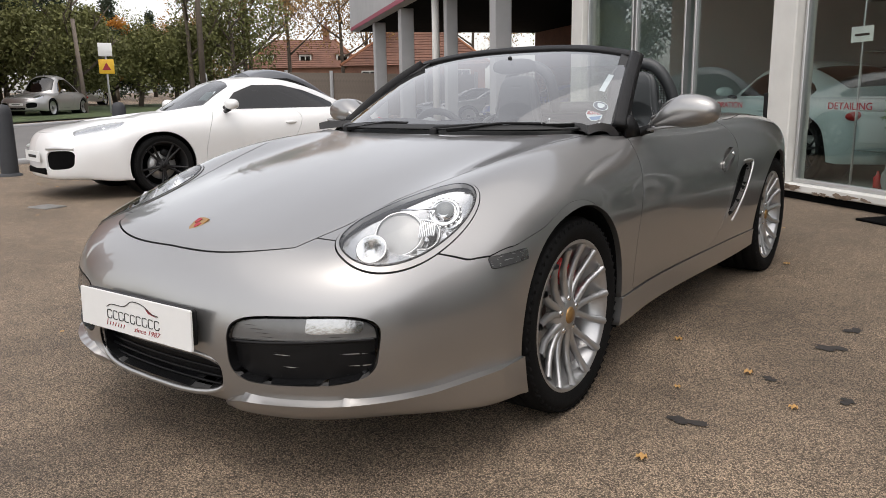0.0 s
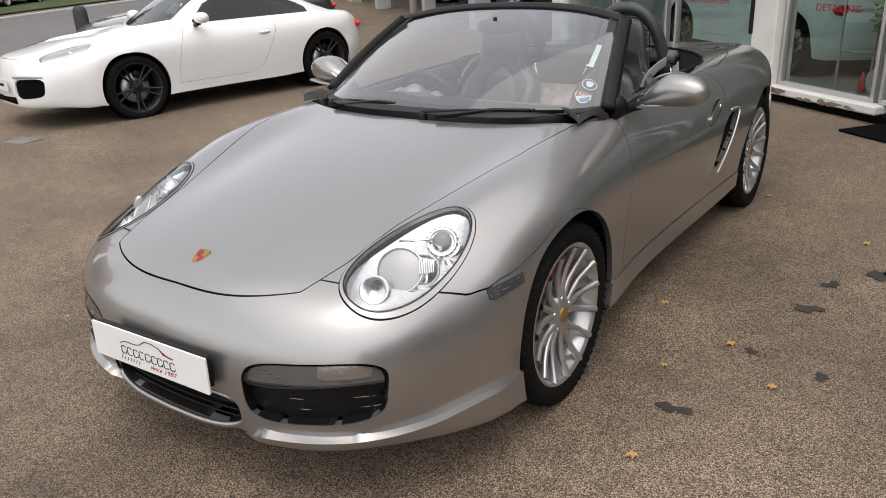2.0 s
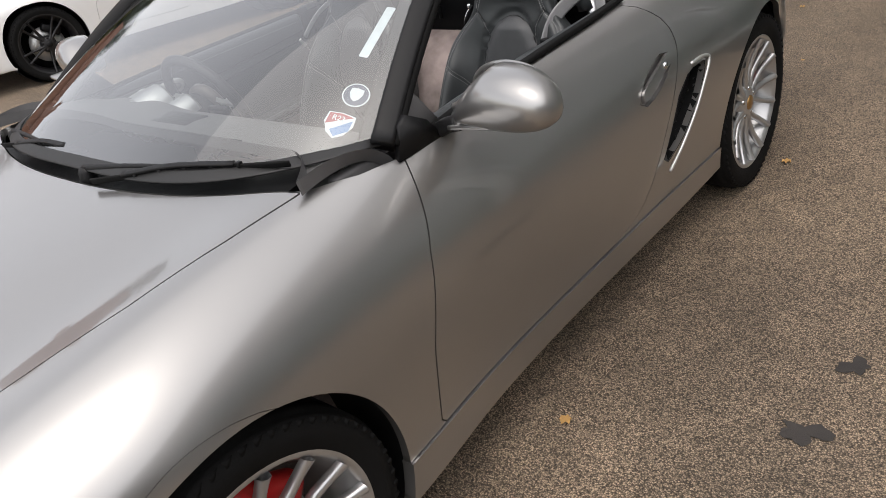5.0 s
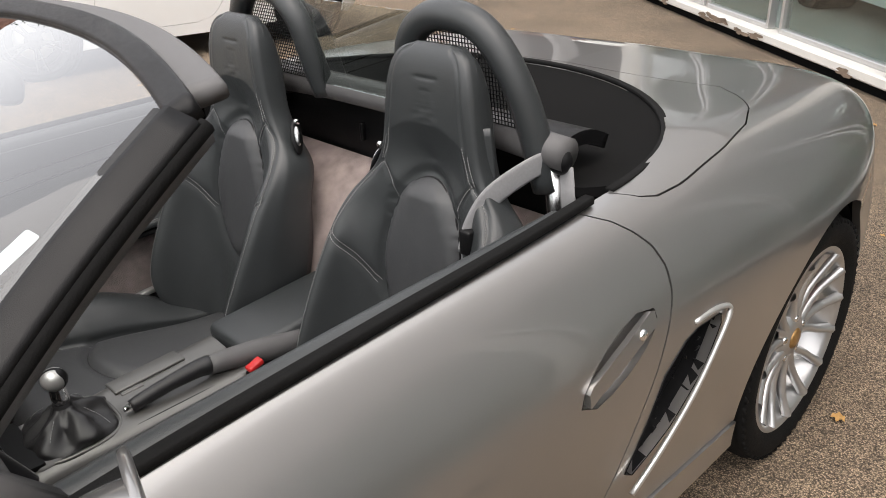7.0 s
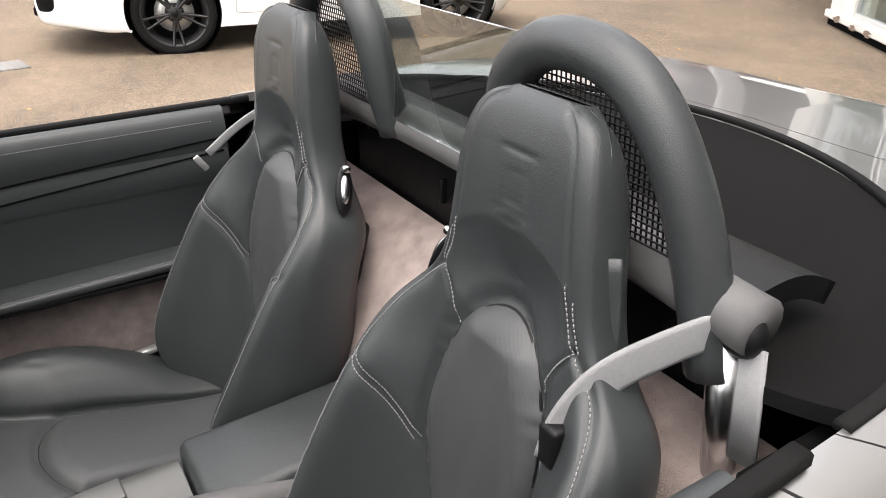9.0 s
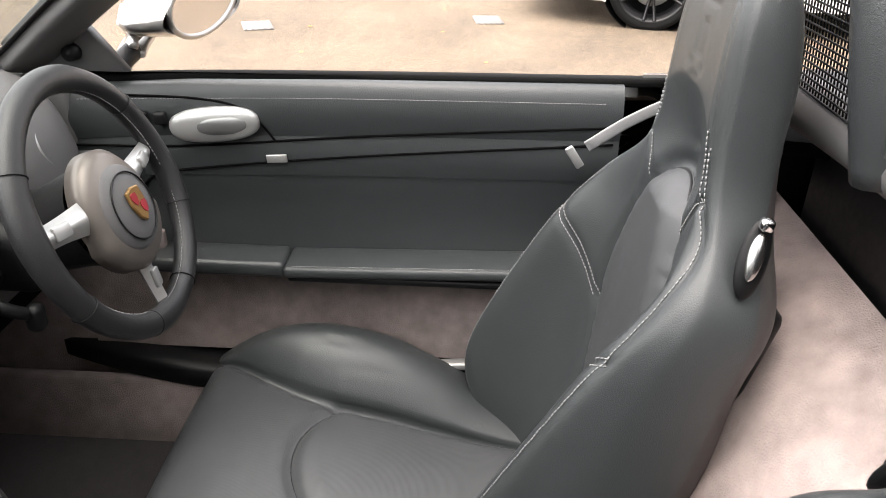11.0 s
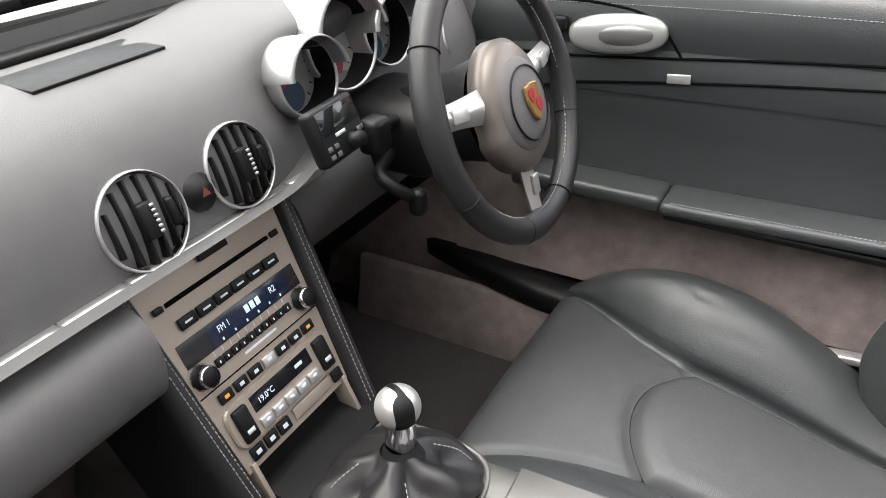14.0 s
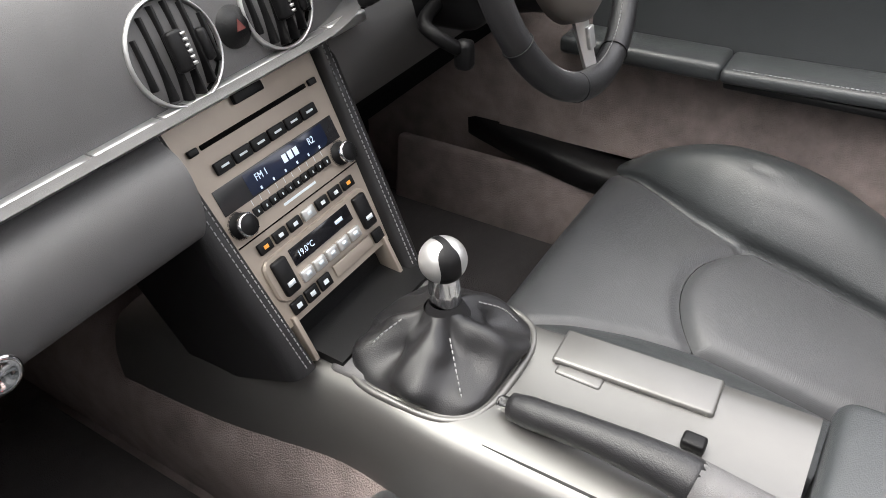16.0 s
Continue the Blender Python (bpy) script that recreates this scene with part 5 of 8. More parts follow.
def build_seat(x, y, lever_side, name_label):
    seat = thing("seat", name_label, "car seat", at=pose(x, y, .285), group="seats in the roadster")
    lean = Matrix(((1, 0, 0, 0), (0, -.971, .238, 0), (0, .238, .971, 0), (0, 0, 0, 1)))
    raw = seat_back()

    def oval(v):
        d = np.sqrt((v[:, 0] / .114) ** 2 + ((v[:, 2] - .400) / .197) ** 2)
        return np.where(v[:, 1] > -.03, (d - 1) * .11, .1)
    v0 = np.array(raw[0])
    d = np.sqrt((v0[:, 0] / .125) ** 2 + ((v0[:, 2] - .628) / .080) ** 2)
    sink = np.where(v0[:, 1] > -.03, .030 * np.clip(1 - d, 0, 1), 0)
    # a deep groove round the oval pad, fine ones along the seams
    sink = sink + np.exp(-(oval(v0) / .009) ** 2) * .012
    for line in SEAMS.values():
        for side in (1, -1):
            sink = sink + .0035 * np.exp(-(near_line(v0, line, side) / .006) ** 2)
    # shield pressed into the headrest: two outlines with fine level bars
    u_, w_ = v0[:, 0] / .028, (v0[:, 2] - .752) / .042
    d_ = np.maximum(np.abs(u_) * (1 + .5 * np.clip(-w_, 0, 1) ** 2), np.abs(w_))
    press = np.exp(-((d_ - 1) / .09) ** 2) + .6 * np.exp(-((d_ - .42) / .09) ** 2) + .35 * (d_ < .85) * (.5 + .5 * np.sin(v0[:, 2] * 900))
    sink = sink + np.where(v0[:, 1] > -.02, .0026 * press, 0)
    raw = (v0 - sink[:, None] * normals(raw), raw[1])
    pad, rest_ = cut(raw, oval)
    rear_, rest_ = cut(rest_, lambda v: v[:, 1] + .062 - .03 * np.clip((v[:, 2] - .5) / .3, 0, 1))
    back = part("backrest", moved(rest_, lean), LEATHER, seat, "black leather backrest with built-in headrest")
    part("back_shell", moved(shifted(rear_, -.004), lean), SHELL, seat, "dark grey moulded shell of the backrest")
    pv = np.array(pad[0])
    part("back_insert", moved((pv + np.array([[0, 1.0, 0]]) * (.012 * np.clip(-oval(pv) / .022, 0, 1) ** .55)[:, None], pad[1]), lean), LEATHER2, seat, "finely perforated oval insert")
    skin_v = np.array(raw[0])
    nrm = normals(raw)
    front_ = skin_v[:, 1] > -.055
    sv, sn = skin_v[front_], nrm[front_]

    def lay(line, side, off):
        """Puts a plan line on the front of the backrest."""
        t = np.gradient(line, axis=0)
        t /= np.linalg.norm(t, axis=1)[:, None]
        out = []
        for p, q in zip(line, t):
            px, pz = side * (p[0] + off * q[1]), p[1] - off * q[0]
            dd = (sv[:, 0] - px) ** 2 + (sv[:, 2] - pz) ** 2
            k = np.argsort(dd)[:5]
            wgt = 1 / (dd[k] + 1e-6)
            yy, nn = (sv[k, 1] * wgt).sum() / wgt.sum(), sn[k].mean(0)
            out.append(np.array(lean @ Vector((px, yy, pz) + nn * .0012)))
        return out
    for name, line in SEAMS.items():
        for side in (1, -1):
            for off in ((-.0045, .0045) if name in ("head", "cross") else (.004,)):
                sewn(lay(line, side, off), back, .0009)
    # a black tube draws the dark, shaded line of the groove round the insert
    ring_ = np.array([(.113 * math.cos(a), .400 + .196 * math.sin(a)) for a in np.linspace(0, 2 * math.pi, 90)])
    pipe = np.array(lay(ring_, 1, 0))[:-1]
    for _ in range(12):
        pipe = (np.roll(pipe, 1, 0) + 2 * pipe + np.roll(pipe, -1, 0)) / 4
    part("insert_groove_line", tube(list(pipe), .0026, 6, closed=True), BLACK, back)
    cu = Matrix.Translation((0, -.587, .0))
    cr = seat_cushion(lever_side)

    def side_fn(v):
        return np.abs(v[:, 0]) - cushion_seam(v[:, 1])

    def arc(v):
        d_ = np.sqrt((v[:, 0] / .198) ** 2 + ((v[:, 1] - .45) / .255) ** 2)
        return np.maximum((d_ - 1) * .16, side_fn(v) + .002)
    ins, outer = cut(cr, arc)
    dip = np.array(outer[0])
    rr = np.random.RandomState(8)
    crease = np.zeros(len(dip))
    for _ in range(14):
        cx, cy, ang_ = rr.choice((-1, 1)) * rr.uniform(.16, .22), rr.uniform(.22, .44), rr.uniform(-.6, .6)
        along_ = (dip[:, 0] - cx) * math.sin(ang_) + (dip[:, 1] - cy) * math.cos(ang_)
        across_ = (dip[:, 0] - cx) * math.cos(ang_) - (dip[:, 1] - cy) * math.sin(ang_)
        crease += .0011 * np.exp(-(along_ / .06) ** 2 - (across_ / .007) ** 2)
    crease += .008 * np.exp(-(side_fn(dip) / .006) ** 2) + .008 * np.exp(-(arc(dip) / .007) ** 2)
    dip = dip - crease[:, None] * normals(outer)
    bolster, front_pad = cut((dip, outer[1]), lambda v: -side_fn(v))
    part("cushion", moved(lipped(bolster, .06), cu), LEATHER, seat, "black leather seat cushion with raised bolsters")
    part("cushion_front", moved(lipped(front_pad, .04), cu), LEATHER2, seat, "finely perforated front of the cushion")
    iv = np.array(ins[0])
    part("cushion_insert", moved((iv + np.array([[0, 0, 1.0]]) * (.011 * np.clip(-arc(iv) / .026, 0, 1) ** .55 - .008 * np.exp(-(arc(iv) / .007) ** 2))[:, None], ins[1]), cu), LEATHER2, seat, "finely perforated insert")
    part("cushion_base", box(.42, .42, .10, (0, -.29, -.055), .03), BLACK, seat, "black seat base")
    part("seat_rail", box(.40, .46, .03, (0, -.25, -.105), .006), SATIN, seat)
    part("seat_shell", moved(box(.33, .025, .48, (0, -.112, .27), .012), lean), BLACK, seat)
    part("lever_plate", moved(ellipsoid(.007, .017, .044, 16, 12), lean @ Matrix.Translation((lever_side * .200, -.032, .585)) @ Matrix.Rotation(radians(lever_side * -22), 4, "Y")), BLACK, seat)
    lev = part("tilt_lever", moved(ellipsoid(.007, .009, .026, 16, 12), lean @ Matrix.Translation((lever_side * .206, -.030, .590)) @ Matrix.Rotation(radians(lever_side * -22), 4, "Y")), CHROME2, seat, "silver tilt lever at the shoulder")
    part("lever_knob", moved(box(.014, .014, .014, (0, 0, 0), .004), lean @ Matrix.Translation((lever_side * .196, -.030, .624))), CHROME, lev)
    return seat


build_seat(-.364, 1.512, 1, "black leather driver's seat with pale stitching")
build_seat(.330, 1.53, -1, "black leather passenger seat with pale stitching")

# ---- behind the seats ----
rear = part("rear_bulkhead", thick(sheet([[(x, 1.62 + .03 * math.cos(x * 3), .30) for x in np.linspace(-.62, .62, 9)], [(x, 1.70, .55) for x in np.linspace(-.62, .62, 9)], [(x, 1.80, .70) for x in np.linspace(-.62, .62, 9)], [(x, 1.87, .735) for x in np.linspace(-.62, .62, 9)]], 30, 20), .02), CARPET_L, roadster, "brushed pale grey carpet on the rear bulkhead")
part("rear_bin", box(.98, .03, .19, (0, 1.885, .835), .008), BLACK, rear, "black storage bin front")
for x in (-.13, .20):
    part("bin_catch", box(.012, .02, .05, (x, 1.868, .82), .004), BLACK, rear)
part("rear_deck", thick(sheet([[(x, 1.84, .915) for x in np.linspace(-.55, .55, 9)], [(x, 1.90, .918) for x in np.linspace(-.55, .55, 9)], [(x, 1.97, .890) for x in np.linspace(-.55, .55, 9)]], 20, 10), .03), BLACK, rear)
part("cross_member", tube(smooth_path([(-.58, 1.80, .93), (-.2, 1.815, .945), (.2, 1.815, .945), (.58, 1.80, .93)], 20), .034, 14), TRIM, rear, "padded cross bar between the hoops")
well = []
for t in np.linspace(0, 1, 6):
    row = []
    for a in np.linspace(-1, 1, 21):
        ang = a * math.pi / 2
        k = 1 - t * .32
        row.append((.685 * k * math.sin(ang) if t < 1 else .46 * math.sin(ang), 1.80 + (.655 * math.cos(ang)) * (1 - t * .55), .895 - .02 * math.sin(t * 3) - (.02 * t)))
    well.append(row)
part("folded_roof", thick(sheet(well, 60, 24), .02), mat("black_hood_cloth", (.009, .009, .009), .9, grain=.2, scale=60, bump=.4, bscale=900, spec=.05), roadster, "black folded roof cover behind the hoops")
# the well's shade is put into near-black sheets
part("well_floor", joined(box(1.30, .70, .02, (0, 2.12, .66)), box(.02, .5, .2, (.66, 1.95, .74)), box(.02, .5, .2, (-.66, 1.95, .74))), VOID, roadster, "near-black lining of the roof well, its shade painted in")
rim = [(.697 * math.sin(a), 1.77 + .699 * math.cos(a), .897 + .004 * math.cos(a)) for a in np.linspace(-math.pi / 2, math.pi / 2, 40)]
part("well_seal", tube(rim, 0, 8, flat=(.018, .012, (0, 0, 1))), RUBBER, roadster, "black rubber seal round the roof well")
for s in (1, -1):
    hoop_pts = smooth_path([(s * .185, 1.80, .93), (s * .192, 1.775, 1.03), (s * .215, 1.762, 1.12), (s * .275, 1.757, 1.172), (s * .35, 1.755, 1.184), (s * .425, 1.757, 1.165), (s * .485, 1.765, 1.10), (s * .525, 1.78, 1.0), (s * .555, 1.80, .86)], 44)
    hoop_pts = [p - np.array((.020, 0, .010)) for p in hoop_pts] if s > 0 else hoop_pts
    hoop = part("roll_hoop", tube(hoop_pts, .031, 14), LEATHER, roadster, "padded black roll-over hoop with mesh")
    wires = []
    for k in range(38):
        x0 = .20 + k * .0085
        zt = np.interp(x0, [.20, .24, .29, .35, .42, .47, .52], [1.08, 1.135, 1.16, 1.168, 1.15, 1.10, 1.0])
        wires.append(tube([(s * x0, 1.79, .945), (s * x0, 1.772, zt)], .0014, 4))
    for k in range(26):
        z0 = .955 + k * .0085
        xa = np.interp(z0, [.95, 1.08, 1.135, 1.168], [.20, .205, .24, .31])
        xb = np.interp(z0, [.95, 1.0, 1.10, 1.15, 1.168], [.53, .52, .47, .42, .38])
        wires.append(tube([(s * xa, 1.785 - .07 * (z0 - .95), z0), (s * xb, 1.785 - .07 * (z0 - .95), z0)], .0014, 4))
    net = moved(joined(*wires), Matrix.Translation((-.02 if s > 0 else 0, 0, -.006)))
    tagged(part("hoop_net", net, BLACK, hoop, "black wire mesh in the hoop"), kind="stuff")
    part("hoop_foot", tube([(s * .545, 1.80, .90), (s * .565, 1.81, .70)], .020, 12), CHROME2, hoop, "bright metal hoop foot")
    # belt: guide at the shoulder, webbing to the seat side
    guide = part("belt_guide", moved(ellipsoid(.03, .022, .03, 16, 10), Matrix.Translation((s * .560, 1.80, .915))), BLACK, roadster, "black seat belt guide")
    if s < 0:
        part("belt_webbing", tube(smooth_path([(s * .57, 1.79, .915), (s * .592, 1.70, .885), (s * .590, 1.63, .852), (s * .585, 1.565, .808)], 16), 0, 8, flat=(.005, .018, (0, 0, 1))), BELT, guide, "grey seat belt webbing")
        part("belt_tongue", box(.006, .014, .04, (s * .585, 1.548, .79), .004, turn=Matrix.Rotation(radians(35), 4, "X")), SATIN, guide)
        continue
    part("belt_webbing", tube(smooth_path([(s * .548, 1.79, .918), (s * .525, 1.73, .898), (s * .495, 1.675, .86), (s * .477, 1.645, .805), (s * .470, 1.635, .75)], 20), 0, 8, flat=(.006, .046, (0, 0, 1))), BELT, guide, "grey seat belt webbing")
    part("belt_drop", tube(smooth_path([(s * .470, 1.637, .76), (s * .475, 1.63, .66), (s * .53, 1.56, .45), (s * .58, 1.50, .30)], 16), 0, 8, flat=(.046, .004, (0, 1, .1))), BELT, guide)
    part("belt_tail", tube([(s * .572, 1.80, .905), (s * .59, 1.80, .76)], 0, 8, flat=(.046, .004, (0, 1, 0))), BELT, guide)
    part("belt_tongue", box(.030, .035, .055, (s * .472, 1.636, .775), .006), BLACK, guide)
    part("belt_strap", tube(smooth_path([(s * .462, 1.70, .985), (s * .472, 1.70, .89), (s * .478, 1.69, .80)], 12), 0, 8, flat=(.020, .006, (.6, -.7, .1))), LEATHER, guide, "leather strap that holds the belt")
    part("strap_stud", moved(ellipsoid(.008, .008, .008, 12, 8), Matrix.Translation((s * .482, 1.686, .802))), BLACK, guide)
    buckle = part("belt_buckle", box(.028, .045, .10, (s * .118, 1.33, .43), .008, turn=Matrix.Rotation(radians(18), 4, "X")), BLACK, roadster, "black seat belt buckle with a red button")
    part("buckle_button", box(.022, .038, .014, (s * .118, 1.316, .483), .004, turn=Matrix.Rotation(radians(18), 4, "X")), RED, buckle, "red release button")
pane2 = part("wind_deflector", thick(sheet([[(x, 1.78, .965) for x in (-.17, 0, .17)], [(x, 1.765, 1.17) for x in (-.20, 0, .20)]], 10, 8), .004), GLASS, roadster, "clear wind deflector between the hoops")
pane2.visible_shadow = False


# ---- dashboard ----
def dash_sections():
    """The fascia's skin: the profile from the glass down to the knees, repeated across the car."""
    rows = []
    prof = [(.50, .888), (.57, .896), (.64, .892), (.695, .872), (.725, .840), (.742, .800), (.750, .765), (.752, .746)]
    for y, z in prof:
        row = []
        for x in np.linspace(-.69, .69, 31):
            end = max(0, abs(x) - .56) / .13
            pod = math.exp(-((x + .30) / .16) ** 4)
            row.append((x, y - .10 * end**2 - .045 * pod * (z < .86), z + .012 * pod * (z > .86) - .01 * end**2))
        rows.append(row)
    return sheet(rows, 110, 50)


VRING = mat("vent_ring_silver", (.58, .58, .58), .3, .85, grain=.05)
dash = part("dashboard", lipped(dash_sections(), .03), TRIM, roadster, "dark grey soft-touch dashboard")
part("knee_panel", thick(sheet([[(x, y - .06 * (max(0, abs(x) - .55) / .14) ** 2, z) for x in np.linspace(-.68, -.11, 15)] for y, z in ((.745, .738), (.755, .715), (.742, .66), (.70, .60))], 40, 16), -.02), TRIM, dash)
glovebox = part("glovebox", thick(sheet([[(x, y - .06 * (max(0, abs(x) - .55) / .14) ** 2, z) for x in np.linspace(.135, .68, 15)] for y, z in ((.748, .735), (.786, .722), (.800, .685), (.792, .645), (.765, .625), (.69, .615))], 40, 24), -.02), TRIM, dash, "dark grey glovebox lid")
# near-black sheets stand in for the shade under the fascia
part("under_dash", joined(box(1.30, .40, .02, (0, .50, .60)), box(.53, .14, .2, (-.40, .62, .66))), VOID, dash, "near-black sheets with the shade below the dashboard painted in")
for sgn in (1, -1):
    part("dash_end", box(.03, .22, .26, (sgn * .672, .60, .74), .01), TRIM, dash)
part("speaker_grille", box(.16, .07, .004, (0, .60, .8945), .001), BLACK, dash, "black speaker grille on the dashboard")
part("demister_slot", tube([(x, .515 + .03 * abs(x) ** 2, .896) for x in np.linspace(-.35, .35, 15)], 0, 8, flat=(.03, .01, (0, 0, 1))), BLACK, dash)
for k in range(9):
    part("demister_bar", box(.004, .035, .006, (-.49 + k * .012, .60, .888), .001), BLACK, dash)
for x0, x1 in ((.66, .30), (.297, .195), (.192, .125), (.120, -.10), (-.105, -.165)):
    part("bright_strip", tube([(x, .757 - .06 * (max(0, abs(x) - .55) / .14) ** 2, .741) for x in np.linspace(x0, x1, 8)], 0, 8, flat=(.013, .013, (0, 1, 0))), VRING, dash, "satin silver trim strip")
hl = part("glovebox_lock", moved(lathe([(0, .001), (.009, .001), (.012, .004), (.016, .003), (.017, 0), (.017, -.01)], 24), Matrix.Translation((.339, .797, .651)) @ Matrix.Rotation(radians(-90), 4, "X")), CHROME, glovebox)


def round_vent(x, y, z, r, yaw=0.0):
    aim = Matrix.Translation((x, y, z)) @ Matrix.Rotation(radians(yaw), 4, "Z") @ Vector((0, .955, .30)).to_track_quat("Z", "Y").to_matrix().to_4x4()
    v = part("air_vent", moved(lathe([(r * .93, -.006), (r * .94, .003), (r * .965, .0045), (r * .99, .0), (r * .995, -.008)], 48), aim), VRING, dash, "round air vent with a silver ring")
    part("vent_cavity", moved(lathe([(0, -.028), (r * .86, -.028), (r * .92, .0)], 32), aim), VOID, v)
    for k in range(6):
        u = (k - 2.5) * r * .30
        h = math.sqrt(max((r * .88) ** 2 - u * u, 1e-6))
        part("vent_slat", moved(box(.0035, 2 * h, .02, (u, 0, -.006), .001, turn=Matrix.Rotation(radians(18), 4, "Y")), aim), BLACK, v)
    tab = part("vent_tab", moved(box(.016, .036, .012, (0, 0, .006), .003), aim), BLACK, v)
    for k in range(6):
        part("tab_rib", moved(box(.004, .0028, .003, (.006, (k - 2.5) * .0052, .0125)), aim), SATIN, tab)
    part("vent_wheel", moved(box(.010, .030, .016, (r * .62, -.004, .0), .004), aim), BLACK, v)
    return v


round_vent(.080, .746, .788, .049)
round_vent(-.050, .746, .791, .047)
round_vent(-.540, .728, .798, .040, 14)
round_vent(.560, .728, .798, .040, -14)
hz = part("hazard_switch", moved(lathe([(0, .010), (.011, .010), (.0135, .004), (.0195, .003), (.021, -.004)], 28), Matrix.Translation((.010, .745, .786)) @ Vector((0, .955, .3)).to_track_quat("Z", "Y").to_matrix().to_4x4()), BLACK, dash, "round hazard switch")
part("hazard_triangle", prism([(-.0055, -.0045), (.0055, -.0045), (0, .006)], .0006), mat("dull_red", (.11, .022, .018), .5, grain=.1), hz, at=Matrix.Translation((.010, .7548, .7891)) @ Vector((0, .955, .3)).to_track_quat("Z", "Y").to_matrix().to_4x4(), smooth=False)

# ---- instruments ----
for x, y, z, r, lab in ((-.285, .715, .858, .062, "large rev counter with a red display"), (-.188, .735, .842, .046, "smaller speedometer"), (-.378, .722, .850, .048, "smaller combined gauge")):
    aim = Matrix.Translation((x, y, z)) @ Vector((.10, .96, .20)).to_track_quat("Z", "Y").to_matrix().to_4x4()
    g = part("gauge", moved(lathe([(r * .97, -.09), (r * 1.0, -.02), (r * 1.02, .0), (r * .985, .004), (r * .95, .001)], 44), aim), VRING, dash, lab)
    hood_ = cut(lathe([(r * 1.03, -.06), (r * 1.06, -.02), (r * 1.055, .022), (r * .99, .03), (r * .97, .022), (r * .95, -.03)], 44), lambda q: .12 * r - q[:, 1])[0]
    part("gauge_cowl", moved(hood_, aim), VRING, g, "pale silver cowl")
    part("gauge_liner", moved(lathe([(r * .955, .0), (r * .93, -.006), (r * .90, -.036)], 44), aim), BLACK, g)
    part("gauge_dial", moved(lathe([(0, -.035), (r * .90, -.035)], 40), aim), mat("pale_dial", (.30, .30, .30), .5, grain=.08), g, "pale grey dial", smooth=False)
    for k in range(13):
        a = radians(225 - k * 22.5)
        part("dial_tick", moved(box(r * .12, .0016, .0008, (r * .78, 0, 0)), aim @ Matrix.Translation((0, 0, -.0342)) @ Matrix.Rotation(a, 4, "Z")), INK, g)
    part("needle", moved(box(r * .62, .0026, .002, (r * .30, 0, 0), .0008), aim @ Matrix.Translation((0, 0, -.031)) @ Matrix.Rotation(radians(205), 4, "Z")), RED, g, "red needle")
    part("needle_boss", moved(lathe([(0, .004), (r * .14, .003), (r * .16, -.003)], 16), aim @ Matrix.Translation((0, 0, -.031))), BLACK, g)
    dm = mat("dial_display", (.22, .03, .05) if r > .05 else (.03, .06, .10), .3, grain=.15, scale=200)
    part("dial_display", moved(lathe([(0, 0), (r * .40, 0)], 24), aim @ Matrix.Translation((0, -r * .46, -.0335))), dm, g, "dark red digital display" if r > .05 else "small blue digital display", smooth=False)

# small display unit clipped to the fascia
unit = thing("digital_radio_display", "small black add-on radio display clipped beside the gauges", "radio", at=Matrix.Translation((-.130, .812, .812)) @ Matrix.Rotation(radians(10), 4, "Z") @ Vector((.1, .93, .34)).to_track_quat("Z", "Y").to_matrix().to_4x4())
part("case", box(.082, .062, .020, (0, 0, 0), .006, 3), BLACK, unit)
part("screen", box(.070, .026, .002, (0, .014, .0105), .0005), mat("unit_screen", (.01, .012, .013), .08, grain=.05), unit, "dark glossy screen")
part("dial_knob", moved(lathe([(0, .014), (.008, .014), (.0095, 0)], 18), Matrix.Translation((.012, -.018, .01))), BLACK, unit)
for k in range(4):
    part("key", box(.007, .005, .002, (-.03 + (k % 2) * .012, -.013 - (k // 2) * .009, .0105), .0005), TRIM, unit)
    part("key", box(.007, .005, .002, (.028 + (k % 2) * .009, -.010 - (k // 2) * .009, .0105), .0005), TRIM, unit)
part("brand_bar", box(.018, .004, .001, (-.004, -.003, .0105)), PALE, unit)
part("bracket", box(.02, .02, .05, (.03, 0, -.03), .004), BLACK, unit)

# ---- steering wheel ----
sw_at = Matrix.Translation((-.347, .914, .793)) @ Vector((0, .94, .34)).to_track_quat("Z", "Y").to_matrix().to_4x4()
flat_up = sw_at.to_3x3() @ Vector((0, 1, 0))
if flat_up.z < 0:
    sw_at = sw_at @ Matrix.Rotation(math.pi, 4, "Z")
wheel = thing("steering_wheel", "black leather three-spoke steering wheel with silver spokes", "steering wheel", at=sw_at)
R = .168
rimv = [(R * math.cos(a), R * math.sin(a), 0) for a in np.linspace(0, 2 * math.pi, 73)[:-1]]
part("rim", tube(rimv, [.0168 + .0015 * math.cos(2 * a + .4) ** 8 for a in np.linspace(0, 2 * math.pi, 73)[:-1]], 16, closed=True), LEATHER3, wheel, "leather-wrapped rim")
for a in (35, 145, 205, 250, 290, 335):
    c, s = math.cos(radians(a)), math.sin(radians(a))
    m = Matrix.Translation((R * c, R * s, 0)) @ Matrix.Rotation(radians(a), 4, "Z") @ Matrix.Rotation(radians(90), 4, "X")
    part("rim_seam", moved(tube([(.0177 * math.cos(t), .0177 * math.sin(t), 0) for t in np.linspace(0, 2 * math.pi, 21)[:-1]], .0009, 5, closed=True), m), BLACK, wheel)
sewn([(R * .902 * math.cos(a), R * .902 * math.sin(a), .005) for a in np.linspace(0, 2 * math.pi, 90)], wheel)
hubo = [(.072 * math.cos(a) * (1 + .10 * (math.sin(a) < -.3)), .084 * math.sin(a)) for a in np.linspace(0, 2 * math.pi, 41)[:-1]]
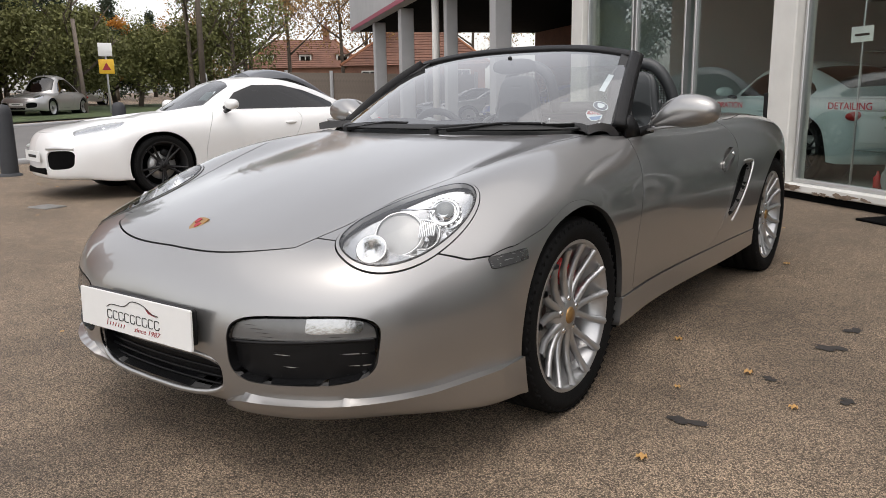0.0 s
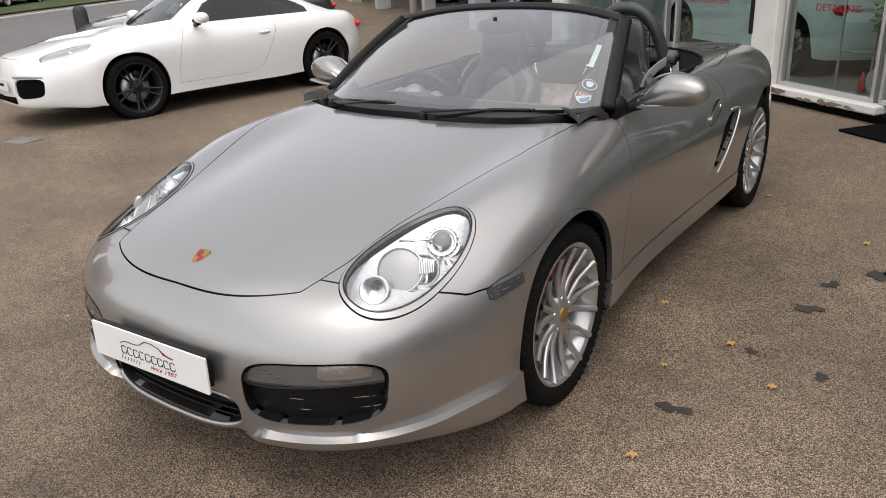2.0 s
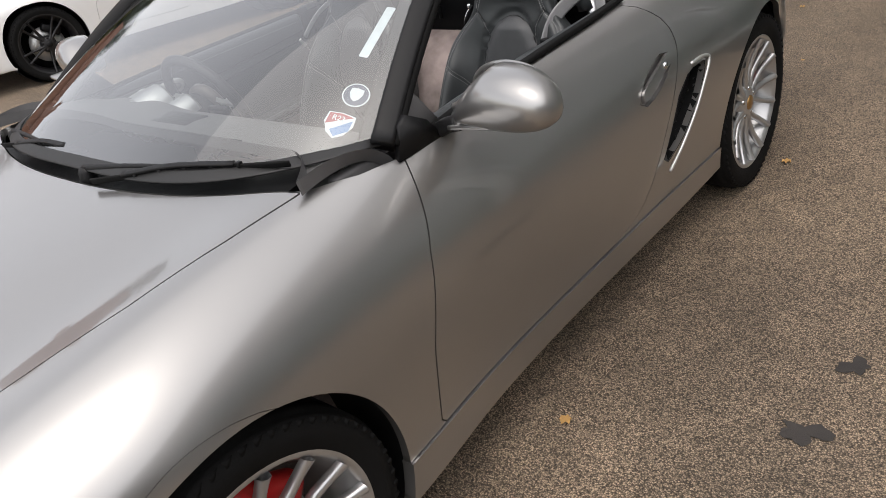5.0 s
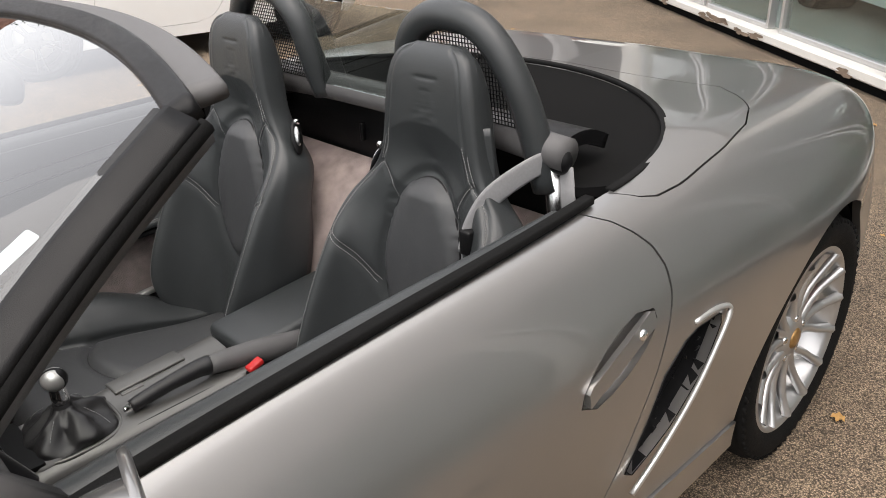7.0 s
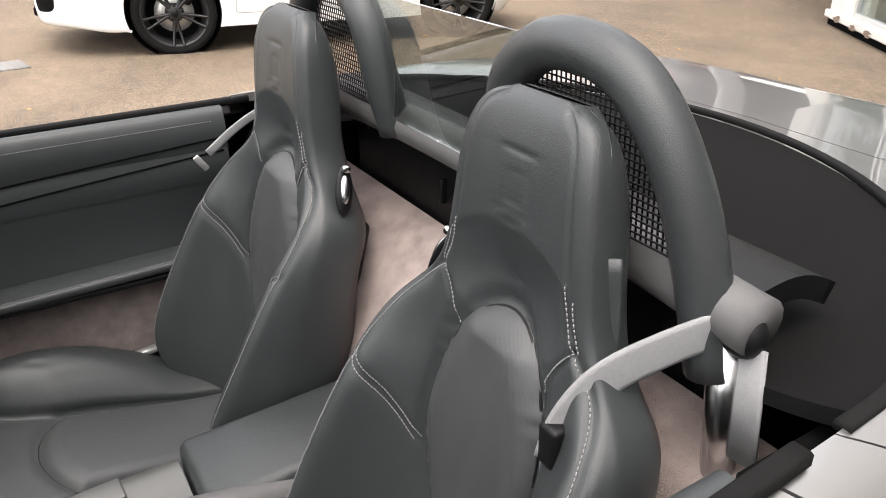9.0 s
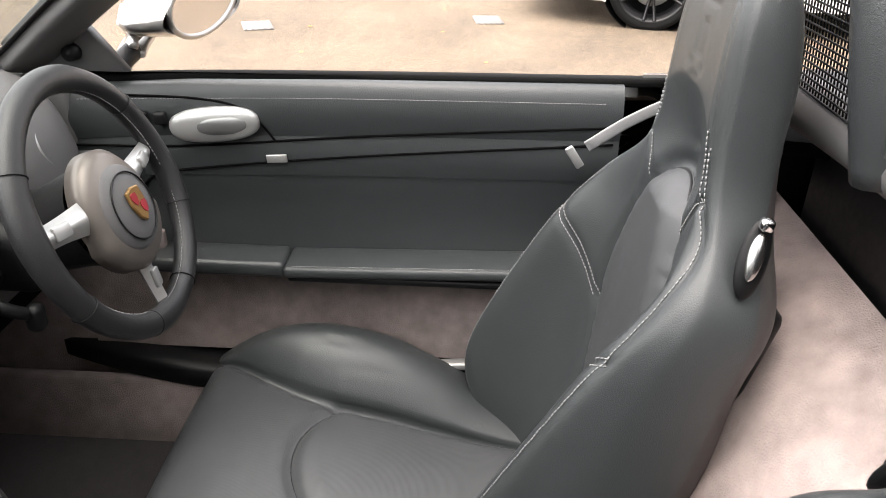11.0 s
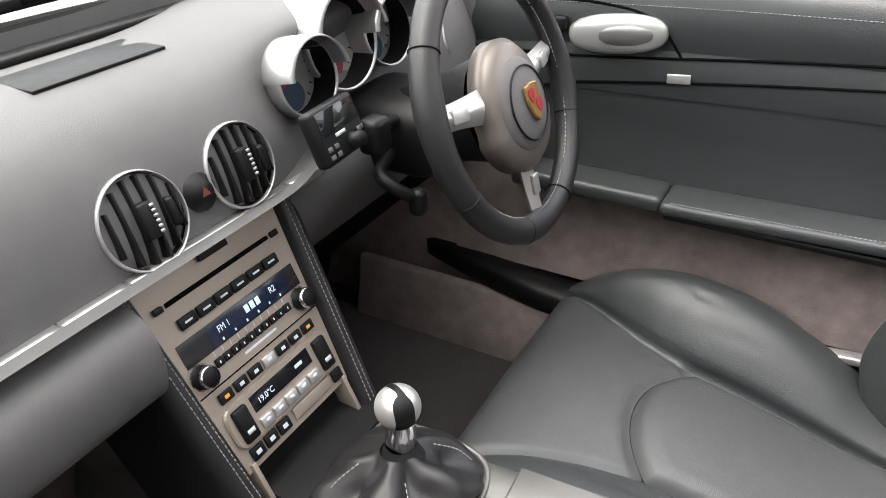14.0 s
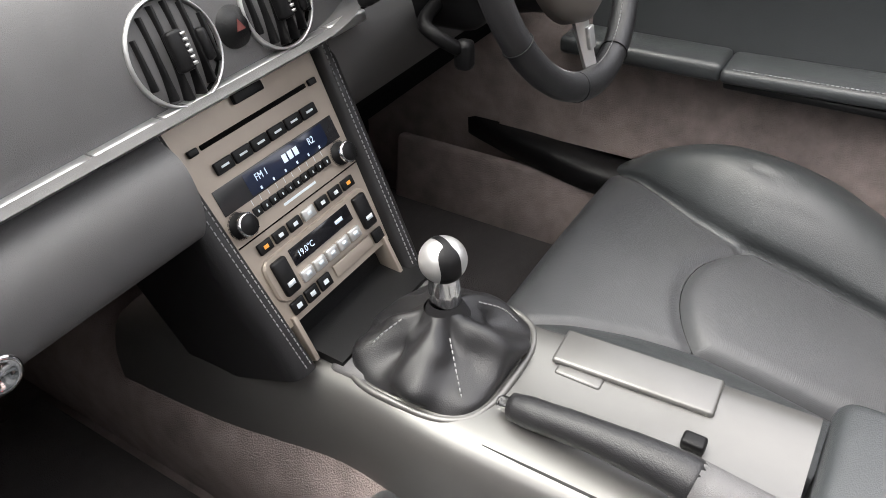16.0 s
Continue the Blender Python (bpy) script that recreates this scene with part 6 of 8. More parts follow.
hub = part("hub_cover", moved(prism(hubo, .034, .012), Matrix.Translation((0, -.012, -.012))), mat("dark_bronze_hub", (.17, .15, .135), .4, .5, grain=.05), wheel, "bronze-grey hub cover")
part("airbag_cover", moved(lathe([(0, .012), (.035, .010), (.055, .004), (.062, -.004), (.062, -.02)], 40), Matrix.Translation((-.0, -.012, .022))), TRIM, hub, "dark round airbag cover")
part("airbag_ring", moved(tube([(.046 * math.cos(a), .046 * math.sin(a), .0) for a in np.linspace(0, 2 * math.pi, 41)[:-1]], .0013, 6, closed=True), Matrix.Translation((0, -.012, .0305))), BLACK, hub)
cr = part("wheel_badge", prism([(x * .72, y * .72) for x, y in shield], .004, .0015), GOLD, hub, "gold and red shield badge", at=Matrix.Translation((0, -.012, .0345)), smooth=False)
part("badge_field", joined(prism([(x * .30 - .0065, y * .26 + .009) for x, y in shield], .001), prism([(x * .30 + .0065, y * .26 - .006) for x, y in shield], .001)), REDINK, cr, "red fields", at=Matrix.Translation((0, 0, .0041)), smooth=False)
for a, w0, w1 in ((172, .046, .034), (8, .046, .034), (270, .038, .028)):
    arm = part("spoke", moved(joined(thick(sheet([[(.055, -w0 / 2, .004), (.055, 0, .012), (.055, w0 / 2, .004)], [(.10, -w1 / 2, -.004), (.10, 0, .006), (.10, w1 / 2, -.004)], [(.160, -w1 * .42, -.006), (.160, 0, .002), (.160, w1 * .42, -.006)]], 12, 16), .014)), Matrix.Rotation(radians(a), 4, "Z")), SATIN, wheel, "satin silver spoke")
    part("spoke_pad", moved(box(.028, w1 * .55, .006, (.118, 0, .004), .002, turn=Matrix.Rotation(radians(8), 4, "Y")), Matrix.Rotation(radians(a), 4, "Z")), SATIN, arm)
part("column", moved(lathe([(.07, -.02), (.062, -.06), (.055, -.12), (.055, -.20)], 28), Matrix.Translation((0, -.01, 0))), BLACK, wheel, "black column shroud")
inv_sw = sw_at.inverted()
for pts, tip, size in (([(-.285, .790, .765), (-.235, .805, .780), (-.195, .822, .788)], (-.182, .828, .790), (.034, .028, .042)), ([(-.285, .785, .725), (-.225, .800, .718), (-.215, .825, .708), (-.232, .842, .690)], (-.238, .846, .682), (.022, .022, .036)), ([(-.40, .79, .765), (-.46, .81, .775), (-.50, .82, .78)], (-.51, .824, .78), (.034, .028, .036))):
    st = part("stalk", moved(tube(smooth_path(pts, 14), .0085, 10), inv_sw), BLACK, wheel, "black control stalk")
    part("stalk_tip", moved(box(*size, tip, .007), inv_sw), BLACK, st)
part("column_shroud", moved(box(.15, .16, .10, (-.345, .765, .735), .03, 4), inv_sw), BLACK, wheel, "black column shroud")

# ---- centre stack ----
stack_at = Matrix(((-1, 0, 0, .012), (0, -.41, .912, .7405), (0, .912, .41, .722), (0, 0, 0, 1)))
stack = thing("centre_stack", "bronze-grey centre stack with radio and climate controls", "control panel", at=stack_at)


def face(name, x, y, w, h, d=.004, m=BLACK, bevel=.0012, parent=stack, lift=0.0, label=""):
    """A raised block on the panel: y runs down from its top."""
    return part(name, box(w, h, d, (x, -y, d / 2 + lift), bevel), m, parent, label)


part("panel", thick(sheet([[(-.103 + t * .016 + u * (.206 - t * .032) / 4, -t * .228, .0) for u in range(5)] for t in (0, .33, .66, 1)], 12, 14), .02), TITAN, stack, "bronze-grey painted panel", smooth=False)
for sgn in (1, -1):
    side_ = []
    for t in (0, .5, 1):
        o, yy = .020 * t, .006 - .281 * t
        side_.append([(sgn * (.1045 - o), yy, -.05), (sgn * (.1055 - o), yy, .002), (sgn * (.110 - o), yy, .010), (sgn * (.124 - o), yy, .011), (sgn * (.133 - o), yy, .004), (sgn * (.136 - o), yy, -.02), (sgn * (.134 - o), yy, -.17)])
    sp = part("side_cheek", sheet(np.swapaxes(np.array(side_), 0, 1), 36, 24), LEATHER3, stack, "leather cheek with pale stitching")
    for o in (.1135, .1205):
        sewn([(sgn * (o - .020 * t), .004 - .277 * t, .0118) for t in np.linspace(0, 1, 12)], sp, .0007)
part("stack_body", box(.17, .27, .09, (0, -.13, -.065), .01), BLACK, stack)
part("disc_slot", box(.150, .005, .003, (0, -.0275, .001), .001), VOID, stack, "thin disc slot")
face("eject_key", -.085, .0275, .012, .007)
face("menu_key", .085, .0275, .012, .007)
face("open_tab", .002, .004, .040, .010, .006)
for k in range(6):
    face("menu_button", -.062 + k * .0248, .052, .0225, .0125, .0045)
    face("button_mark", -.062 + k * .0248, .052, .010, .0022, .0005, PALE, .0001, lift=.0045)
disp = face("radio_display", 0, .0815, .176, .027, .0012, mat("display_surround", (.02, .02, .022), .2, grain=.05), .0004, label="dark radio display with pale blue characters")
face("display_window", .010, .0815, .120, .0235, .0006, mat("display_blue", (.012, .018, .04), .15, grain=.05), .0002, parent=stack, lift=.0012)
GLOW = bpy.data.materials.new("display_characters")
GLOW.use_nodes = True
gb = GLOW.node_tree.nodes["Principled BSDF"]
gb.inputs["Base Color"].default_value = (.5, .6, .75, 1)
gb.inputs["Emission Color"].default_value = (.55, .68, .9, 1)
gb.inputs["Emission Strength"].default_value = .07
text_mesh("FM 1", .0105, GLOW, stack, Matrix.Translation((-.029, -.0795, .0021)), wide=.82, depth=.0002, label="pale blue display characters")
text_mesh("R2", .0105, GLOW, stack, Matrix.Translation((.047, -.0795, .0021)), wide=.82, depth=.0002, label="pale blue display characters")
for k in range(3):
    face("display_block", .006 + k * .0085, .0795, .0062, .0088, .0003, GLOW, .0001, lift=.0019)
for k in range(6):
    face("preset_number", -.036 + k * .018, .0905, .0022, .003, .0003, GLOW, .0001, lift=.0019)
for x in (-.083, .083):
    kn = part("dial", moved(lathe([(0, .0155), (.0105, .0155), (.012, .0135), (.0128, .0), (.0145, .0)], 28), Matrix.Translation((x * .94, -.110, 0))), BLACK, stack, "black rotary knob with a bright ring")
    part("dial_ring", moved(lathe([(.0105, .0158), (.0122, .0146), (.0125, .0125)], 28), Matrix.Translation((x * .94, -.110, 0))), CHROME, kn)
for k in range(10):
    face("preset_key", -.0535 + k * .0119, .108, .0105, .0095, .0035)
    face("key_mark", -.0535 + k * .0119, .108, .0016, .003, .0003, PALE, .0001, lift=.0035)
    face("preset_line", -.0535 + k * .0119, .0985, .0006, .006, .0003, PALE, .0001)
face("brand_bar", .004, .1195, .050, .0028, .0004, PALE, .0001)
part("panel_joint", box(.186, .0012, .0012, (0, -.1285, .0004)), VOID, stack)
ORANGE = mat("amber_legend", (.85, .35, .05), .5, grain=.1)
for k in range(7):
    x = -.0665 + k * .0222
    face("switch", x, .1415, .0185, .012, .004, SATIN if k == 3 else BLACK)
    face("switch_mark", x, .1415, .006, .004, .0004, ORANGE if k in (0, 6) else PALE, .0001, lift=.004)
pod = part("climate_panel", prism(rounded(.168, .050, .012), .005, .002), TITAN, stack, "climate control panel", at=Matrix.Translation((0, -.178, 0)), smooth=False)
part("climate_display", box(.096, .019, .001, (0, .010, .0055), .0003), mat("climate_black", (.006, .006, .008), .12, grain=.05), pod, "black climate display")
text_mesh("19.0°C", .0098, GLOW, pod, Matrix.Translation((-.027, .009, .0062)), wide=.9, depth=.0002, label="pale display characters")
part("fan_mark", box(.012, .004, .0006, (.028, .010, .0062)), GLOW, pod)
for sgn in (1, -1):
    rk = part("rocker", box(.020, .040, .008, (sgn * .066, .0, .007), .003), BLACK, pod, "black rocker switch")
    part("rocker_mark", box(.010, .005, .0008, (sgn * .066, -.008, .0113)), PALE, rk)
for k in range(5):
    part("climate_button", box(.0175, .0125, .005, (-.040 + k * .020, -.0135, .006), .0015), SATIN, pod)
    part("button_mark", box(.007, .0045, .0006, (-.040 + k * .020, -.0135, .0088)), PALE, pod)
for k in range(3):
    face("low_switch", -.066 + k * .0215, .2135, .0185, .0145, .004)
    face("switch_mark", -.066 + k * .0215, .2135, .007, .005, .0004, PALE, .0001, lift=.004)
face("low_switch", .073, .2135, .0165, .0145, .004)
face("low_blank", .028, .2135, .066, .0145, .0025, TITAN)
part("bin_side", box(.006, .055, .05, (.079, -.247, -.02), .001), TITAN, stack)
part("bin_side", box(.006, .055, .05, (-.079, -.247, -.02), .001), TITAN, stack)
part("bin", box(.150, .050, .004, (0, -.252, -.045), .001), VOID, stack, "dark open bin")

# ---- tunnel console ----
CONS = mat("silver_console_paint", (.15, .148, .142), .42, .6, coat=.2, grain=.04, scale=50)
rows = []
for y, half_r, half_l, zt in ((.55, .12, .135, .42), (.80, .10, .122, .456), (.90, .10, .112, .462), (1.0, .088, .118, .463), (1.1, .095, .118, .463), (1.2, .102, .118, .463), (1.32, .106, .118, .464)):
    row = [(-half_r - .015, y, .19), (-half_r - .008, y, .34), (-half_r, y, zt - .02), (-half_r + .012, y, zt), (0.0, y, zt + .002), (half_l - .012, y, zt), (half_l, y, zt - .02), (half_l + .010, y, .34), (half_l + .018, y, .19)]
    rows.append(row)
tunnel = part("tunnel_console", sheet(np.array(rows), 40, 60), CONS, roadster, "silver-painted tunnel console")
part("tunnel_carpet", thick(sheet(np.array([[(x * 1.04, y, z - .02 if z > .3 else z) for x, y, z in ((-.13, yy, .17), (-.115, yy, .36), (.0, yy, .40), (.125, yy, .36), (.14, yy, .17))] for yy in (.25, .5, .75, 1.0)]), 20, 20), .01), CARPET, tunnel)
part("bin_floor", thick(sheet([[(-.085, y, z), (0, y, z), (.085, y, z)] for y, z in ((.80, .474), (.84, .470), (.885, .468))], 8, 8), .01), BLACK, tunnel, "ribbed black tray")
part("tray_front", box(.17, .05, .03, (.006, .893, .458), .008), TRIM, tunnel)
# lever boot and lever
boot_rows = []
for t, rx, ry, z in ((0, .083, .080, .470), (.15, .080, .078, .480), (.35, .066, .062, .494), (.6, .046, .042, .508), (.85, .026, .025, .518), (1, .0175, .0175, .526)):
    ring = []
    for k in range(40):
        a = 2 * math.pi * k / 40
        fold = 1 + (.13 * math.sin(4 * a + 1.0) + .10 * math.sin(7 * a + t * 5) + .05 * math.sin(11 * a - t * 8)) * math.sin(math.pi * t)
        sq = (abs(math.cos(a)) ** 4 + abs(math.sin(a)) ** 4) ** -.25 if t < .3 else 1
        ring.append((.006 + rx * fold * sq * math.cos(a), .958 + ry * fold * sq * math.sin(a), z + .008 * math.sin(5 * a) * math.sin(math.pi * t)))
    boot_rows.append(ring + [ring[0]])
lever = thing("gear_lever", "chrome gear lever in a black leather boot", "gear lever", at=pose(0, 0, 0))
part("boot", welded(skin(np.array(boot_rows), 121, 60)), LEATHER3, lever, "creased black leather boot")
part("boot_frame", tube([(.006 + .089 * math.copysign(abs(math.cos(a)) ** .6, math.cos(a)), .958 + .086 * math.copysign(abs(math.sin(a)) ** .6, math.sin(a)), .467) for a in np.linspace(0, 2 * math.pi, 49)[:-1]], .004, 8, closed=True), CONS, lever, "silver boot frame")
for a in (.8, 2.4, 3.9, 5.5):
    sewn(smooth_path([(.006 + rx * 1.05 * math.cos(a), .958 + ry * 1.05 * math.sin(a), z + .004) for _, rx, ry, z in ((0, .083, .08, .474), (.35, .066, .062, .498), (.7, .04, .038, .516))], 16), lever)
ball = Matrix.Translation((.0, .960, .584))
part("lever_shaft", moved(lathe([(.0125, -.075), (.0165, -.07), (.0165, -.035), (.0150, -.015), (.018, -.004)], 28), ball), CHROME, lever, "chrome lever sleeve")
part("lever_collar", moved(lathe([(.026, -.072), (.0195, -.060), (.0168, -.052)], 28), ball), LEATHER3, lever)
part("knob", moved(ellipsoid(.0245, .0245, .0235, 32, 20), ball), SATIN, lever, "polished round knob")
part("knob_band", moved(cut(ellipsoid(.0250, .0250, .0240, 40, 24), lambda v: np.minimum(np.abs(v[:, 0] - .4 * v[:, 1]) - .004, np.hypot(v[:, 0] - .012, v[:, 1] - .016) - .011))[0], ball), BLACK, lever, "black inlay")
# lid panel, handbrake, armrest box
part("console_lid", moved(box(.050, .165, .008, (0, 0, 0), .004, 3), Matrix.Translation((-.060, 1.148, .470)) @ Matrix.Rotation(radians(3), 4, "Z")), CONS, tunnel, "silver ashtray lid")
part("lid_recess", moved(box(.020, .050, .006, (0, 0, 0), .003), Matrix.Translation((-.030, 1.10, .466))), CONS, tunnel)
part("console_switch", box(.016, .022, .012, (.0, 1.225, .472), .003), BLACK, tunnel, "small black lock switch")
part("handbrake_slot", box(.052, .18, .004, (.072, 1.145, .4655), .002), BLACK, tunnel, "dark handbrake slot")
hb = thing("handbrake", "black leather handbrake lever with a silver button", "handbrake", at=pose(0, 0, 0))
part("grip", tube(smooth_path([(.053, 1.066, .483), (.055, 1.10, .489), (.057, 1.15, .496), (.060, 1.21, .500), (.062, 1.245, .498)], 20), [.0135, .0140, .0150, .0155, .0155, .0155, .0155, .016, .016, .016, .0165, .017, .018, .0185, .019, .0195, .02, .021, .021, .020], 16), LEATHER3, hb, "ribbed leather grip")
part("release_button", moved(lathe([(0, .016), (.006, .015), (.0075, .012), (.0085, 0), (.0115, 0), (.0125, -.006)], 20), Matrix.Translation((.053, 1.066, .483)) @ Vector((-.03, -.98, -.16)).to_track_quat("Z", "Y").to_matrix().to_4x4()), CHROME, hb, "silver release button")
part("lever_gaiter", tube(smooth_path([(.062, 1.24, .497), (.066, 1.31, .486), (.07, 1.40, .468), (.07, 1.47, .455)], 12), [.022, .023, .024, .025, .026, .027, .028, .028, .028, .028, .028, .028], 14), TRIM, hb)
arm = part("armrest_box", moved(box(.185, .33, .085, (0, 0, 0), .02, 4), Matrix.Translation((-.018, 1.492, .458)) @ Matrix.Rotation(radians(3), 4, "X")), LEATHER, roadster, "dark padded armrest box")
part("armrest_base", box(.20, .34, .28, (0, 1.50, .30), .02), TRIM, arm)
for k, x in enumerate((-.42, -.33, -.25)):
    pd = part("pedal", box(.05, .012, .07, (x, .36, .30), .004, turn=Matrix.Rotation(radians(-25), 4, "X")), BLACK, roadster, "black foot pedal")
    part("pedal_arm", tube([(x, .35, .33), (x, .30, .52)], .008, 8), BLACK, pd)


# ---- other cars, built on the same lines with a closed roof ----
def roof_skin(high=1.0):
    c = line((0, .36, .885), (0, .62, 1.04), (0, .95, 1.215), (0, 1.25, 1.285), (0, 1.65, 1.285), (0, 2.1, 1.185), (0, 2.55, 1.00), (0, 2.95, .86))
    m = line((.33, .40, .885), (.31, .66, 1.04), (.29, .98, 1.205), (.28, 1.25, 1.272), (.28, 1.65, 1.272), (.29, 2.1, 1.175), (.33, 2.53, .995), (.37, 2.88, .86))
    r = line((.60, .52, .882), (.545, .76, 1.03), (.505, 1.03, 1.175), (.49, 1.27, 1.222), (.49, 1.65, 1.220), (.51, 2.07, 1.13), (.57, 2.45, .98), (.62, 2.75, .87))
    w = line((.665, .60, .875), (.63, .85, .985), (.60, 1.08, 1.08), (.59, 1.3, 1.10), (.59, 1.65, 1.10), (.61, 2.0, 1.05), (.65, 2.32, .96), (.68, 2.62, .87))
    b = line((.715, .62, .86), (.715, .9, .868), (.715, 1.1, .875), (.715, 1.3, .88), (.72, 1.65, .885), (.735, 1.95, .89), (.745, 2.25, .89), (.735, 2.55, .87))
    g = np.array([c, m, r, w, b])
    g[:, :, 2] = .87 + (g[:, :, 2] - .87) * high
    return skin(g, 90, 40)


def closed_car(name, label, paint, at, high=1.0, wheel_metal=None, glass=TINT, detail=True, long=1.0):
    car = thing(name, label, "car", at=at)
    ROOF = roof_skin(high)
    flipz = Matrix.Diagonal((1, 1.0145 * long, 1, 1))
    body = cut(BODY, circle_fn(F_HUB[0], F_HUB[1] + .01, .362))[1]
    body = cut(body, circle_fn(R_HUB[0], R_HUB[1] + .01, .372))[1]
    body = cut(body, lambda v: np.maximum.reduce([np.abs(v[:, 0]) - .70, .55 - v[:, 1], v[:, 1] - 2.5, .8 - v[:, 2]]))[1]
    lampskin, body = take(body, lamp_fn(.0), .003)
    fogskin, body = take(body, fog_fn(-.015), 0)
    bon, body = take(body, hood_fn, .004)
    dr, body = take(body, door_fn, .004)

    def put(mesh):
        """Stretches the mesh and gives it a longer, higher nose."""
        q = np.array(mesh[0], float)
        k = np.clip((-.05 - q[:, 1]) / .85, 0, 1)
        q[:, 2] += .085 * k**.8 * np.clip((q[:, 2] - .30) / .3, 0, 1)
        q[:, 1] -= .07 * k**2
        return moved((q, mesh[1]), flipz)
    part("body", put(both(lipped(body, .02))), paint, car)
    part("inner_shell", put(both(shifted(cut(cut(cut(BODY, circle_fn(*F_HUB, .37))[1], circle_fn(*R_HUB, .38))[1], lambda v: np.maximum.reduce([np.abs(v[:, 0]) - .70, .55 - v[:, 1], v[:, 1] - 2.5, .8 - v[:, 2]]))[1], -.014))), VOID, car)
    part("bonnet", put(lipped(whole(bon), .012)), paint, car)

    def side_glass(v):
        z = (v[:, 2] - .87) / high + .87
        top = np.interp(v[:, 1], [.80, 1.0, 1.25, 1.65, 1.95, 2.20, 2.36], [.93, 1.10, 1.185, 1.185, 1.12, 1.02, .93])
        return np.maximum.reduce([.905 - z, z - top, .5 - v[:, 0], .80 - v[:, 1], v[:, 1] - 2.30])

    def front_glass(v):
        edge = np.interp(v[:, 1], [.40, .76, 1.03, 1.1], [.60, .515, .47, .46])
        return np.maximum.reduce([v[:, 1] - 1.06 + .10 * (v[:, 0] / .5) ** 2, v[:, 0] - edge, .40 + .28 * (v[:, 0] / .6) ** 2 - v[:, 1] - .02])

    def rear_glass(v):
        return np.maximum.reduce([1.95 - v[:, 1], v[:, 1] - 2.55, v[:, 0] - .44])
    sg, shell = take(ROOF, side_glass, 0)
    fg, shell = take(shell, front_glass, 0)
    rg, shell = take(shell, rear_glass, 0)
    part("roof", put(both(lipped(shell, .02))), paint, car)
    part("windscreen", put(whole(shifted(fg, -.004))), glass, car, "windscreen")
    part("rear_window", put(whole(shifted(rg, -.004))), glass, car, "rear window")
    for flip in (lambda m: m, mirrored):
        part("side_window", put(flip(shifted(sg, -.004))), TINT, car, "dark side window")
        d = part("door", put(flip(lipped(dr, .014))), paint, car)
        part("door_handle", put(flip(moved(ellipsoid(.016, .075, .018, 16, 10), Matrix.Translation((.862, 1.58, .735))))), paint, d)
        lp = part("headlamp", put(flip(shifted(lampskin, -.012))), LAMPC, car, "oval headlamp")
        part("lamp_lens", put(flip(shifted(lampskin, .003))), LENS, lp, "clear lens").visible_shadow = False
        part("projector", put(flip(moved(ellipsoid(.035, .035, .035, 18, 12), Matrix.Translation((.625, -.50, .665))))), CHROME, lp)
        fg_ = part("lower_intake", put(flip(lipped(shifted(fogskin, -.04), -.04))), VOID, car, "black lower intake")
        part("light_strip", put(flip(tube(smooth_path([(.37, -.965, .485), (.52, -.905, .492), (.67, -.80, .488)], 12), .012, 8))), SATIN, fg_)
        shell_m = moved(ellipsoid(.11, .07, .06, 24, 14, .9, .9), Matrix.Translation((.90, .80, .965)))
        mr = part("door_mirror", put(flip(shell_m)), paint, car, "door mirror with a black foot")
        part("mirror_foot", put(flip(tube([(.73, .80, .885), (.84, .80, .91)], .025, 10))), BLACK, mr)
        part("tail_lamp", put(flip(moved(ellipsoid(.12, .05, .05, 20, 12), Matrix.Translation((.70, 3.02, .70))))), RED, car, "red tail lamp")
    for s in (1, -1):
        for (hy, hz), r, w, x, back in ((F_HUB, .332, .235, .742, .362), (R_HUB, .336, .275, .748, .372)):
            liner = lathe([(0.0, -.30), (back - .02, -.30), (back + .004, -.26), (back + .004, .08)], 40)
            part("wheel_arch_liner", put(moved(liner, pose(s * .76, hy, hz + .01, 0, 90 * s, 0))), BLACK, car)
            if detail:
                wh = wheel_parts(car, r, w, .262, wheel_metal or ALU, 10 if wheel_metal else 20, BLACK, "black low-profile tyre")
            else:
                wh = part("wheel", joined(lathe([(.06, .07), (.20, .05), (.25, .09), (.262, .095), (.255, -.1)], 32)), wheel_metal or ALU, car)
                part("tyre", tyre_mesh(r, w, .262), RUBBER, wh)
            wh.matrix_basis = pose(s * x, hy * 1.0145 * long, hz, 0, 90 * s, 0)
    # dark cabin below the glass
    part("cabin", put(joined(box(1.30, 1.8, .30, (0, 1.5, .70), .05), *[ellipsoid_at(x, y) for x in (-.35, .35) for y in (1.45,)])), LEATHER, car, "dark cabin with two seats")
    p = part("show_plate", prism(rounded(.52, .112, .004), .006), PLATE, car, "white dealer show plate", smooth=False, at=Matrix.Translation((0, -1.078 * 1.0145 * long, .455)) @ Matrix.Rotation(radians(90), 4, "X"))
    part("plate_line", box(.30, .03, .001, (0, 0, .0068)), INK, p)
    g = part("centre_intake", box(.62, .03, .07, (0, -1.058 * long, .30), .02), VOID, car, "dark front intake")
    return car


def ellipsoid_at(x, y):
    return moved(ellipsoid(.22, .07, .34, 16, 10, .7, .7), Matrix.Translation((x, y, .80)) @ Matrix.Rotation(radians(-12), 4, "X"))


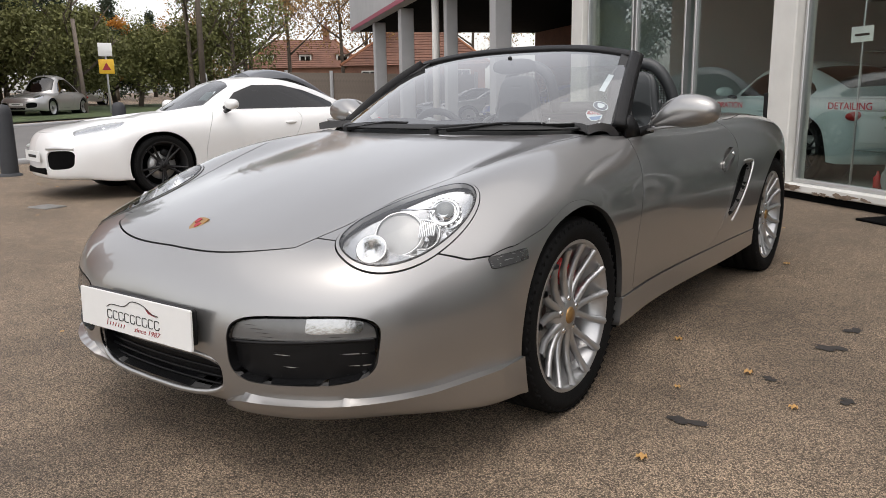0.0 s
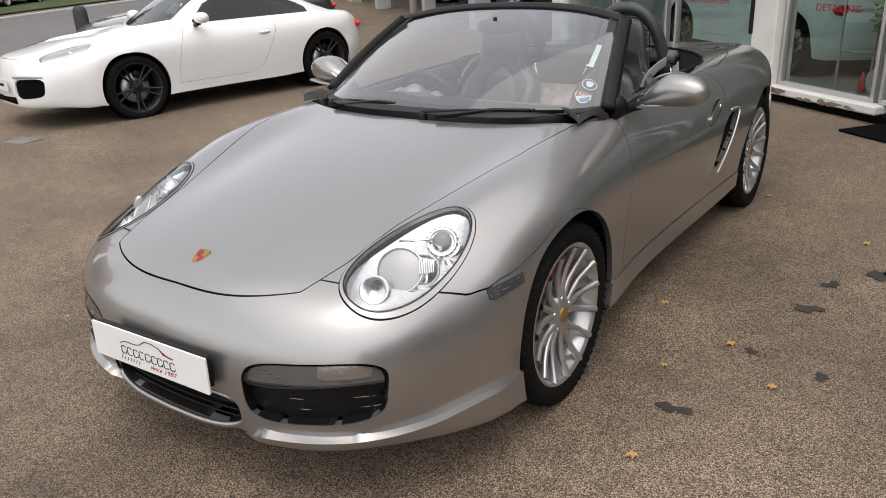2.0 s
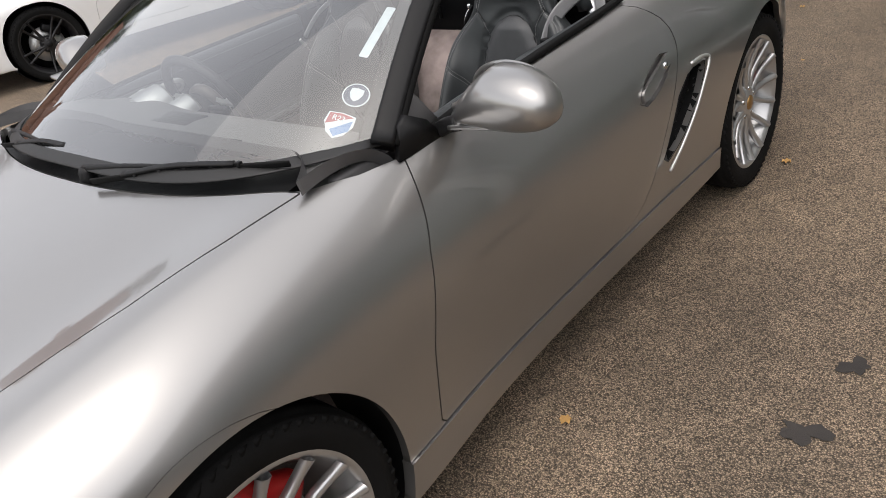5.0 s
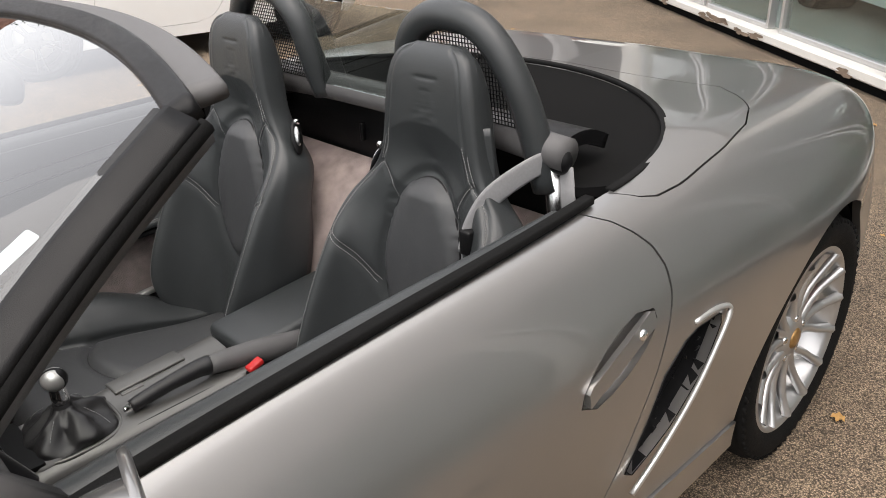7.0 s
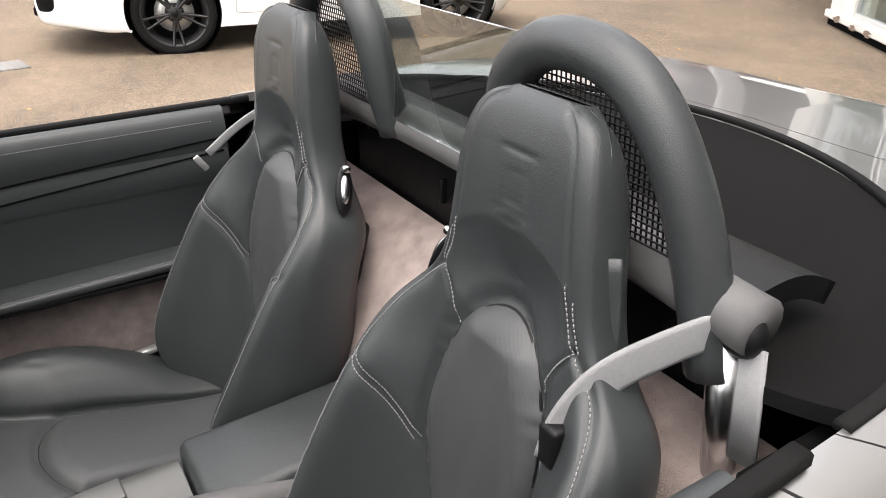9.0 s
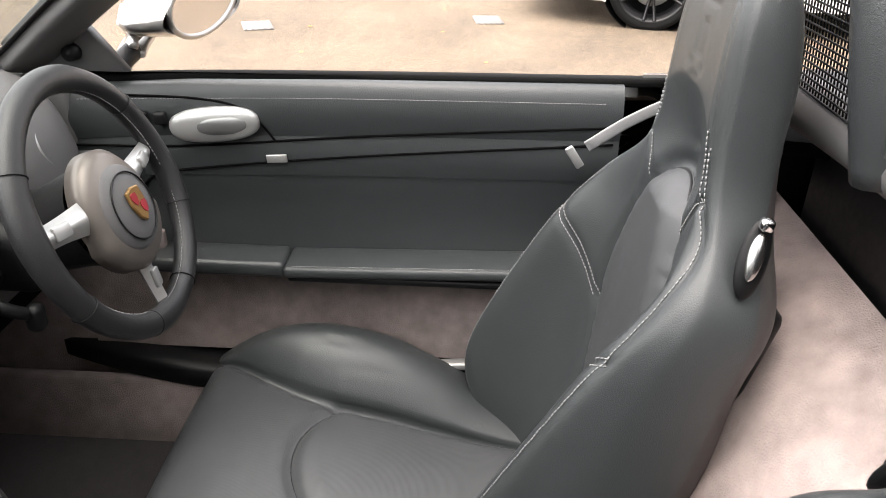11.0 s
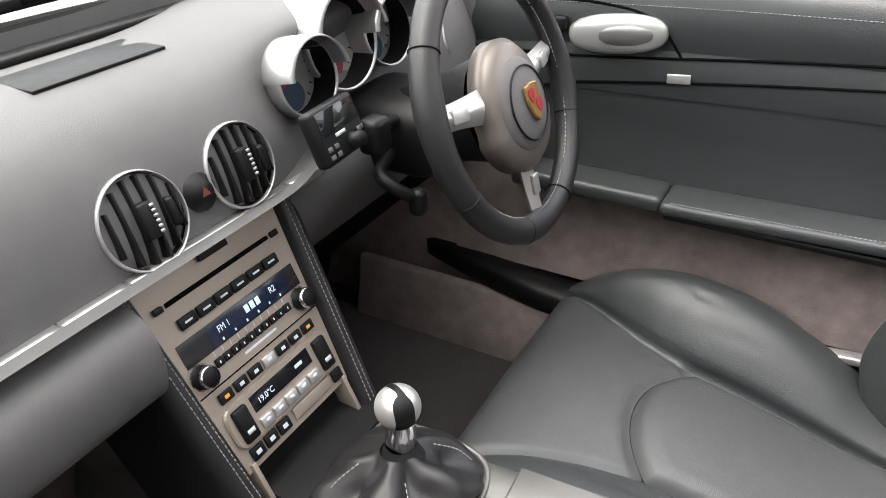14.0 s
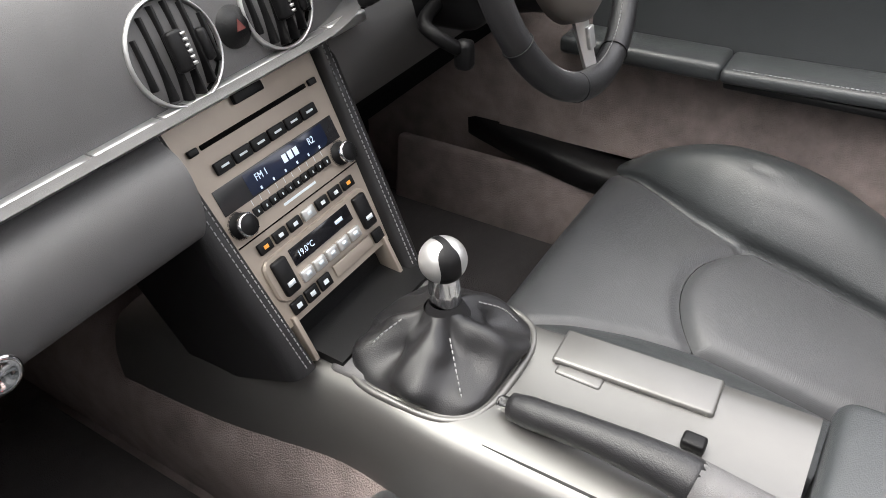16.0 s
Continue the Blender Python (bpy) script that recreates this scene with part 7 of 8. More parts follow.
BLACKW = mat("black_wheel_paint", (.010, .010, .011), .42, grain=.1)
coupe = closed_car("white_coupe", "white two-door coupe on black wheels, parked", WHITE, pose(-6.28, 2.86, 0, 0, 0, -11.5), 1.0, BLACKW, glass_mat("coupe_screen", (.55, .62, .60), .6, gloss=.12))
tag = part("price_card", box(.24, .004, .16, (.34, .78, 1.06), .002, turn=Matrix.Rotation(radians(-50), 4, "X")), PALE, coupe, "white price card behind the windscreen", smooth=False)
GREYC = flake_paint("grey_car_paint", (.10, .105, .115), .3, .6)
SILVC = flake_paint("pale_silver_car_paint", (.45, .44, .43), .35, .7)
BLUEC = flake_paint("blue_car_paint", (.02, .05, .28), .3, .5)
BLKC = flake_paint("black_car_paint", (.008, .008, .009), .3, .3)
PALEC = mat("pale_blue_white_car_paint", (.56, .66, .66), .35, coat=.8, grain=.02, scale=6)
closed_car("grey_saloon", "dark grey saloon parked behind the white coupe", GREYC, pose(-9.5, 5.8, 0, 0, 0, -10), 1.6, detail=False, long=1.06)

# ---- the showroom ----
F0, FD, FN = Vector((1.19, 5.0, 0)), Vector((-.783, .622, 0)), Vector((-.622, -.783, 0))
WALL = Matrix(((FD.x, -FN.x, 0, F0.x), (FD.y, -FN.y, 0, F0.y), (0, 0, 1, 0), (0, 0, 0, 1)))   # x along the front, y inwards


def wall_box(name, s0, s1, d0, d1, z0, z1, m, label, cat, bevel=.006, kind="structure", parent=None):
    mesh = moved(box(s1 - s0, d1 - d0, z1 - z0, ((s0 + s1) / 2, (d0 + d1) / 2, (z0 + z1) / 2), bevel, 1), WALL)
    if parent is not None:
        return part(name, mesh, m, parent, label, smooth=False)
    return tagged(obj(name, mesh, m, smooth=False), label, cat, kind=kind)


# the front runs on unseen to -14, added to block sky from the flank
wall_box("floor", -14, 6.2, .16, 7, 0, .05, FLOORT, "pale showroom floor", "floor")
wall_box("ceiling", -14, 6.2, .0, 7, 3.0, 3.2, PAINTW, "white showroom ceiling", "ceiling")
wall_box("wall_back", -14, 6.2, 7, 7.2, 0, 3.2, WALLI, "grey showroom back wall", "wall")
wall_box("wall_end", -14.2, -14, 0, 7.2, 0, 3.2, WALLI, "unseen end wall of the added showroom stretch", "wall")
wall_box("wall_side", 6.05, 6.2, .3, 7.2, 0, 3.2, WALLI, "grey showroom side wall", "wall")
wall_box("wall_front", -14, 6.2, -.05, .2, 2.9, 5.2, GREYP, "grey fascia over the showroom windows", "wall")
wall_box("plinth", -14, 6.2, -.02, .16, 0, .075, VOID, "near-black plinth under the window sill", "plinth")
sill = wall_box("window_sill", -.12, 6.2, -.07, .14, .075, .15, PAINTW, "white window sill with worn, flaking paint", "sill", bevel=.012)
for k in range(26):
    s_ = -.1 + rng.rand() * 6
    part("paint_flake", moved(blot(0, 0, .03 + .05 * rng.rand(), 1.6, .35), WALL @ Matrix.Translation((s_, -.0735, .085 + .05 * rng.rand())) @ Matrix.Rotation(radians(90), 4, "X")), mat("bare_sill_wood", (.20, .15, .11), .9, grain=.4, scale=40) if k == 0 else bpy.data.materials["bare_sill_wood"], sill, smooth=False)
wall_box("door_mat", -1.2, -.16, -.45, -.02, .0, .02, VOID, "black rubber door mat", "mat")
for nm, s0, s1, d0, d1 in (("post_main", 1.15, 1.48, -.06, .18), ("post_corner", 5.72, 6.10, -.06, .24)):
    p = wall_box(nm, s0, s1, d0, d1, .075, 2.95, PAINTW, "white painted window post", "post", bevel=.012)
    wall_box("drain_pipe", s1 - .02, s1 + .03, -.075, -.03, .6, 1.0, BLACK, "", "", parent=p)
SIL = mat("aluminium_mullion", (.62, .62, .62), .35, .8, grain=.05)
# windows below s = -2.6 belong to the added, unseen stretch
for k, (s0, s1) in enumerate(((-13.8, -11.3), (-11.2, -8.7), (-8.6, -6.1), (-6.0, -4.4), (-4.3, -2.7), (-2.6, -1.3), (-1.25, -.05), (.0, 1.13), (1.50, 2.93), (3.10, 4.28), (4.34, 5.70))):
    w = thing(f"window_{k + 1}", "tall shop window in a slim metal frame", "window", kind="structure")
    for a, b, c, d in ((s0, s0 + .035, .15, 2.9), (s1 - .035, s1, .15, 2.9), (s0 + .035, s1 - .035, .15, .19), (s0 + .035, s1 - .035, 2.86, 2.9)):
        wall_box("window_frame", a, b, .02, .09, c, d, SIL, "", "", parent=w)
    g = part("pane", moved(box(s1 - s0 - .07, .008, 2.67, ((s0 + s1) / 2, .055, 1.525)), WALL), SHOPGLASS, w, smooth=False)
    g.visible_shadow = False
for s_, txt in ((.53, "DETAILING"), (2.33, "RESTORATION")):
    wd = thing("window_lettering", "red outlined lettering on the shop window", "lettering")
    text_mesh(txt, .088, REDINK, wd, WALL @ Matrix.Translation((s_, .046, .875)) @ Matrix.Rotation(radians(90), 4, "X") @ Matrix.Rotation(math.pi, 4, "Y"), wide=1.15, depth=.0008)
note = wall_box("notice", .36, .60, .064, .068, 1.42, 1.55, PLATE, "white paper notice stuck inside the window", "notice", bevel=0, kind="")
wall_box("notice_line", .40, .56, .0615, .064, 1.47, 1.49, INK, "", "", parent=note)

# posts along the added, unseen stretch
for s0_ in (-13.9, -8.65, -2.65):
    wall_box("window_post", s0_ - .12, s0_ + .02, -.05, .16, .075, 2.95, PAINTW, "white painted window post", "post", bevel=.012)
closed_car("pale_show_car", "pale blue-white coupe on show inside the building", PALEC, WALL @ pose(4.4, 2.0, .05, 0, 0, 96), 1.05, BLACKW)
closed_car("black_show_car", "black coupe standing deeper in the showroom", BLKC, WALL @ pose(6.0, 4.7, .05, 0, 0, 92), 1.05, detail=False)
# display cabinet behind the glass
cab = thing("display_cabinet", "glass display cabinet with small car parts on its shelves", "cabinet", at=WALL @ pose(.48, .55, .05))
for x in (-.28, .28):
    for y in (-.2, .2):
        part("upright", box(.018, .018, 1.75, (x, y, .875), .003), SIL, cab)
for z in (.03, .42, .78, 1.3, 1.74):
    part("shelf", box(.56, .40, .012, (0, 0, z), .002), SIL if z < .1 else GLASS, cab, "shelf")
arch = thing("showroom_chair", "tall round-topped black chair back standing in the showroom", "chair", at=WALL @ pose(.60, 1.1, .05))
part("back_panel", moved(prism([(.32 * math.cos(a), .80 + .32 * math.sin(a)) for a in np.linspace(0, math.pi, 17)] + [(-.32, 0), (.32, 0)], .10, .03), Matrix.Rotation(radians(90), 4, "X")), LEATHER, arch)
for nm, lab, x, z, m, mesh in (("red_bottle", "small red bottle in the cabinet", .17, .04, RED, lathe([(0, 0), (.035, 0), (.035, .12), (.012, .15), (.012, .18), (0, .18)], 16)), ("brake_part", "round grey metal brake part in the cabinet", .0, .15, GREYP, moved(lathe([(.05, -.02), (.12, -.02), (.12, .02), (.05, .02)], 24), Matrix.Rotation(radians(90), 4, "X"))), ("white_ball", "small white ball on a glass shelf", -.10, .83, PLATE, ellipsoid(.035, .035, .035, 16, 10)), ("yellow_cloth", "folded yellow cloth over a blue tin", -.19, .22, mat("yellow_cloth", (.65, .45, .02), .8, grain=.2), ellipsoid(.09, .07, .10, 16, 10, .6, .6)), ("blue_tin", "blue tin in the cabinet", -.19, .04, mat("blue_tin", (.02, .05, .35), .4, grain=.1), lathe([(0, 0), (.07, 0), (.07, .12), (0, .12)], 20))):
    tagged(obj(nm, moved(mesh, WALL @ Matrix.Translation((.48 - x * -1, .55, .06 + z))), m), lab, nm.split("_")[1])


# ---- foliage ----
def leaves(centres, radius, per, size, seed, droop=.3):
    r = np.random.RandomState(seed)
    n = len(centres) * per
    c = np.repeat(np.array(centres, float), per, 0)
    d = r.normal(size=(n, 3))
    d /= np.linalg.norm(d, axis=1, keepdims=True)
    p = c + d * (radius * r.rand(n, 1) ** .45)
    a = r.normal(size=(n, 3))
    a /= np.linalg.norm(a, axis=1, keepdims=True)
    b = np.cross(a, r.normal(size=(n, 3)))
    b /= np.linalg.norm(b, axis=1, keepdims=True)
    s = size * (.5 + r.rand(n, 1))
    v = np.stack([p - a * s, p - b * s * .5, p + a * s, p + b * s * .5], 1).reshape(-1, 3)
    return v, [(4 * k, 4 * k + 1, 4 * k + 2, 4 * k + 3) for k in range(n)]


def limbs(h, spread, seed, n=7, base=.16, twigs=5):
    """Trunk and branches, tapering."""
    r = np.random.RandomState(seed)
    out, tips = [tube(smooth_path([(0, 0, 0), (.1 * r.randn(), .1 * r.randn(), h * .4), (.25 * r.randn(), .25 * r.randn(), h * .92)], 10), list(np.linspace(base, base * .2, 10)), 8)], []
    for k in range(n):
        z0 = h * (.25 + .6 * k / n)
        a = k * 2.4 + r.rand()
        ln = spread * (1.1 - .5 * k / n) * (.7 + .5 * r.rand())
        p0 = np.array((0, 0, z0))
        p1 = p0 + (ln * .5 * math.cos(a), ln * .5 * math.sin(a), ln * .35)
        p2 = p0 + (ln * math.cos(a), ln * math.sin(a), ln * (.8 + .3 * r.rand()))
        out.append(tube(smooth_path([p0, p1, p2], 7), list(np.linspace(base * .45, base * .1, 7)), 6))
        tips += [p1, p2]
        for j in range(twigs):
            q0 = p1 + (p2 - p1) * r.rand()
            q1 = q0 + np.array((r.randn() * .5, r.randn() * .5, .5 + r.rand() * .8)) * ln * .33
            out.append(tube([q0, (q0 + q1) / 2 + r.randn(3) * .04, q1], [base * .14, base * .09, base * .04], 5))
            tips.append(q1)
    return joined(*out), tips


def tree(x, y, h, spread, leaf, label, seed, per=70, size=.085, fill=26, low=.3, fine=1.0):
    t = thing("tree", label, "tree", at=pose(x, y, min(rise(x, y), 2.2) - .05), group="trees beyond the road")
    wood, tips = limbs(h, spread, seed)
    part("trunk", wood, BARK, t)
    if leaf is not None:
        r = np.random.RandomState(seed + 9)
        cs = list(tips)
        for _ in range(fill):
            a, q, z = r.rand() * 6.3, r.rand() ** .5, low + (1 - low) * r.rand()
            w = spread * (1.15 - .75 * abs(z - .5) * 1.2)
            cs.append((w * q * math.cos(a), w * q * math.sin(a), h * z))
        tagged(part("crown", leaves(cs, spread * .36, int(per * 2.1), size * fine, seed), leaf, t, smooth=False), kind="stuff")
    return t


def conifer(x, y, h, w, seed, leaf=LEAFD):
    t = thing("conifer", "dark green conifer beyond the road", "tree", at=pose(x, y, min(rise(x, y), 2.2) - .05), group="trees beyond the road")
    part("trunk", tube([(0, 0, 0), (0, 0, h)], [.2, .03], 8), BARK, t)
    r = np.random.RandomState(seed)
    cs = []
    for k in range(60):
        z = (k + .5) / 60
        a = k * 2.4
        cs.append((w * (1 - z) ** .8 * math.cos(a) * (.5 + .5 * r.rand()), w * (1 - z) ** .8 * math.sin(a) * (.5 + .5 * r.rand()), h * (.06 + .94 * z)))
    tagged(part("crown", leaves(cs, w * .33, 110, .09, seed), leaf, t, smooth=False), kind="stuff")


EV, AU, BR = "dark evergreen tree with dense foliage", "autumn tree with thinning brown leaves", "bare tree with thin branches"
for k, (x, y, h, sp, lf, lab, per) in enumerate((
        (-37.0, 11.0, 11, 3.6, LEAFD, EV, 110), (-36.5, 14.6, 10.5, 3.0, LEAFD, EV, 110), (-40.5, 18.2, 8, 2.6, LEAFD, EV, 110), (-33.5, 13.6, 3.4, 2.2, LEAFG, "low green hedge-like tree by the road", 80),
        (-33.0, 15.4, 4.2, 2.0, LEAFG, "green bushy tree beyond the road", 80), (-33.6, 17.0, 3.9, 1.7, LEAFG, "green bushy tree beyond the road", 80), (-39.6, 22.3, 3.7, 1.6, LEAFD, EV, 90), (-50.0, 28.6, 5.7, 1.5, LEAFY, "tree with bright orange autumn leaves", 80),
        (-36.5, 21.9, 3.3, 2.0, LEAFG, "green bushy tree beyond the road", 80), (-35.3, 23.4, 3.5, 2.0, LEAFG, "green bushy tree beyond the road", 80), (-34.2, 25.0, 4.4, 2.2, LEAFG, "green bushy tree beyond the road", 70), (-33.2, 23.0, 11, 3.2, None, BR, 0),
        (-33.0, 26.4, 11.5, 3.0, LEAFO, AU, 26), (-35.0, 28.6, 12, 3.4, LEAFO, AU, 34), (-36.5, 33.0, 13, 4.0, LEAFO, AU, 60), (-35.0, 36.6, 13, 4.0, LEAFO, AU, 70), (-37.0, 41.0, 13, 4.2, LEAFO, AU, 60), (-31.8, 24.6, 8.5, 2.4, LEAFG, "ivy-clad green tree beyond the road", 60),
        (-32.0, 16.0, 6.0, 1.8, None, BR, 0), (-46.0, 33.0, 4.8, 2.6, LEAFO, AU, 50), (-60.0, 33.0, 5.5, 4, LEAFG, "green tree far beyond the road", 50), (-55, 38, 5.5, 3, LEAFO, AU, 50), (-30.0, 45.0, 13, 4.4, LEAFO, AU, 60), (-22.0, 46.0, 12, 4.4, LEAFG, "green tree far beyond the road", 60))):
    tree(x, y, h, sp, lf, lab, 20 + k, per)
conifer(-61.2, 39.0, 7.4, 1.3, 3)
conifer(-53.0, 30.2, 8.2, 1.5, 5)

# pole, signs, fence, houses
pole = tagged(obj("telegraph_pole", tube([(-25.5, 18.0, 0), (-25.4, 18.0, 9)], [.13, .10], 10), BARK), "dark wooden telegraph pole", "pole")
part("street_light", moved(ellipsoid(.22, .14, .30, 16, 10), Matrix.Translation((-25.6, 18.1, 1.9))), SATIN, pole, "round convex mirror on the pole")
tagged(obj("wooden_pole", tube([(-29.7, 15.1, 0), (-29.9, 15.0, 4.4)], [.10, .08], 8), WOOD), "leaning grey wooden pole", "pole")
sg = thing("road_sign", "white and yellow road sign on a post", "sign", at=pose(-29.2, 15.9, .4, 0, 0, 60))
part("post", tube([(0, 0, 0), (0, 0, 3.0)], .04, 8), GREYP, sg)
part("white_board", box(.55, .03, .55, (0, -.05, 2.75), .01), PLATE, sg)
part("yellow_board", box(.60, .03, .60, (0, -.05, 2.05), .01), mat("yellow_board", (.75, .45, .03), .5, grain=.1), sg)
part("sign_mark", prism([(-.18, -.15), (.18, -.15), (0, .17)], .004), REDINK, sg, at=Matrix.Translation((0, -.066, 2.05)) @ Matrix.Rotation(radians(90), 4, "X"), smooth=False)
fence = thing("fence", "weathered grey close-boarded wooden fence", "fence", kind="structure")
fa, fb = Vector((-28.5, 22.6, 0)), Vector((-17.5, 26.8, 0))
along = (fb - fa).normalized()
ang = math.degrees(math.atan2(along.y, along.x))
n_board = 74
board = None
for k in range(n_board):
    p = fa + (fb - fa) * (k / n_board)
    m = pose(p.x, p.y, rise(p.x, p.y) + .98, 0, 3, ang)
    if board is None:
        board = part("board", box(.165, .022, 1.9, (0, 0, 0), .004, 1), WOOD, fence, smooth=False, at=m)
    else:
        c = board.copy()
        scene.collection.objects.link(c)
        c.matrix_basis = m
for k in range(6):
    p = fa + (fb - fa) * (k / 5)
    part("fence_post", box(.12, .12, 2.05, (p.x + .05, p.y - .08, rise(p.x, p.y) + 1.0), .01), GREYP, fence, smooth=False)


def house(name, x, y, turn, w, d, h, ridge, label, z0=0.0, dormers=0, gable=False):
    ob = thing(name, label, "house", at=pose(x, y, z0, 0, 0, turn))
    part("wall", box(w, d, h, (0, 0, h / 2)), BRICK, ob, smooth=False)
    e = .35
    v = [(-w / 2 - e, -d / 2 - e, h), (w / 2 + e, -d / 2 - e, h), (w / 2 + e, d / 2 + e, h), (-w / 2 - e, d / 2 + e, h), (-w / 2 - (e if gable else -d * .35), 0, ridge), (w / 2 + (e if gable else -d * .35), 0, ridge)]
    roof = part("roof", (v, [(0, 1, 5, 4), (2, 3, 4, 5), (1, 2, 5), (3, 0, 4), (3, 2, 1, 0)]), TILE, ob, "brown clay-tiled roof", smooth=False)
    rows_ = int(math.hypot(d / 2, ridge - h) / .32)
    for side in (-1, 1):
        for k in range(rows_):
            t = (k + .5) / rows_
            yy, zz = side * (d / 2 + e) * (1 - t), h + (ridge - h) * t
            ww = (w / 2 + e) * (1 if gable else 1 - t * .66)
            part("tile_course", box(2 * ww, .05, .03, (0, yy, zz + .03), turn=Matrix.Rotation(-side * math.atan2(ridge - h, d / 2), 4, "X")), TILE, roof, smooth=False)
    if not gable:
        for sx in (-1, 1):
            for sy in (-1, 1):
                part("hip_tile", tube([(sx * (w / 2 + e), sy * (d / 2 + e), h + .04), (sx * (w / 2 - d * .35), 0, ridge + .04)], .09, 8), mat("ridge_tile", (.30, .13, .07), .9, grain=.3) if "ridge_tile" not in bpy.data.materials else bpy.data.materials["ridge_tile"], roof)
    ch = part("chimney", box(.7, .7, 1.8, (w * .2, 0, ridge + .4), .02), BRICK, roof, smooth=False)
    part("chimney_pot", moved(lathe([(.12, 0), (.14, .1), (.11, .4), (.13, .45)], 14), Matrix.Translation((w * .2, 0, ridge + 1.3))), TILE, ch)
    nwin = max(2, int(w / 2.6))
    for fl in range(max(1, int(h / 2.6))):
        for k in range(nwin):
            wx, wz = -w / 2 + (k + .5) * w / nwin, 1.5 + 2.6 * fl
            win = part("window", box(1.1, .10, 1.15, (wx, -d / 2 - .01, wz), .01), PAINTW, ob, "white-framed window", smooth=False)
            for sx in (-1, 1):
                part("pane", box(.47, .03, 1.0, (wx + sx * .26, -d / 2 - .055, wz)), TINT, win, smooth=False)
            part("sill", box(1.25, .18, .06, (wx, -d / 2 - .09, wz - .62)), PAINTW, win, smooth=False)
    for k in range(dormers):
        wx = -w / 2 + (k + .5) * w / dormers
        dm_ = part("dormer", box(1.2, 1.6, 1.1, (wx, -d * .30, h + .75), .02), PAINTW, roof, smooth=False)
        part("dormer_roof", box(1.5, 1.9, .10, (wx, -d * .30, h + 1.35), .02), TILE, dm_, smooth=False)
        for sx in (-1, 1):
            part("pane", box(.42, .04, .75, (wx + sx * .25, -d * .30 - .80, h + .75)), TINT, dm_, smooth=False)
    return ob


house("tiled_house", -31.5, 40.5, 35, 9, 8, 2.4, 5.0, "low brick house with a hipped clay-tile roof", .6)
house("dormer_house", -56.5, 53.5, 46, 11, 7, 2.7, 5.6, "brown-roofed house with three white dormer windows", 1.2, dormers=3)
house("brick_house", -31.5, 6.2, -96, 9, 8, 5.2, 8.4, "two-storey red-brown brick house across the road", .5, gable=True)
house("brick_house", -31.5, -5.0, -94, 9, 8, 5.2, 8.4, "two-storey red-brown brick house across the road", .5, gable=True)

# cars at the roadside and under the canopy
closed_car("silver_people_carrier", "silver-grey people carrier parked across the road", SILVC, pose(-28.8, 12.4, rise(-28.8, 12.4), 0, 0, 36), 1.75, detail=False, glass=TINT)
closed_car("silver_estate", "small silver car parked along the road", SILVC, pose(-40.6, 20.1, rise(-40.6, 20.1), 0, 0, 34), 1.35, detail=False)
for s_, dep, pm, nm, lab in ((8.1, 2.0, BLKC, "black_coupe", "black coupe parked under the canopy"), (11.9, 2.0, BLKC, "black_coupe", "black coupe parked under the canopy"), (15.6, 1.8, BLUEC, "blue_coupe", "bright blue coupe parked under the canopy"), (20.3, 1.6, SILVC, "silver_coupe", "silver coupe parked under the canopy"), (24.0, 1.8, GREYC, "grey_coupe", "dark grey coupe parked under the canopy")):
    c = closed_car(nm, lab, pm, WALL @ pose(s_, dep + .9, 0, 0, 0, 8), 1.02, detail=False)
    part("price_card", box(.30, .004, .18, (.25, .74, 1.03), .002, turn=Matrix.Rotation(radians(-50), 4, "X")), PALE, c, "white price card behind the windscreen", smooth=False)

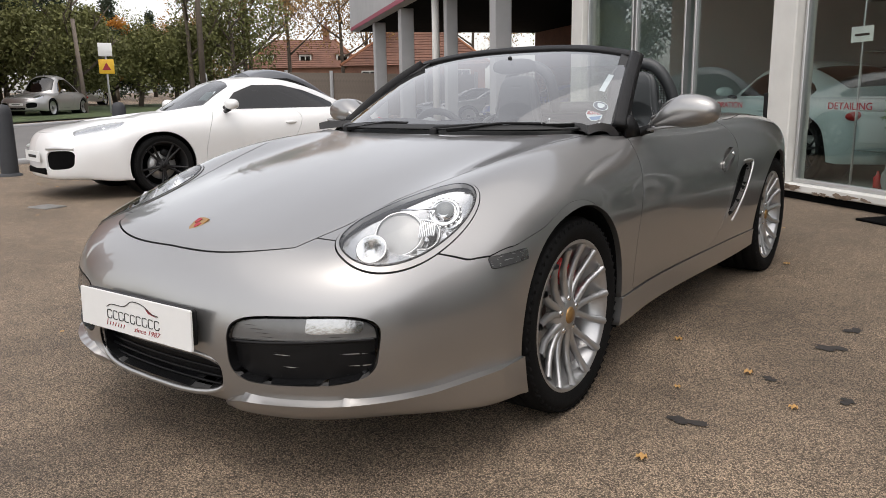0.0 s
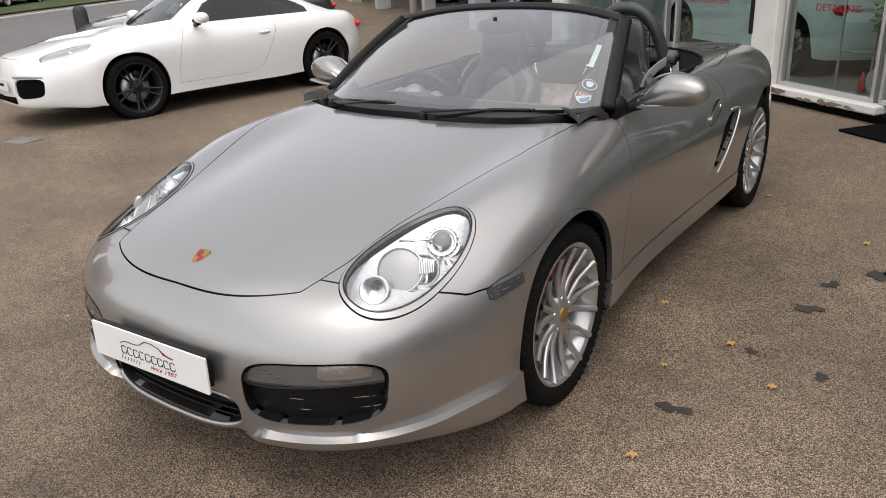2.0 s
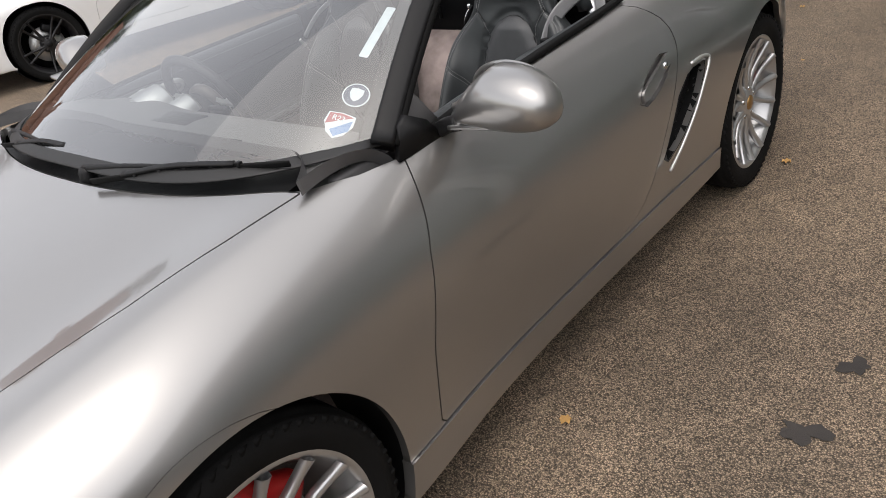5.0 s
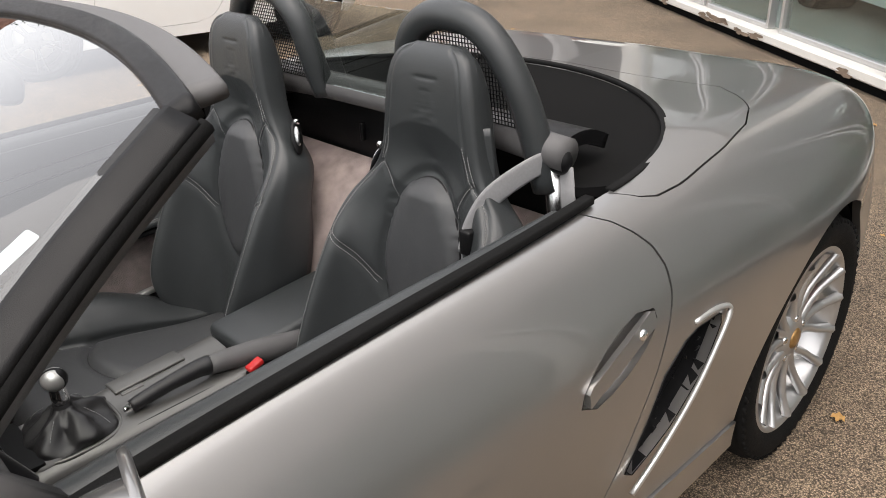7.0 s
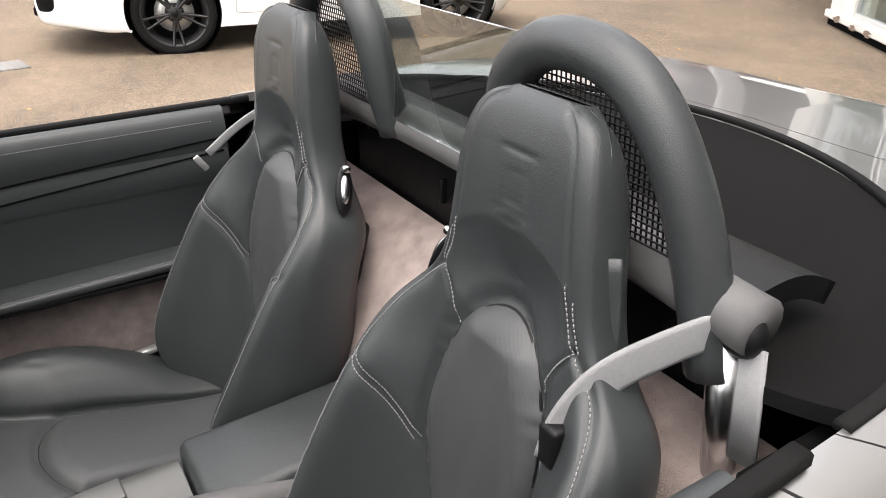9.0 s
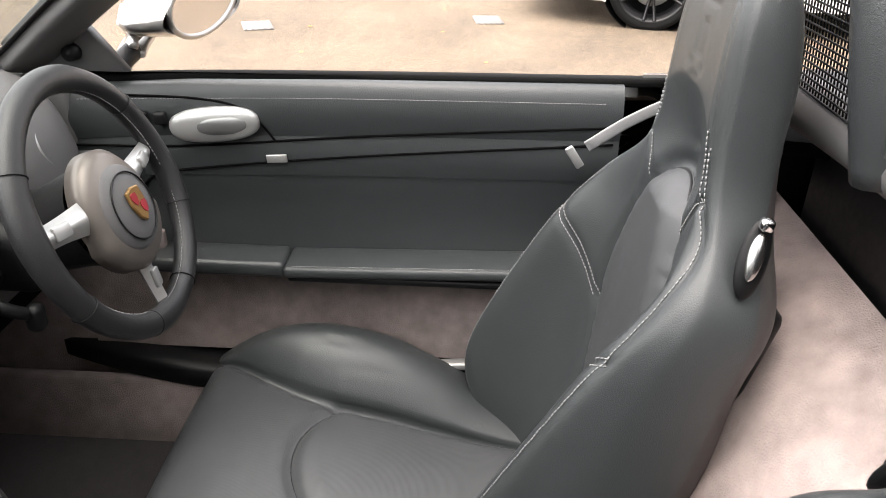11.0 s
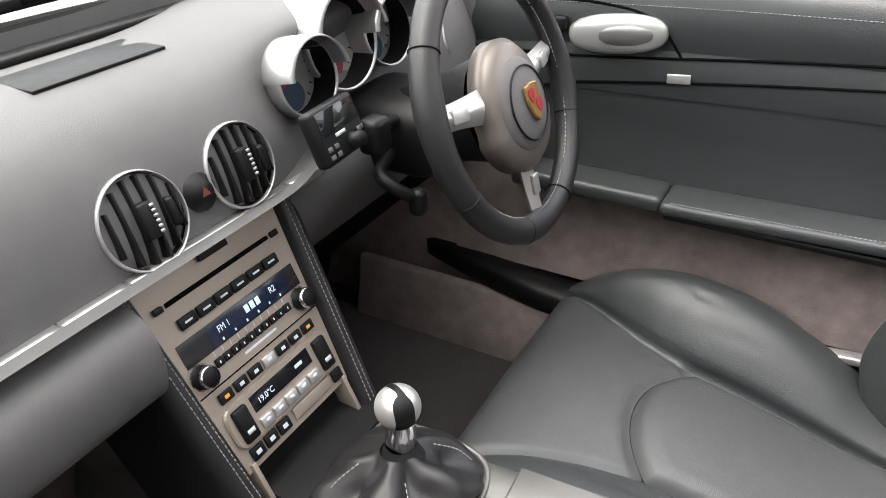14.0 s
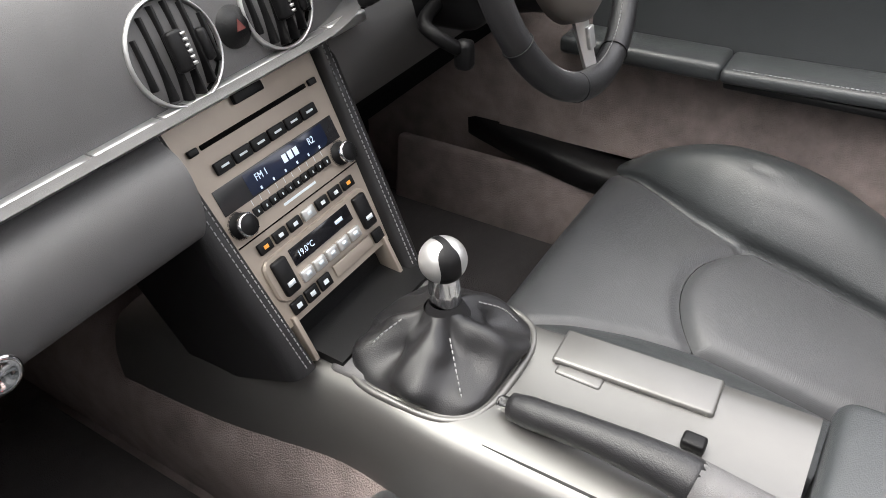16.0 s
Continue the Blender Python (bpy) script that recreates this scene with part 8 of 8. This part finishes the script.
# canopy: columns, soffit, fascia
for s_, dep, w in ((10.1, .2, .36), (19.0, .2, .42), (23.6, .2, .42)):
    col = wall_box("canopy_column", s_ - w / 2, s_ + w / 2, dep - w / 2, dep + w / 2, 0, 3.7, GREYP, "square grey-white canopy column", "column", bevel=.015)
pp = wall_box("canopy_column", 14.4, 14.7, .25, .55, 0, 3.7, GREYP, "square grey-white canopy column", "column", bevel=.015)
part("rain_pipe", moved(tube([(14.95, .1, 0), (14.95, .1, 3.7)], .10, 14), WALL), PAINTW, pp, "white round rain pipe")
# shade under the canopy is painted in as a near-black roof
wall_box("canopy_roof", 6.2, 27.5, .1, 8, 3.7, 3.95, VOID, "canopy roof coloured near-black for the shade beneath it", "canopy", bevel=0)
fas = wall_box("canopy_fascia", 6.2, 27.6, -.25, .1, 3.72, 5.3, GREYP, "grey canopy fascia with a red lower edge", "fascia", bevel=.01)
wall_box("red_edge", 6.2, 27.62, -.27, -.25, 3.72, 3.86, mat("dull_red_edge", (.33, .07, .11), .5, grain=.1), "", "", bevel=0, parent=fas)
wall_box("fascia_end", 27.6, 27.8, -.25, 8, 3.72, 5.3, GREYP, "", "", parent=fas)
wall_box("wall_rear", 6.2, 27.5, 8, 8.2, 0, 3.9, BRICK, "dark brick wall behind the covered cars", "wall")

# plant by the window
pl = thing("potted_plant", "leafy green plant with variegated leaves inside the window", "plant", at=WALL @ pose(.02, .32, .15))
stem, tips = limbs(1.15, .22, 77, n=8, base=.02, twigs=3)
part("stem", stem, BARK, pl)
cs = [p + np.array((0, 0, .1)) for p in tips]
tagged(part("foliage", leaves(cs, .13, 16, .045, 5), mat("plant_leaf", (.14, .26, .08), .5, grain=.5, scale=14), pl, smooth=False), kind="stuff")
part("pot", lathe([(0, 0), (.12, 0), (.15, .26), (.135, .26), (.13, .22), (0, .22)], 24), GREYP, pl)


# unseen tall hedge behind the camera, added to darken reflections in the flank
hr = np.random.RandomState(77)
hedge = thing("hedge", "unseen dark evergreen hedge added to darken the roadster's flank", "hedge", at=pose(11.5, -4, 0))
hc = [(hr.uniform(-.8, .8), hr.uniform(-13, 9), hr.uniform(.2, 4.6) ) for _ in range(260)]
tagged(part("foliage", leaves(hc, .9, 60, .16, 41), LEAFD, hedge, smooth=False), kind="stuff")
part("hedge_stems", joined(*[tube([(0, y, 0), (hr.uniform(-.2, .2), y, 3.6)], [.07, .03], 6) for y in np.arange(-12.5, 9, 1.1)]), BARK, hedge)
